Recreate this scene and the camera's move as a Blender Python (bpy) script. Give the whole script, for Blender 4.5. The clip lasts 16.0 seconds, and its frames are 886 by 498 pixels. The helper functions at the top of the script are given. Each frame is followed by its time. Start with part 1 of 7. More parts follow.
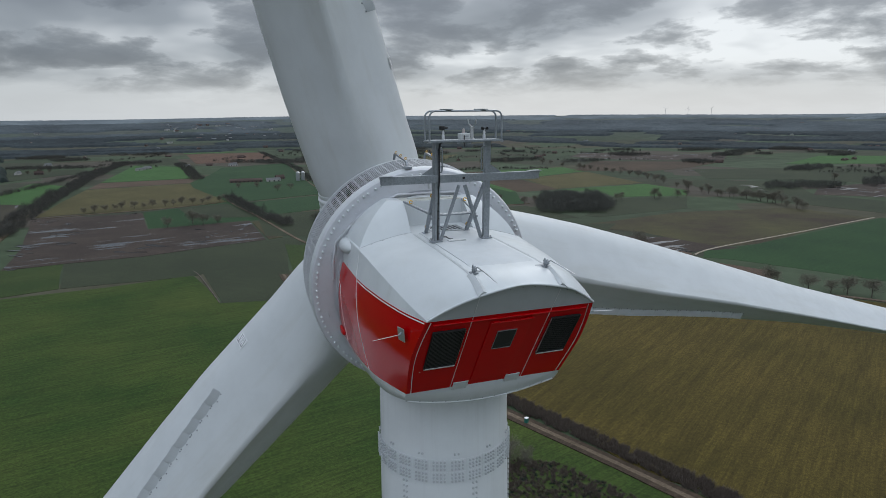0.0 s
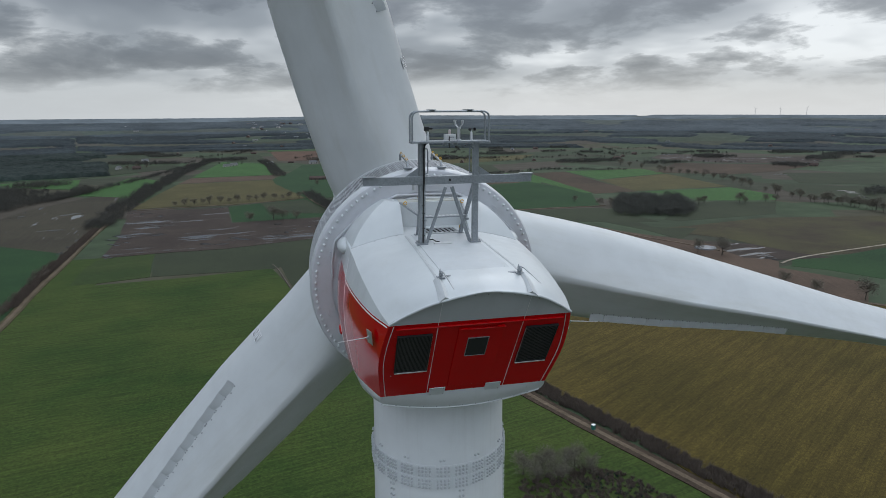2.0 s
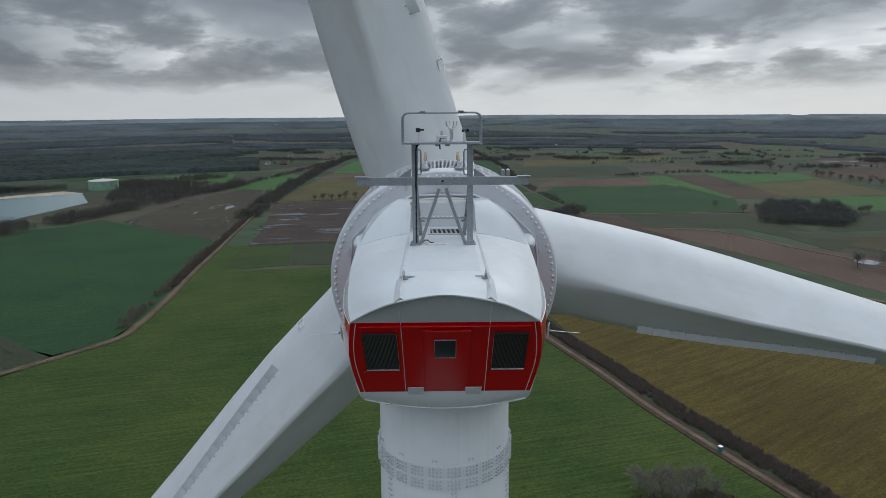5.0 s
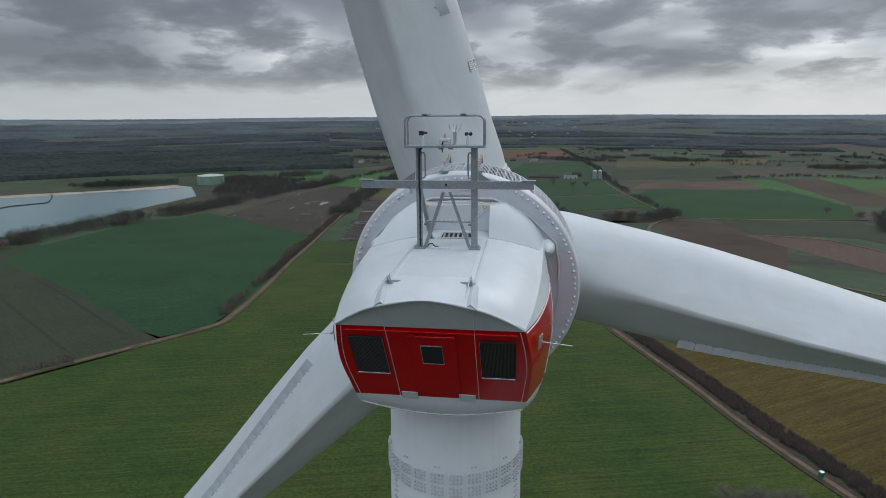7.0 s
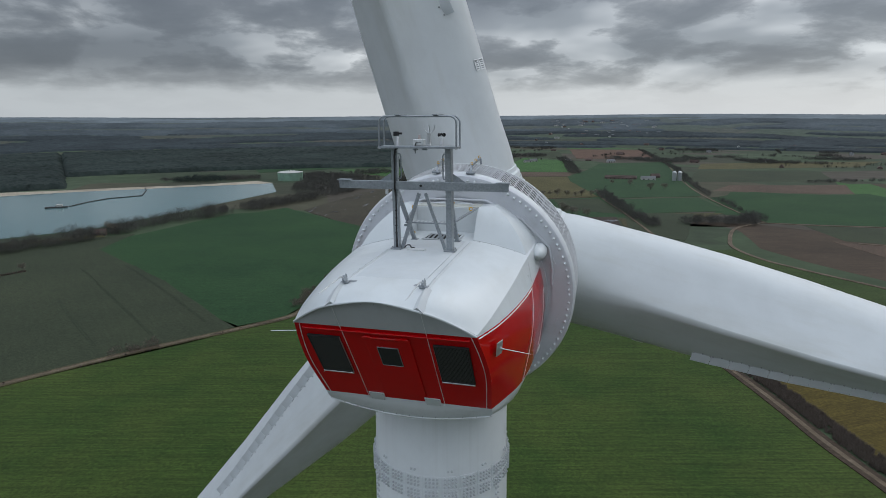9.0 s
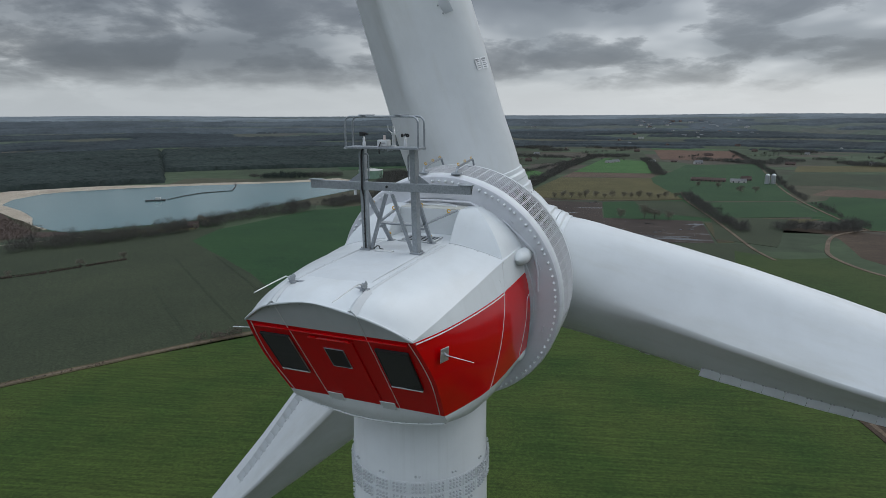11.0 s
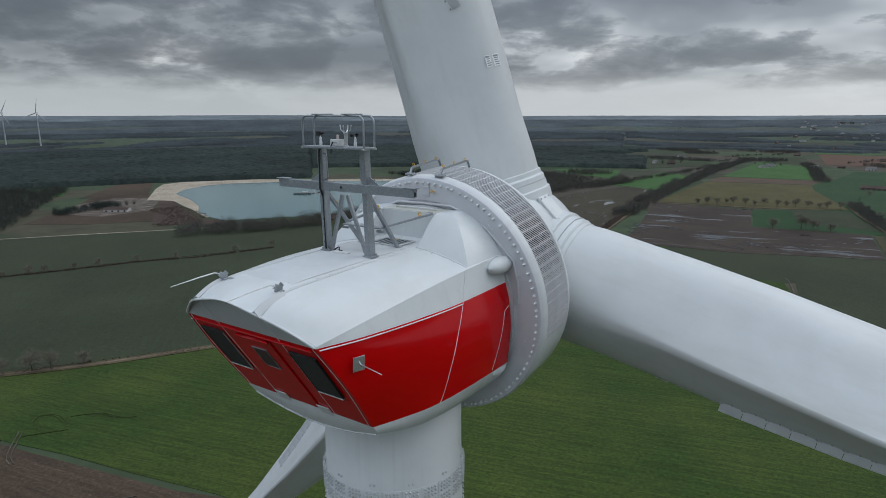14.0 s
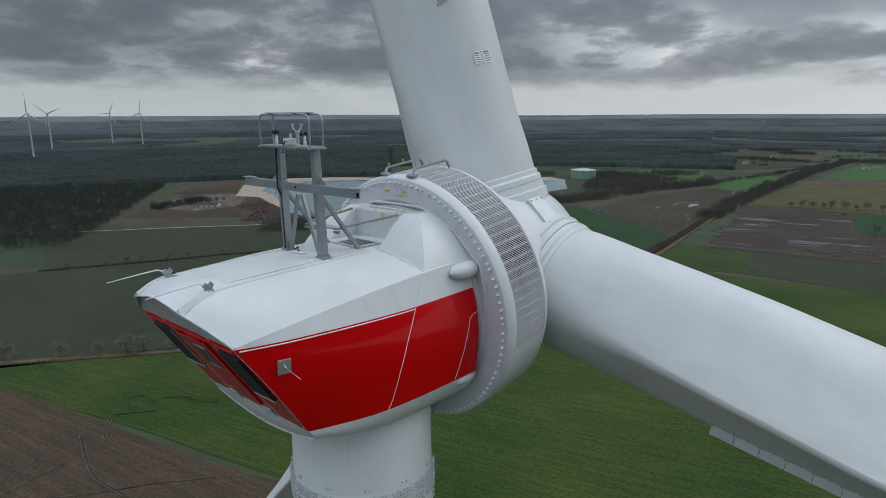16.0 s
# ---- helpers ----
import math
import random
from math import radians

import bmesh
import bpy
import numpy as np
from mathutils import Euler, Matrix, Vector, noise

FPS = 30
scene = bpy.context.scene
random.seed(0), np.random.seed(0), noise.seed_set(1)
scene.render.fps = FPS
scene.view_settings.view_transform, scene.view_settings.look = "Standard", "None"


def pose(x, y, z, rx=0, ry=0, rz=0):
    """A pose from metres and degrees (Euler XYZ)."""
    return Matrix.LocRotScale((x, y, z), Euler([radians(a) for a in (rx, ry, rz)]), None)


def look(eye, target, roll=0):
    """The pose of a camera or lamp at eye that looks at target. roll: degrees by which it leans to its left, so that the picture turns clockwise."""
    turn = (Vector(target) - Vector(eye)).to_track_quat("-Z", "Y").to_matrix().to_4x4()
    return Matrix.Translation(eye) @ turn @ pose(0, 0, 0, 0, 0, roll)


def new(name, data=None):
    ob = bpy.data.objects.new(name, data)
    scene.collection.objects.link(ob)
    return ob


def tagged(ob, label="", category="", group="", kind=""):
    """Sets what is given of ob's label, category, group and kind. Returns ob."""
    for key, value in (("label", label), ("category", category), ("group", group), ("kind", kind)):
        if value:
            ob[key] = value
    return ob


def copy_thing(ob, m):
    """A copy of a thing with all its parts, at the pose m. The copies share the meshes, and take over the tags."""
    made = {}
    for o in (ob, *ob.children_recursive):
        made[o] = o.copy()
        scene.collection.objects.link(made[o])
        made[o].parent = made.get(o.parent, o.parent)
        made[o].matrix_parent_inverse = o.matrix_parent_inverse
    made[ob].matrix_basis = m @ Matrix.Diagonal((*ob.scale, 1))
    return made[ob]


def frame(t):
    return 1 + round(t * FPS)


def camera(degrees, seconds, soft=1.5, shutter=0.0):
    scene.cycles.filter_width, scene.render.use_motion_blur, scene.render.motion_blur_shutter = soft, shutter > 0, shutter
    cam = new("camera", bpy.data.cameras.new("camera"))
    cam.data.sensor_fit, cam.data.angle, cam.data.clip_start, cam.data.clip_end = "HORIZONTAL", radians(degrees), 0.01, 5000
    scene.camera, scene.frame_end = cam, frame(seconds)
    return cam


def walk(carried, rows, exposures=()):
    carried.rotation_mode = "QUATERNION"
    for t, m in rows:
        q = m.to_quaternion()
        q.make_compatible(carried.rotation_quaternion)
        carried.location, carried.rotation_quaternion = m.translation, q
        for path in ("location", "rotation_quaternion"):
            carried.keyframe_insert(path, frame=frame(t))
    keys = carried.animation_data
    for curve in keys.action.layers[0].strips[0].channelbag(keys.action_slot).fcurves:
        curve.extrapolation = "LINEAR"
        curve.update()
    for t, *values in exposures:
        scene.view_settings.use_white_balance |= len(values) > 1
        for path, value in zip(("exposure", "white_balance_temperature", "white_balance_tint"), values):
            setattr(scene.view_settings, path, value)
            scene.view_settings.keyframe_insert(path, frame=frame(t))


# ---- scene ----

# ---- camera and its way round the nacelle ----
Z0 = 159.2      # height of the nacelle's own zero level over the fields
WAY = (
    (0.0, -5.092, -14.773, 164.582, -12.29, 0.51, -19.218),
    (0.5, -4.626, -14.851, 164.582, -12.28, 0.46, -17.580),
    (1.0, -4.130, -14.923, 164.585, -12.28, 0.42, -15.837),
    (1.5, -3.612, -14.968, 164.572, -12.28, 0.39, -14.053),
    (2.0, -3.107, -15.064, 164.588, -12.28, 0.37, -12.330),
    (2.5, -2.597, -15.155, 164.608, -12.28, 0.36, -10.598),
    (3.0, -2.110, -15.238, 164.619, -12.28, 0.37, -8.923),
    (3.5, -1.610, -15.306, 164.615, -12.27, 0.38, -7.121),
    (4.0, -1.105, -15.346, 164.606, -12.27, 0.39, -4.904),
    (4.5, -0.606, -15.382, 164.603, -12.27, 0.39, -2.763),
    (5.0, -0.110, -15.388, 164.609, -12.26, 0.39, -0.473),
    (5.5, 0.380, -15.360, 164.621, -12.24, 0.38, 1.836),
    (6.0, 0.860, -15.296, 164.637, -12.24, 0.36, 4.029),
    (6.5, 1.326, -15.192, 164.654, -12.24, 0.34, 5.975),
    (7.0, 1.772, -15.097, 164.669, -12.25, 0.32, 7.778),
    (7.5, 2.266, -14.942, 164.684, -12.27, 0.30, 9.533),
    (8.0, 2.753, -14.818, 164.698, -12.28, 0.27, 11.180),
    (8.5, 3.295, -14.704, 164.704, -12.30, 0.25, 12.853),
    (9.0, 3.855, -14.553, 164.693, -12.31, 0.23, 14.543),
    (9.5, 4.410, -14.389, 164.692, -12.33, 0.22, 16.232),
    (10.0, 4.968, -14.161, 164.696, -12.34, 0.21, 17.985),
    (10.5, 5.526, -13.882, 164.701, -12.35, 0.21, 19.824),
    (11.0, 6.080, -13.563, 164.705, -12.35, 0.20, 21.769),
    (11.5, 6.625, -13.216, 164.706, -12.35, 0.17, 23.842),
    (12.0, 7.180, -12.893, 164.706, -12.34, 0.13, 25.952),
    (12.5, 7.698, -12.504, 164.702, -12.34, 0.09, 28.102),
    (13.0, 8.183, -12.075, 164.692, -12.33, 0.06, 30.173),
    (13.5, 8.663, -11.671, 164.688, -12.33, 0.05, 32.167),
    (14.0, 9.138, -11.254, 164.685, -12.33, 0.07, 34.112),
    (14.5, 9.585, -10.814, 164.686, -12.34, 0.10, 36.053),
    (15.0, 10.007, -10.349, 164.674, -12.35, 0.15, 37.813),
    (15.5, 10.433, -9.825, 164.662, -12.37, 0.21, 39.477),
    (16.0, 10.886, -9.320, 164.658, -12.38, 0.27, 41.234),
)
cam = camera(70.84, 16.0, soft=0.75)
walk(cam, [(t, pose(x, y, z, 90 + tilt, roll, yaw)) for t, x, y, z, tilt, roll, yaw in WAY])

# ---- overcast sky and weak sun ----
SUN_AZ, SUN_EL = radians(38), radians(40)     # clockwise from +y, over the horizon
world = bpy.data.worlds.new("overcast_sky")
scene.world = world
world.use_nodes = True
wt = world.node_tree
wt.nodes.clear()


def wnode(kind, **sets):
    n = wt.nodes.new(kind)
    for k, val in sets.items():
        n.inputs[k].default_value = val
    return n


def wmath(op, a, b=None):
    n = wt.nodes.new("ShaderNodeMath")
    n.operation = op
    for i, q in enumerate((a, b)):
        if q is None:
            continue
        if isinstance(q, (int, float)):
            n.inputs[i].default_value = q
        else:
            wt.links.new(q, n.inputs[i])
    return n.outputs[0]


def wramp(fac, stops):
    n = wt.nodes.new("ShaderNodeValToRGB")
    wt.links.new(fac, n.inputs[0])
    e = n.color_ramp.elements
    while len(e) < len(stops):
        e.new(0.5)
    for el, (p, c) in zip(e, stops):
        el.position, el.color = p, (*c, 1) if not isinstance(c, (int, float)) else (c, c, c, 1)
    return n.outputs[0]


def wmix(fac, a, b, blend="MIX"):
    n = wt.nodes.new("ShaderNodeMix")
    n.data_type, n.blend_type = "RGBA", blend
    if isinstance(fac, (int, float)):
        n.inputs[0].default_value = fac
    else:
        wt.links.new(fac, n.inputs[0])
    for i, q in ((6, a), (7, b)):
        if isinstance(q, tuple):
            n.inputs[i].default_value = (*q, 1)
        else:
            wt.links.new(q, n.inputs[i])
    return n.outputs[2]


sky = wt.nodes.new("ShaderNodeTexSky")
sky.sky_type, sky.sun_disc = "NISHITA", False
sky.sun_elevation, sky.sun_rotation = SUN_EL, SUN_AZ
wco = wt.nodes.new("ShaderNodeTexCoord")
wsep = wt.nodes.new("ShaderNodeSeparateXYZ")
wt.links.new(wco.outputs["Generated"], wsep.inputs[0])
up = wmath("MAXIMUM", wsep.outputs[2], 0.0)
# a cloud deck seen from below: directions are laid out on a flat sheet, so the lumps shrink towards the horizon
near = wmath("DIVIDE", 1.0, wmath("ADD", up, 0.25))
wcomb = wt.nodes.new("ShaderNodeCombineXYZ")
wt.links.new(wmath("MULTIPLY", wsep.outputs[0], near), wcomb.inputs[0])
wt.links.new(wmath("MULTIPLY", wsep.outputs[1], near), wcomb.inputs[1])
shove = wt.nodes.new("ShaderNodeMapping")
shove.inputs["Location"].default_value = (3.1, 17.7, 0.0)
shove.inputs["Rotation"].default_value = (0.0, 0.0, radians(58))
wt.links.new(wcomb.outputs[0], shove.inputs[0])
big = wnode("ShaderNodeTexNoise", Scale=0.95, Detail=4.0, Roughness=0.5, Distortion=0.2)
small = wnode("ShaderNodeTexNoise", Scale=2.3, Detail=8.0, Roughness=0.56, Distortion=0.15)
for n in (big, small):
    wt.links.new(shove.outputs[0], n.inputs["Vector"])
# the cloud is thinner on the sun's side
toward = wmath("ADD", wmath("MULTIPLY", wsep.outputs[0], math.sin(SUN_AZ)), wmath("MULTIPLY", wsep.outputs[1], math.cos(SUN_AZ)))
open_sky = wramp(wmath("ADD", big.outputs[0], wmath("MULTIPLY", toward, 0.07)), ((0.42, (0.150, 0.170, 0.196)), (0.54, (0.215, 0.240, 0.270)), (0.62, (0.36, 0.388, 0.418)), (0.70, (0.56, 0.59, 0.615))))
lumps = wramp(wmath("SUBTRACT", small.outputs[0], wmath("MULTIPLY", toward, 0.045)), ((0.425, 0.0), (0.475, 0.55), (0.53, 0.85), (0.62, 1.0)))
cloud = wmix(wmath("MULTIPLY", lumps, 0.88), open_sky, (0.105, 0.120, 0.142))
# an overcast sky is brighter overhead than low down
lift = wmath("ADD", wmath("MULTIPLY", wramp(up, ((0.2, 0.0), (0.9, 1.0))), 4.2), 1.0)
lift = wmath("MULTIPLY", lift, 2.0)
lift = wmath("MULTIPLY", lift, wramp(wmath("ADD", wmath("MULTIPLY", toward, 0.5), 0.5), ((0.0, 0.46), (0.34, 0.34), (0.50, 0.42), (0.62, 0.46), (1.0, 0.56))))
# behind the walk, to the south, the cloud breaks up and lets most of the light in
behind = wmath("ADD", wmath("MULTIPLY", wsep.outputs[0], math.sin(radians(205))), wmath("MULTIPLY", wsep.outputs[1], math.cos(radians(205))))
open_south = wmath("MULTIPLY", wramp(behind, ((0.15, 0.0), (1.0, 1.0))), wramp(up, ((0.0, 0.45), (0.35, 1.0))))
lift = wmath("MULTIPLY", lift, wmath("ADD", wmath("MULTIPLY", open_south, 2.1), 1.0))
vec = wt.nodes.new("ShaderNodeVectorMath")
vec.operation = "SCALE"
wt.links.new(cloud, vec.inputs[0])
wt.links.new(lift, vec.inputs["Scale"])
edge_wave = wmath("ADD", up, wmath("MULTIPLY", wmath("SUBTRACT", small.outputs[0], 0.5), 0.05))
rim_band = wramp(edge_wave, ((0.0, 0.95), (0.032, 0.85), (0.050, 0.30), (0.072, 0.0)))
rim_tone = wramp(toward, ((0.0, (0.375, 0.408, 0.435)), (0.95, (0.50, 0.53, 0.555))))
cloud = wmix(rim_band, vec.outputs[0], rim_tone)
cloud = wmix(0.006, cloud, sky.outputs[0])
bg = wnode("ShaderNodeBackground", Strength=1.0)
wt.links.new(cloud, bg.inputs[0])
wout = wt.nodes.new("ShaderNodeOutputWorld")
wt.links.new(bg.outputs[0], wout.inputs[0])

sun = new("sun", bpy.data.lights.new("sun", "SUN"))
sun.data.energy, sun.data.angle, sun.data.color = 0.55, radians(40), (1.0, 0.97, 0.93)
sun.matrix_world = look((math.sin(SUN_AZ) * 50, math.cos(SUN_AZ) * 50, 300), (0, 0, 300 - 50 * math.tan(SUN_EL)))
scene.view_settings.exposure = 0.30

# ---- materials ----
def mat_base(name, rough=0.5, metal=0.0):
    m = bpy.data.materials.new(name)
    m.use_nodes = True
    nt = m.node_tree
    b = nt.nodes["Principled BSDF"]
    b.inputs["Roughness"].default_value, b.inputs["Metallic"].default_value = rough, metal
    return m, nt, b


def mnoise(nt, scale, detail=4.0, rough=0.55, vec=None, stretch=None, coord="Object", distort=0.0):
    n = nt.nodes.new("ShaderNodeTexNoise")
    n.inputs["Scale"].default_value, n.inputs["Detail"].default_value, n.inputs["Roughness"].default_value = scale, detail, rough
    n.inputs["Distortion"].default_value = distort
    if vec is None:
        if coord == "World":
            vec = nt.nodes.new("ShaderNodeNewGeometry").outputs["Position"]
        else:
            vec = nt.nodes.new("ShaderNodeTexCoord").outputs[coord]
    if stretch and len(stretch) > 3:
        turn = nt.nodes.new("ShaderNodeMapping")
        turn.inputs["Rotation"].default_value = (0, 0, -stretch[3])
        nt.links.new(vec, turn.inputs[0])
        vec = turn.outputs[0]
    if stretch:
        mp = nt.nodes.new("ShaderNodeMapping")
        mp.inputs["Scale"].default_value = stretch[:3]
        nt.links.new(vec, mp.inputs[0])
        vec = mp.outputs[0]
    nt.links.new(vec, n.inputs["Vector"])
    return n.outputs[0]


def mramp(nt, fac, stops):
    n = nt.nodes.new("ShaderNodeValToRGB")
    nt.links.new(fac, n.inputs[0])
    e = n.color_ramp.elements
    while len(e) < len(stops):
        e.new(0.5)
    for el, (p, c) in zip(e, stops):
        el.position, el.color = p, ((c, c, c, 1) if isinstance(c, (int, float)) else (*c, 1))
    return n.outputs[0]


def mmix(nt, fac, a, b, blend="MIX"):
    n = nt.nodes.new("ShaderNodeMix")
    n.data_type, n.blend_type = "RGBA", blend
    if isinstance(fac, (int, float)):
        n.inputs[0].default_value = fac
    else:
        nt.links.new(fac, n.inputs[0])
    for i, q in ((6, a), (7, b)):
        if isinstance(q, tuple):
            n.inputs[i].default_value = (*q, 1)
        else:
            nt.links.new(q, n.inputs[i])
    return n.outputs[2]


def mbump(nt, b, height, strength=0.2, dist=0.01):
    n = nt.nodes.new("ShaderNodeBump")
    n.inputs["Strength"].default_value, n.inputs["Distance"].default_value = strength, dist
    nt.links.new(height, n.inputs["Height"])
    nt.links.new(n.outputs[0], b.inputs["Normal"])


def painted(name, col, dirt, rough=0.35, amount=0.5, streak=(1.2, 1.2, 0.25), coat=0.0, spec=0.3):
    """Painted shell: base coat, faint blotches, run-off streaks and a little orange peel."""
    m, nt, b = mat_base(name, rough)
    blot = mramp(nt, mnoise(nt, 0.9, 6, 0.6), ((0.40, 0.0), (0.72, 1.0)))
    c = mmix(nt, blot, col, tuple(q * 0.93 for q in col))
    run = mramp(nt, mnoise(nt, 2.2, 8, 0.65, stretch=streak), ((0.52, 0.0), (0.80, amount)))
    c = mmix(nt, run, c, dirt)
    spot = mramp(nt, mnoise(nt, 14.0, 3, 0.6), ((0.66, 0.0), (0.76, amount * 0.6)))
    c = mmix(nt, spot, c, dirt)
    nt.links.new(c, b.inputs["Base Color"])
    r = mramp(nt, mnoise(nt, 3.0, 5), ((0.3, rough * 0.8), (0.75, min(1.0, rough * 1.35))))
    nt.links.new(r, b.inputs["Roughness"])
    b.inputs["Coat Weight"].default_value = coat
    b.inputs["Specular IOR Level"].default_value = spec
    b.inputs["Coat Roughness"].default_value = 0.12
    mbump(nt, b, mnoise(nt, 60.0, 2), 0.05, 0.004)
    return m


M_WHITE = painted("white_gelcoat", (0.605, 0.630, 0.638), (0.40, 0.40, 0.37), 0.34, 0.35, coat=0.15)
M_ROOF = painted("roof_gelcoat", (0.595, 0.622, 0.632), (0.44, 0.44, 0.41), 0.36, 0.30, (0.8, 0.3, 0.8), 0.15)
M_TOWER = painted("tower_paint", (0.72, 0.745, 0.758), (0.47, 0.47, 0.45), 0.45, 0.30, (2.0, 2.0, 0.06))
M_RED = painted("red_gloss_paint", (0.50, 0.0005, 0.0025), (0.42, 0.001, 0.004), 0.10, 0.05, coat=0.0, spec=0.26)
M_SPOIL = painted("plate_gelcoat", (0.53, 0.55, 0.565), (0.46, 0.46, 0.44), 0.5, 0.3)
M_DECK = painted("rough_deck", (0.54, 0.565, 0.58), (0.45, 0.45, 0.43), 0.6, 0.45, (1.5, 1.5, 1.5))
M_RAIL = painted("rail_grey", (0.52, 0.54, 0.55), (0.36, 0.36, 0.35), 0.5, 0.4)
M_STAIN = painted("stained_top", (0.50, 0.50, 0.46), (0.26, 0.23, 0.15), 0.6, 0.9, (1.0, 1.0, 1.0))
M_FIN = painted("fin_paint", (0.50, 0.51, 0.53), (0.36, 0.36, 0.35), 0.45, 0.3)
M_GREYPANEL = painted("grey_panel", (0.47, 0.49, 0.505), (0.30, 0.30, 0.29), 0.45, 0.3)
M_FLANGE = painted("flange_paint", (0.56, 0.57, 0.60), (0.40, 0.39, 0.37), 0.45, 0.40)
M_SEAL = painted("pale_sealant", (0.70, 0.70, 0.70), (0.40, 0.39, 0.38), 0.55, 0.4)


def metal_mat(name, col, dark, rough=0.5, metal=0.75, scale=30.0):
    m, nt, b = mat_base(name, rough, metal)
    spangle = mramp(nt, mnoise(nt, scale, 4, 0.7), ((0.36, dark), (0.66, col)))
    wash = mramp(nt, mnoise(nt, 3.0, 5), ((0.4, 0.0), (0.8, 0.45)))
    nt.links.new(mmix(nt, wash, spangle, tuple(q * 1.25 for q in col)), b.inputs["Base Color"])
    mbump(nt, b, mnoise(nt, 90.0, 2), 0.08, 0.002)
    return m


M_GALV = metal_mat("galvanised_steel", (0.33, 0.355, 0.375), (0.235, 0.255, 0.272), 0.42, 0.6, 22)
M_ALU = metal_mat("bare_aluminium", (0.62, 0.63, 0.64), (0.50, 0.51, 0.52), 0.35, 0.8)
M_BOLT = metal_mat("bolt_zinc", (0.40, 0.41, 0.42), (0.26, 0.27, 0.28), 0.5, 0.4, 60)


def stained_blade():
    """Blade paint with faint grime that runs along the rear edge."""
    m = painted("blade_gelcoat", (0.568, 0.588, 0.594), (0.42, 0.41, 0.36), 0.5, 0.32, (0.16, 0.9, 0.9))
    nt = m.node_tree
    b = nt.nodes["Principled BSDF"]
    old = b.inputs["Base Color"].links[0].from_socket
    co = nt.nodes.new("ShaderNodeTexCoord")
    sp = nt.nodes.new("ShaderNodeSeparateXYZ")
    nt.links.new(co.outputs["Object"], sp.inputs[0])
    rear = nt.nodes.new("ShaderNodeMapRange")
    rear.inputs["From Min"].default_value, rear.inputs["From Max"].default_value = 1.55, 2.35
    nt.links.new(sp.outputs[2], rear.inputs["Value"])
    grime = mramp(nt, mnoise(nt, 1.1, 8, 0.7, stretch=(0.22, 1.0, 1.0)), ((0.40, 0.0), (0.72, 0.65)))
    mul = nt.nodes.new("ShaderNodeMath")
    mul.operation = "MULTIPLY"
    nt.links.new(rear.outputs[0], mul.inputs[0])
    nt.links.new(grime, mul.inputs[1])
    nt.links.new(mmix(nt, mul.outputs[0], old, (0.36, 0.35, 0.29)), b.inputs["Base Color"])
    return m


M_BLADE = stained_blade()


def plain(name, col, rough=0.6, metal=0.0, vary=0.12, scale=8.0):
    m, nt, b = mat_base(name, rough, metal)
    f = mramp(nt, mnoise(nt, scale, 4), ((0.3, 0.0), (0.7, 1.0)))
    nt.links.new(mmix(nt, f, tuple(q * (1 - vary) for q in col), tuple(min(1, q * (1 + vary)) for q in col)), b.inputs["Base Color"])
    return m


M_BLACK = plain("black_rubber", (0.012, 0.012, 0.013), 0.6)
M_TBOLT = plain("painted_bolt", (0.52, 0.54, 0.555), 0.45)
M_SLAT = plain("dark_louvre", (0.052, 0.052, 0.053), 0.55)
M_VOID = plain("dark_interior", (0.010, 0.010, 0.011), 0.9)
M_YELLOW = plain("yellow_eyebolt", (0.62, 0.36, 0.03), 0.5)
M_LABEL = plain("label_white", (0.75, 0.76, 0.77), 0.5)
M_LABELINK = plain("label_ink", (0.22, 0.23, 0.24), 0.6)
M_GREYPLASTIC = plain("grey_plastic", (0.55, 0.56, 0.56), 0.45)
M_LENS, _nt, _b = mat_base("red_lamp_lens", 0.15)
_b.inputs["Base Color"].default_value = (0.44, 0.38, 0.36, 1)
M_GLASS, _nt, _b = mat_base("tinted_glass", 0.06)
_b.inputs["Specular IOR Level"].default_value = 0.3
_b.inputs["Base Color"].default_value = (0.02, 0.024, 0.026, 1)


# ---- building helpers ----
def part(name, bm, material, parent=None, label="", smooth=0.0):
    """Links a bmesh as one mesh object under parent."""
    me = bpy.data.meshes.new(name)
    if smooth:
        lim = math.cos(radians(smooth))
        bm.normal_update()
        for fc in bm.faces:
            fc.smooth = True
        for e in bm.edges:
            if len(e.link_faces) == 2 and e.link_faces[0].normal.dot(e.link_faces[1].normal) < lim:
                e.smooth = False
    bm.to_mesh(me)
    bm.free()
    for q in material if isinstance(material, (list, tuple)) else (material,):
        me.materials.append(q)
    ob = new(name, me)
    if parent is not None:
        ob.parent = parent
    if label:
        ob["label"] = label
    return ob


def thing(name, label, category, group="", kind="", at=None):
    ob = new(name)
    if at is not None:
        ob.matrix_world = at
    return tagged(ob, label, category, group, kind)


def share(name, mesh, parent, m):
    ob = new(name, mesh)
    ob.parent = parent
    ob.matrix_local = m
    return ob


def add_box(bm, sx, sy, sz, m=None, bevel=0.0):
    r = bmesh.ops.create_cube(bm, size=1.0, matrix=Matrix.Diagonal((sx, sy, sz, 1)))
    vs = r["verts"]
    if bevel:
        es = list({e for q in vs for e in q.link_edges})
        vs = bmesh.ops.bevel(bm, geom=es, offset=bevel, segments=2, affect="EDGES", profile=0.5)["verts"] + [q for q in vs if q.is_valid]
        vs = list({q for q in vs if q.is_valid})
    if m is not None:
        bmesh.ops.transform(bm, matrix=m, verts=vs)
    return vs


def box_bm(sx, sy, sz, m=None, bevel=0.0):
    bm = bmesh.new()
    add_box(bm, sx, sy, sz, m, bevel)
    return bm


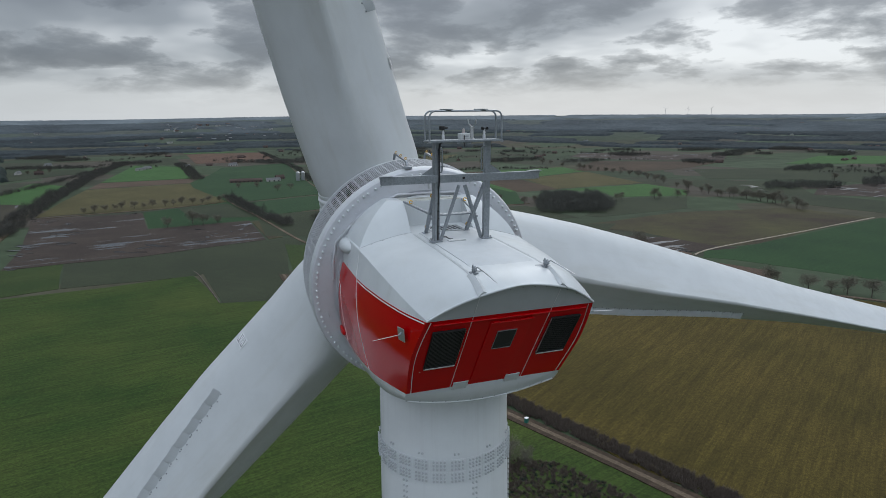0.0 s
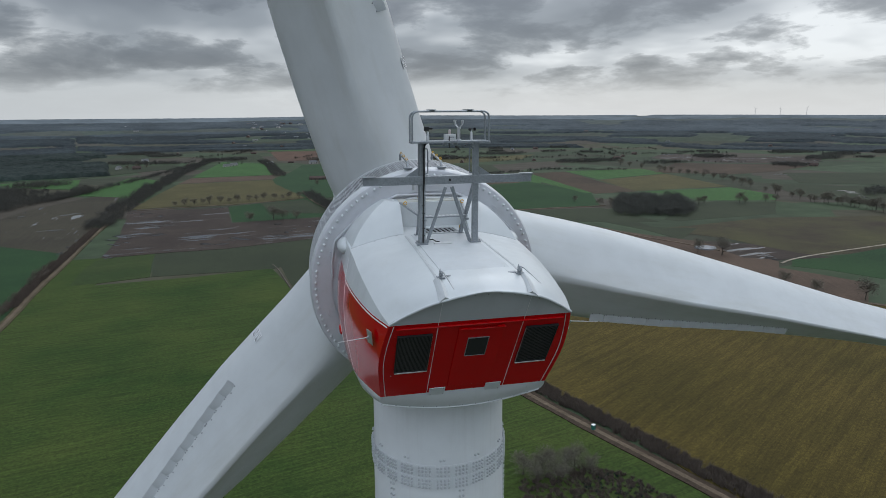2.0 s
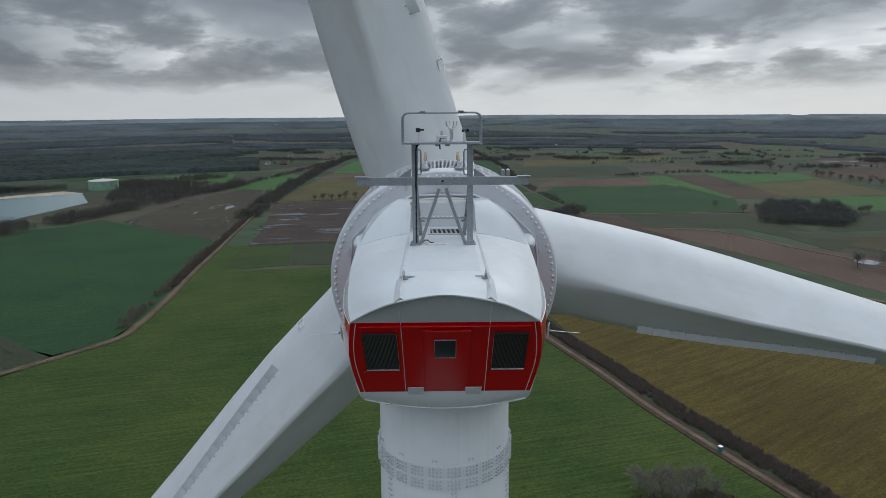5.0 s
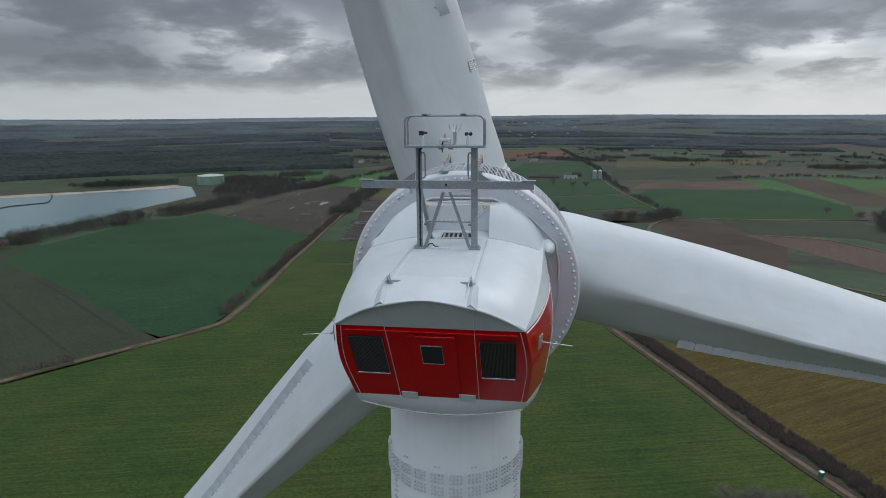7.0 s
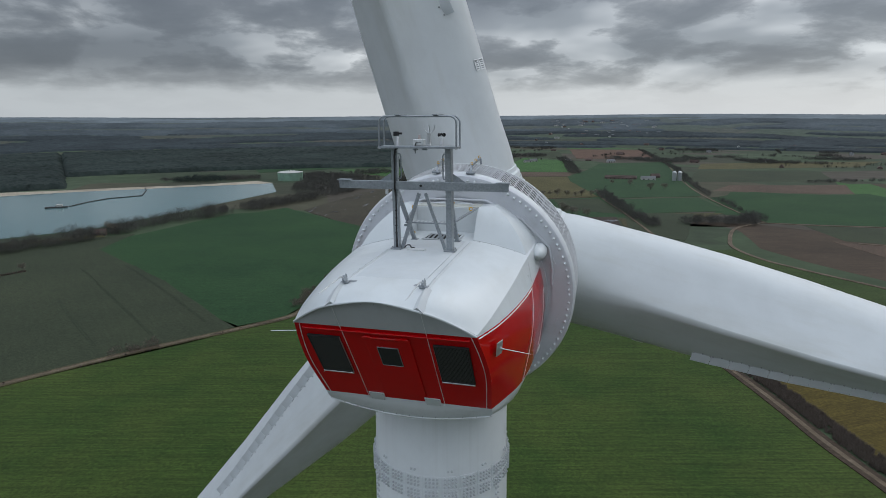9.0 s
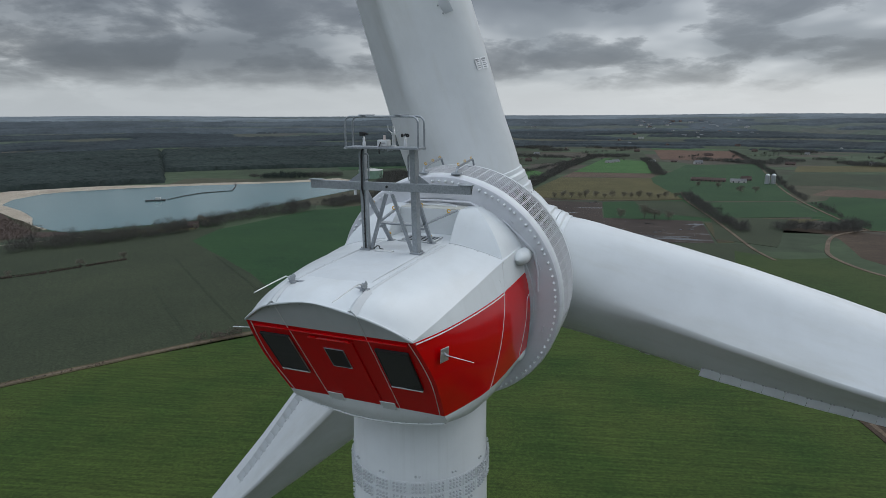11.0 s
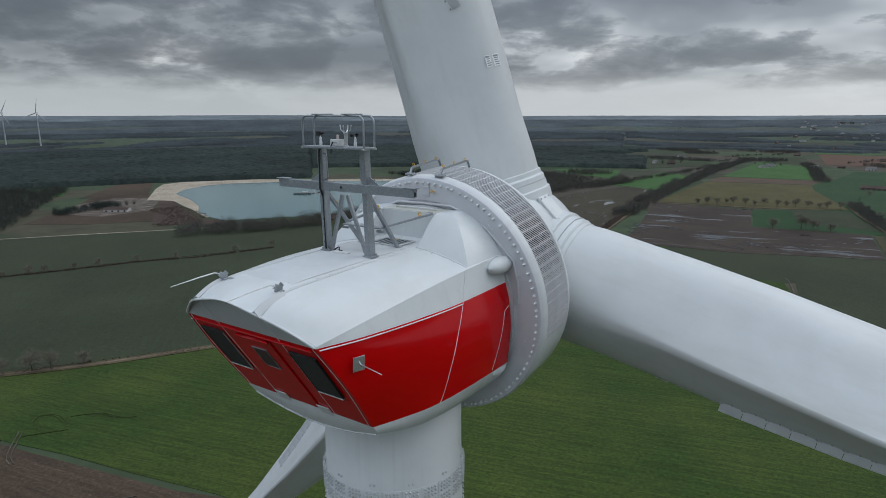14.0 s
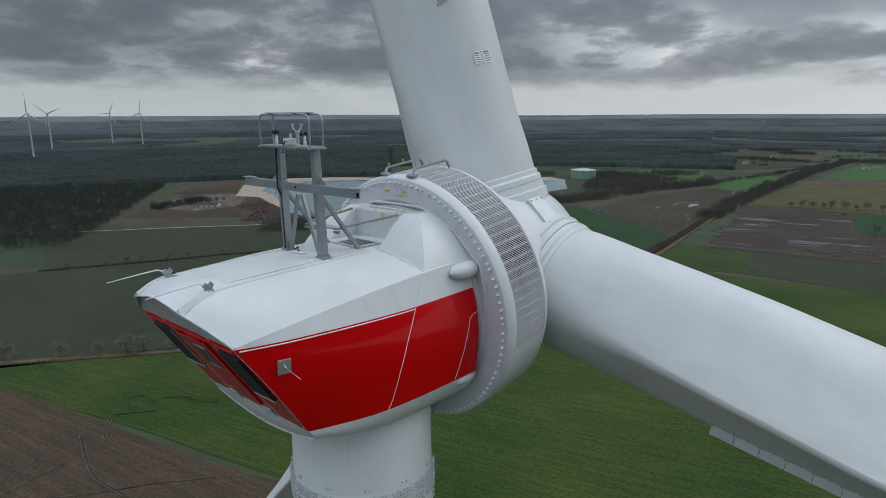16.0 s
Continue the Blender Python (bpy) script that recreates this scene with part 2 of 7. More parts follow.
def along(a, b):
    """Pose at a whose z axis runs to b."""
    d = Vector(b) - Vector(a)
    return Matrix.Translation(a) @ d.to_track_quat("Z", "Y").to_matrix().to_4x4()


def add_bar(bm, a, b, w, h=None, bevel=0.006):
    h = w if h is None else h
    n = (Vector(b) - Vector(a)).length
    add_box(bm, w, h, n, along(a, b) @ Matrix.Translation((0, 0, n / 2)), bevel)


def add_ring_tube(bm, pts, radius, sides=8, closed=False, cap=True):
    """Tube of the given radius (or radii) along a line of points."""
    pts = [Vector(p) for p in pts]
    rad = radius if isinstance(radius, (list, tuple)) else [radius] * len(pts)
    rings, up0 = [], None
    for i, p in enumerate(pts):
        a = pts[i - 1] if i else (pts[-1] if closed else p)
        b = pts[(i + 1) % len(pts)] if (i + 1 < len(pts) or closed) else p
        d = (b - a).normalized()
        if up0 is None:
            up0 = d.orthogonal().normalized()
        up0 = (up0 - d * up0.dot(d)).normalized()
        s = d.cross(up0)
        rings.append([bm.verts.new(p + (up0 * math.cos(2 * math.pi * k / sides) + s * math.sin(2 * math.pi * k / sides)) * rad[i]) for k in range(sides)])
    n = len(rings)
    for i in range(n if closed else n - 1):
        r0, r1 = rings[i], rings[(i + 1) % n]
        for k in range(sides):
            bm.faces.new((r0[k], r0[(k + 1) % sides], r1[(k + 1) % sides], r1[k]))
    if cap and not closed:
        bm.faces.new(rings[0][::-1])
        bm.faces.new(rings[-1])


def tube_bm(pts, radius, sides=8, closed=False):
    bm = bmesh.new()
    add_ring_tube(bm, pts, radius, sides, closed)
    return bm


def lathe(profile, seg=96, a0=0.0, a1=2 * math.pi, m=None):
    """Turns a profile of (radius, height) round z."""
    bm = bmesh.new()
    full = abs(a1 - a0 - 2 * math.pi) < 1e-6
    cols = []
    for k in range(seg if full else seg + 1):
        a = a0 + (a1 - a0) * k / seg
        cols.append([bm.verts.new((r * math.cos(a), r * math.sin(a), z)) for r, z in profile])
    n = len(cols)
    for k in range(n if full else n - 1):
        c0, c1 = cols[k], cols[(k + 1) % n]
        for i in range(len(profile) - 1):
            bm.faces.new((c0[i], c1[i], c1[i + 1], c0[i + 1]))
    if m is not None:
        bm.transform(m)
    return bm


def dome_bm(r=0.04, h=0.035, seg=8):
    """A capped bolt head with a washer."""
    return lathe([(r * 1.35, 0), (r * 1.35, h * 0.25), (r, h * 0.3), (r * 0.95, h * 0.75), (r * 0.6, h), (0.001, h * 1.02)], seg)


def spline(pts, v):
    """Smooth line through evenly spaced points, v from 0 to 1."""
    n = len(pts) - 1
    f = min(max(v, 0.0), 1.0) * n
    i = min(int(f), n - 1)
    t = f - i
    p0, p1, p2, p3 = (Vector(pts[min(max(i + k, 0), n)]) for k in (-1, 0, 1, 2))
    return 0.5 * ((2 * p1) + (p2 - p0) * t + (2 * p0 - 5 * p1 + 4 * p2 - p3) * t * t + (3 * p1 - p0 - 3 * p2 + p3) * t ** 3)


def grid_bm(fn, nu, nv, thick=0.0):
    """Sheet from fn(u, v); thick gives it a turned-in edge."""
    bm = bmesh.new()
    g = [[bm.verts.new(fn(i / nu, j / nv)) for j in range(nv + 1)] for i in range(nu + 1)]
    for i in range(nu):
        for j in range(nv):
            bm.faces.new((g[i][j], g[i + 1][j], g[i + 1][j + 1], g[i][j + 1]))
    bmesh.ops.remove_doubles(bm, verts=bm.verts, dist=1e-4)
    bmesh.ops.recalc_face_normals(bm, faces=bm.faces)
    if thick:
        bmesh.ops.solidify(bm, geom=bm.faces[:], thickness=thick)
    return bm

# ---- the fields ----
def soil_mat(name, dark, lite, rows_deg=None, patch=0.02, wet=0.0, row_gap=3.0, rough=0.95, rows_mix=0.35):
    """Field surface: broad patches, fine tufts and, if wanted, drill rows that run at an angle."""
    m, nt, b = mat_base(name, rough)
    b.inputs["Specular IOR Level"].default_value = 0.2
    p = mramp(nt, mnoise(nt, patch, 6, 0.6, coord="World"), ((0.34, 0.0), (0.68, 1.0)))
    c = mmix(nt, p, dark, lite)
    fine = mramp(nt, mnoise(nt, 0.55, 5, 0.7, coord="World"), ((0.35, 0.55), (0.7, 1.25)))
    c = mmix(nt, 0.8, c, fine, "MULTIPLY")
    tuft = mramp(nt, mnoise(nt, 2.3, 4, 0.75, coord="World"), ((0.36, 0.40), (0.66, 1.40)))
    c = mmix(nt, 0.7, c, tuft, "MULTIPLY")
    if rows_deg is not None:
        row = mramp(nt, mnoise(nt, 1.0, 4, 0.6, coord="World", stretch=(0.012, 1.0 / row_gap, 0.0, radians(rows_deg))), ((0.36, 0.62), (0.66, 1.22)))
        c = mmix(nt, rows_mix, c, row, "MULTIPLY")
        drill = mramp(nt, mnoise(nt, 1.0, 3, 0.6, coord="World", stretch=(0.05, 1.1, 0.0, radians(rows_deg + 3))), ((0.34, 0.55), (0.68, 1.35)))
        c = mmix(nt, rows_mix * 0.8, c, drill, "MULTIPLY")
    nt.links.new(c, b.inputs["Base Color"])
    if wet:
        streak = mnoise(nt, 0.075, 9, 0.68, coord="World", stretch=(0.13, 1.0, 0.0, radians((rows_deg or 0))))
        spread = nt.nodes.new("ShaderNodeMath")
        spread.operation = "MULTIPLY_ADD"
        nt.links.new(mnoise(nt, 0.011, 3, 0.5, coord="World"), spread.inputs[0])
        spread.inputs[1].default_value = 0.55
        nt.links.new(streak, spread.inputs[2])
        less = nt.nodes.new("ShaderNodeMath")
        less.operation = "SUBTRACT"
        nt.links.new(spread.outputs[0], less.inputs[0])
        less.inputs[1].default_value = 0.275
        w = mramp(nt, less.outputs[0], ((0.655 - wet, 0.0), (0.675 - wet, 1.0)))
        r = mramp(nt, w, ((0.0, rough), (1.0, 0.04)))
        nt.links.new(r, b.inputs["Roughness"])
        nt.links.new(mmix(nt, w, c, (0.05, 0.05, 0.05)), b.inputs["Base Color"])
        sp = mramp(nt, w, ((0.0, 0.2), (1.0, 1.0)))
        nt.links.new(sp, b.inputs["Specular IOR Level"])
    return m


G_NEAR = soil_mat("grass_near", (0.028, 0.060, 0.010), (0.060, 0.086, 0.017), 14, 0.012, row_gap=2.2, rows_mix=0.55)
G_MID = soil_mat("winter_wheat", (0.018, 0.052, 0.019), (0.028, 0.070, 0.024), 20, 0.01, rows_mix=0.25)
G_BRIGHT = soil_mat("young_grass", (0.044, 0.108, 0.030), (0.060, 0.134, 0.040), 70, 0.01)
G_DULL = soil_mat("dull_grass", (0.034, 0.044, 0.025), (0.048, 0.059, 0.032), -40, 0.008, rows_mix=0.16)
G_OLIVE = soil_mat("olive_stubble", (0.067, 0.052, 0.010), (0.100, 0.073, 0.016), 32, 0.012, row_gap=5.0, rows_mix=0.6)
G_OCHRE = soil_mat("ochre_stubble", (0.080, 0.072, 0.030), (0.108, 0.094, 0.040), 32, 0.012, row_gap=5.0, rows_mix=0.4)
G_BROWN = soil_mat("ploughed_soil", (0.052, 0.038, 0.026), (0.092, 0.064, 0.044), 10, 0.006, rows_mix=0.5)
G_WET = soil_mat("wet_ploughed_soil", (0.042, 0.032, 0.027), (0.070, 0.053, 0.043), 12, 0.012, wet=0.05)
G_TAN = soil_mat("tan_stubble", (0.088, 0.060, 0.044), (0.125, 0.086, 0.062), 70, 0.01)
G_RED = soil_mat("reddish_stubble", (0.105, 0.062, 0.044), (0.140, 0.082, 0.056), 70, 0.01)
G_FARM = soil_mat("deep_green_crop", (0.022, 0.056, 0.023), (0.034, 0.074, 0.029), 60, 0.008, rows_mix=0.2)
G_NEARB = soil_mat("mid_green_crop", (0.030, 0.056, 0.014), (0.050, 0.072, 0.020), 14, 0.012, row_gap=2.2, rows_mix=0.4)
G_WETB = soil_mat("wet_weedy_soil", (0.046, 0.040, 0.028), (0.070, 0.062, 0.042), 100, 0.006, wet=0.035)
G_PATCHY = soil_mat("weedy_soil", (0.050, 0.038, 0.027), (0.082, 0.078, 0.034), 150, 0.010, rows_mix=0.45)
G_HEATH = soil_mat("brown_heath", (0.050, 0.034, 0.028), (0.085, 0.058, 0.048), None, 0.03)
G_MUDYARD = soil_mat("trampled_mud", (0.070, 0.054, 0.044), (0.20, 0.17, 0.145), 40, 0.06)
G_SAND = soil_mat("pale_sand", (0.32, 0.27, 0.21), (0.46, 0.40, 0.32), None, 0.02)
G_TRACK = soil_mat("gravel_track", (0.105, 0.078, 0.054), (0.170, 0.130, 0.094), None, 0.05)


def ground_mat():
    """Far patchwork: every cell of an uneven net takes a colour of its own; far out, haze is mixed into it."""
    m, nt, b = mat_base("far_fields", 0.95)
    b.inputs["Specular IOR Level"].default_value = 0.15
    pos = nt.nodes.new("ShaderNodeNewGeometry").outputs["Position"]
    mp = nt.nodes.new("ShaderNodeMapping")
    mp.inputs["Scale"].default_value, mp.inputs["Rotation"].default_value = (1 / 330, 1 / 210, 0), (0, 0, radians(-18))
    nt.links.new(pos, mp.inputs[0])
    v = nt.nodes.new("ShaderNodeTexVoronoi")
    v.distance, v.inputs["Randomness"].default_value, v.inputs["Scale"].default_value = "CHEBYCHEV", 0.85, 1.0
    nt.links.new(mp.outputs[0], v.inputs["Vector"])
    sep = nt.nodes.new("ShaderNodeSeparateColor")
    nt.links.new(v.outputs["Color"], sep.inputs[0])
    c = mramp(nt, sep.outputs[0], ((0.0, (0.042, 0.056, 0.034)), (0.22, (0.048, 0.068, 0.038)), (0.42, (0.046, 0.050, 0.034)), (0.58, (0.062, 0.060, 0.040)), (0.74, (0.066, 0.058, 0.046)), (0.88, (0.054, 0.074, 0.044))))
    for e in nt.nodes:
        if e.bl_idname == "ShaderNodeValToRGB":
            e.color_ramp.interpolation = "CONSTANT"
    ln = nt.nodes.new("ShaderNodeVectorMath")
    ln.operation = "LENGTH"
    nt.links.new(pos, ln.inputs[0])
    # haze painted into the far ground's colour; this blend is no heath cover
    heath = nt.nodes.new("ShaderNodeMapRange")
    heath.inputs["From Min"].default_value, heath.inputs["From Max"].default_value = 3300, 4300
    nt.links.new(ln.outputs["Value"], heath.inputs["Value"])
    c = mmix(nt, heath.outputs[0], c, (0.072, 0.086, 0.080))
    fine = mramp(nt, mnoise(nt, 0.02, 6, 0.65, coord="World"), ((0.3, 0.65), (0.7, 1.25)))
    c = mmix(nt, 0.8, c, fine, "MULTIPLY")
    nt.links.new(c, b.inputs["Base Color"])
    return m


def rise(x, y):
    """The land is flat, then climbs to wooded heights on the horizon."""
    r = math.hypot(x, y)
    a = math.atan2(x, y)
    k = min(max((r - 3000) / 1880, 0.0), 1.0)
    top = 138 + 5.0 * math.sin(a * 5.0 + 0.7) + 2.5 * math.sin(a * 13.0)
    return top * k * k * (3 - 2 * k) if k < 1 else top


def ground_bm():
    bm = bmesh.new()
    rad = [0, 60, 200, 500, 1000, 1600, 2200, 2700, 3000] + [3000 + 90 * i for i in range(1, 22)] + [4930]
    na = 192
    c = bm.verts.new((0, 0, 0))
    prev = None
    for r in rad[1:]:
        ring = [bm.verts.new((r * math.sin(2 * math.pi * k / na), r * math.cos(2 * math.pi * k / na), rise(r * math.sin(2 * math.pi * k / na), r * math.cos(2 * math.pi * k / na)))) for k in range(na)]
        for k in range(na):
            if prev is None:
                bm.faces.new((c, ring[(k + 1) % na], ring[k]))
            else:
                bm.faces.new((prev[k], prev[(k + 1) % na], ring[(k + 1) % na], ring[k]))
        prev = ring
    bmesh.ops.recalc_face_normals(bm, faces=bm.faces)
    return bm


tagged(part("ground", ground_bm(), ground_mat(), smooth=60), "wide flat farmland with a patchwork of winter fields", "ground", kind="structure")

LIFT = [0.02]


def field(name, label, material, *corners):
    """One field: a low slab with slightly wavering edges."""
    LIFT[0] += 0.008
    z = LIFT[0]
    bm = bmesh.new()
    ring = []
    n = len(corners)
    for i in range(n):
        a, b = Vector(corners[i]), Vector(corners[(i + 1) % n])
        k = max(1, int((b - a).length / 40))
        for j in range(k):
            p = a.lerp(b, j / k)
            w = noise.noise((p.x * 0.013, p.y * 0.013, i)) * (3.0 if j else 0)
            q = (b - a).normalized()
            ring.append((p.x - q.y * w, p.y + q.x * w))
    top = [bm.verts.new((x, y, z)) for x, y in ring]
    low = [bm.verts.new((x, y, -0.5)) for x, y in ring]
    bm.faces.new(top)
    for i in range(len(ring)):
        j = (i + 1) % len(ring)
        bm.faces.new((top[i], low[i], low[j], top[j]))
    bmesh.ops.triangulate(bm, faces=[fc for fc in bm.faces if len(fc.verts) > 4])
    bmesh.ops.recalc_face_normals(bm, faces=bm.faces)
    return tagged(part(name, bm, material), label, "field", kind="structure")


# further fields
field("ploughed_field", "brown field with weedy patches", G_BROWN, (72, 943), (127, 976), (191, 962), (193, 810), (224, 750), (279, 673), (359, 893), (311, 945), (268, 971), (231, 991), (150, 1002))
field("meadow", "deep green field below a hedge", G_MID, (194, 1279), (304, 1412), (530, 1355), (404, 1012), (278, 1012), (241, 1013), (217, 1062))
field("stubble_field", "tan stubble strip by a hedge", G_TAN, (229, 1416), (378, 1410), (487, 1425), (525, 1579), (281, 1536))
field("meadow", "bright green strip behind a stubble field", G_BRIGHT, (480, 1405), (517, 1320), (590, 1517), (538, 1667))
field("meadow", "pale green meadow by a farm road", G_DULL, (195, 1592), (541, 1668), (585, 1949), (262, 1916))
field("stubble_field", "faded stubble strip", G_OCHRE, (267, 1955), (746, 2135), (900, 2396), (303, 2176))
field("meadow", "deep green field by a copse", G_MID, (182, 1087), (260, 1399), (462, 1393), (526, 1432), (578, 1192), (512, 1016), (296, 1018))
field("stubble_field", "tan stubble strip by a copse", G_TAN, (329, 1413), (497, 1412), (538, 1597), (341, 1539))
field("meadow", "narrow bright green strip", G_BRIGHT, (543, 1611), (600, 1634), (583, 1191), (563, 1185))
field("ploughed_field", "dark brown wedge of ploughed soil", G_BROWN, (603, 1634), (712, 1650), (682, 1186), (578, 1174))
field("meadow", "green meadow by a long hedge", G_BRIGHT, (722, 1665), (971, 1677), (958, 1531), (711, 1430))
field("stubble_field", "olive field below a tree row", G_OCHRE, (707, 1418), (954, 1517), (923, 1218), (681, 1195))
field("meadow", "bright green meadow strip", G_BRIGHT, (677, 1178), (916, 1200), (918, 1062), (863, 996), (721, 1029), (735, 1118))
field("meadow", "dull green field beside a copse", G_DULL, (291, 1000), (502, 991), (522, 837), (446, 856), (310, 882))
field("meadow", "dull green strip behind a copse", G_DULL, (698, 1018), (843, 972), (748, 858), (554, 833), (541, 854))
field("ploughed_field", "brown field with yellow grass", G_PATCHY, (484, 787), (547, 793), (701, 827), (911, 794), (934, 669), (618, 583), (555, 586), (538, 697), (499, 750))
field("meadow", "deep green field by a road", G_MID, (536, 579), (616, 580), (950, 663), (986, 573), (618, 346), (597, 400), (566, 460), (530, 524), (506, 546))
field("ploughed_field", "muddy yard by a round slab", G_WET, (472, 697), (521, 678), (551, 581), (494, 569), (453, 605), (440, 669))
field("stubble_field", "brown grass in front of a copse", G_DULL, (426, 890), (464, 785), (475, 705), (544, 773), (489, 795), (488, 901))
field("ploughed_field", "reddish brown ploughed strip", G_TAN, (292, 875), (391, 849), (442, 754), (487, 692), (508, 568), (437, 482), (400, 561), (366, 681), (323, 784))
field("ploughed_field", "reddish brown ploughed strip along a road", G_TAN, (443, 672), (467, 582), (492, 538), (514, 497), (527, 470), (470, 415), (458, 438), (423, 472), (409, 535), (411, 645))
field("ploughed_field", "waterlogged dark field corner", G_WET, (506, 682), (544, 657), (561, 601), (584, 570), (543, 572), (504, 582), (483, 593), (485, 631))
field("ploughed_field", "waterlogged field with puddles", G_WET, (1222, 2062), (1406, 2275), (1523, 2054), (1870, 1952), (1596, 1687), (1328, 1818))
field("ploughed_field", "brown field with long furrows", G_BROWN, (945, 1566), (1179, 1833), (1560, 1648), (1279, 1492), (1102, 1454))
field("meadow", "pale wet meadow", G_DULL, (1268, 1456), (1690, 1342), (1665, 1176), (1409, 989), (1290, 1137), (1127, 1240))
field("ploughed_field", "waterlogged field with long puddles", G_WET, (1094, 906), (1210, 992), (1442, 1014), (1455, 908), (1242, 780))
field("meadow", "grey green field behind a tree row", G_DULL, (1046, 1246), (1249, 1100), (1094, 906), (1136, 791), (998, 691), (963, 817), (974, 958), (949, 1039))
field("meadow", "young green field far off", G_BRIGHT, (1661, 1494), (1927, 1367), (2312, 1580), (2057, 1709))
field("meadow", "pale green meadow by a wood", G_BRIGHT, (-1791, 383), (-1621, 595), (-1512, 694), (-1333, 597), (-1383, 504), (-1524, 336))
field("yard", "brown earth yard of a farm", G_BROWN, (-1039, 401), (-1169, 538), (-1444, 766), (-1415, 843), (-1189, 693), (-1152, 697), (-903, 528), (-961, 453))
field("ploughed_field", "bare brown strip behind a yard", G_BROWN, (-1271, 598), (-1444, 766), (-1415, 843), (-1210, 700), (-1232, 644))
field("heath", "reddish brown heath and reeds by the lake", G_HEATH, (-876, 510), (-1136, 688), (-1117, 700), (-951, 619), (-862, 581), (-817, 598), (-781, 579))
field("yard", "pale trampled mud of a farm yard", G_MUDYARD, (-1091, 482), (-1190, 558), (-1215, 635), (-1151, 697), (-1012, 594), (-1013, 507))
# round the tower
field("meadow", "bright green winter crop field with drill rows", G_NEAR, (-212, 136), (-130, 150), (-60, 40), (260, -40), (300, 60), (168, 190), (139, 262), (119, 311), (103, 362), (85, 412), (66, 470), (40, 545), (-19, 556), (-46, 672), (-122, 652), (-215, 640), (-197, 773), (-277, 769), (-267, 664), (-252, 540), (-241, 439), (-263, 396), (-440, 130), (-500, 30), (-480, 20), (-427, 76), (-347, 102))
field("ploughed_field", "dark brown ploughed field with wheel ruts", G_BROWN, (-438, 69), (-427, 78), (-399, 88), (-326, 104), (-263, 119), (-230, 127), (-207, 136), (-130, 153), (-60, 40), (-200, -150), (-560, -120), (-490, 10))
field("meadow", "dark green crop field behind a bright one", G_DULL, (-188, 781), (-167, 663), (-44, 669), (-36, 676), (-18, 566), (-19, 556), (45, 545), (60, 800), (86, 772), (76, 847), (38, 837), (-46, 809), (-108, 786))
field("meadow", "mid green strip between a lane and a dull field", G_NEARB, (-245, 767), (-188, 781), (-168, 663), (-213, 648), (-238, 644), (-248, 721))
field("stubble_field", "olive brown stubble field beside a dirt track", G_OLIVE, (168, 200), (290, 60), (420, 160), (540, 330), (497, 384), (451, 430), (400, 490), (328, 572), (250, 500), (90, 480), (100, 425), (116, 368), (132, 316), (152, 268))
field("meadow", "green field below a lane", G_NEARB, (50, 542), (60, 800), (110, 770), (162, 797), (181, 741), (211, 700), (266, 637), (328, 572), (250, 500), (90, 482))
field("ploughed_field", "dark wet ploughed field with puddles", G_WET, (-246, 770), (-263, 917), (-314, 1168), (-250, 1155), (-147, 1164), (-121, 991), (25, 1012), (39, 841), (-46, 813), (-108, 790), (-184, 783))
field("meadow", "dark green field edged with trees", G_MID, (-146, 1170), (-4, 1255), (41, 1017), (25, 1012), (-120, 991))
field("stubble_field", "ochre stubble field with a tree row", G_OCHRE, (-312, 1180), (-258, 1196), (-152, 1193), (-4, 1264), (-14, 1381), (-79, 1647), (-310, 1595), (-314, 1386))
field("stubble_field", "tan stubble strip", G_TAN, (-312, 1608), (-80, 1661), (-91, 1771), (-304, 1746))
field("meadow", "green meadow", G_BRIGHT, (-306, 1761), (-94, 1789), (-125, 2199), (-294, 2328))
field("meadow", "dull green meadow by a wood", G_DULL, (-294, 2354), (-139, 2306), (-193, 2736), (-284, 2642))
field("stubble_field", "reddish brown stubble field", G_RED, (-101, 2332), (185, 2332), (147, 2919), (-159, 2907))
field("meadow", "pale green strip behind a red field", G_BRIGHT, (-172, 2951), (141, 3009), (130, 3433), (-206, 3315))
field("meadow", "deep green field round a farm", G_FARM, (-92, 1655), (-47, 1869), (-18, 2110), (218, 2232), (198, 1619), (193, 1313), (-1, 1242), (-77, 1532))
field("meadow", "deep green field", G_FARM, (5, 1219), (184, 1293), (208, 1121), (41, 1050))
field("stubble_field", "yellow grass strip", G_OCHRE, (42, 1051), (197, 1093), (136, 1010), (67, 972))
field("meadow", "dull green wedge by a lane", G_DULL, (-93, 1205), (-6, 1233), (38, 1044), (-60, 1071))
field("stubble_field", "rusty reed patch by a lane", G_PATCHY, (28, 1000), (49, 997), (63, 852), (43, 843))
field("stubble_field", "brown grass field", G_DULL, (36, 1060), (40, 870), (110, 840), (150, 1075))
# north-west of the lane
field("ploughed_field", "brown waterlogged field with puddles", G_WETB, (-501, 964), (-313, 797), (-297, 820), (-331, 1074), (-390, 1427), (-440, 1392), (-492, 1206))
field("meadow", "deep green crop field by a lane", G_MID, (-634, 630), (-600, 900), (-566, 925), (-546, 985), (-440, 905), (-345, 840), (-296, 806), (-284, 760), (-268, 635), (-254, 540), (-246, 470), (-248, 428), (-272, 399), (-300, 412), (-420, 500))
field("meadow", "grey green crop field", G_DULL, (-755, 160), (-713, 245), (-685, 304), (-662, 360), (-623, 420), (-593, 496), (-625, 560), (-636, 632), (-420, 502), (-300, 413), (-273, 396), (-320, 320), (-362, 250), (-408, 174), (-440, 132), (-480, 76), (-600, 40))
field("meadow", "olive grass strip along a tree belt", G_OCHRE, (-706, 525), (-695, 558), (-648, 615), (-642, 669), (-681, 701), (-757, 611), (-767, 573))
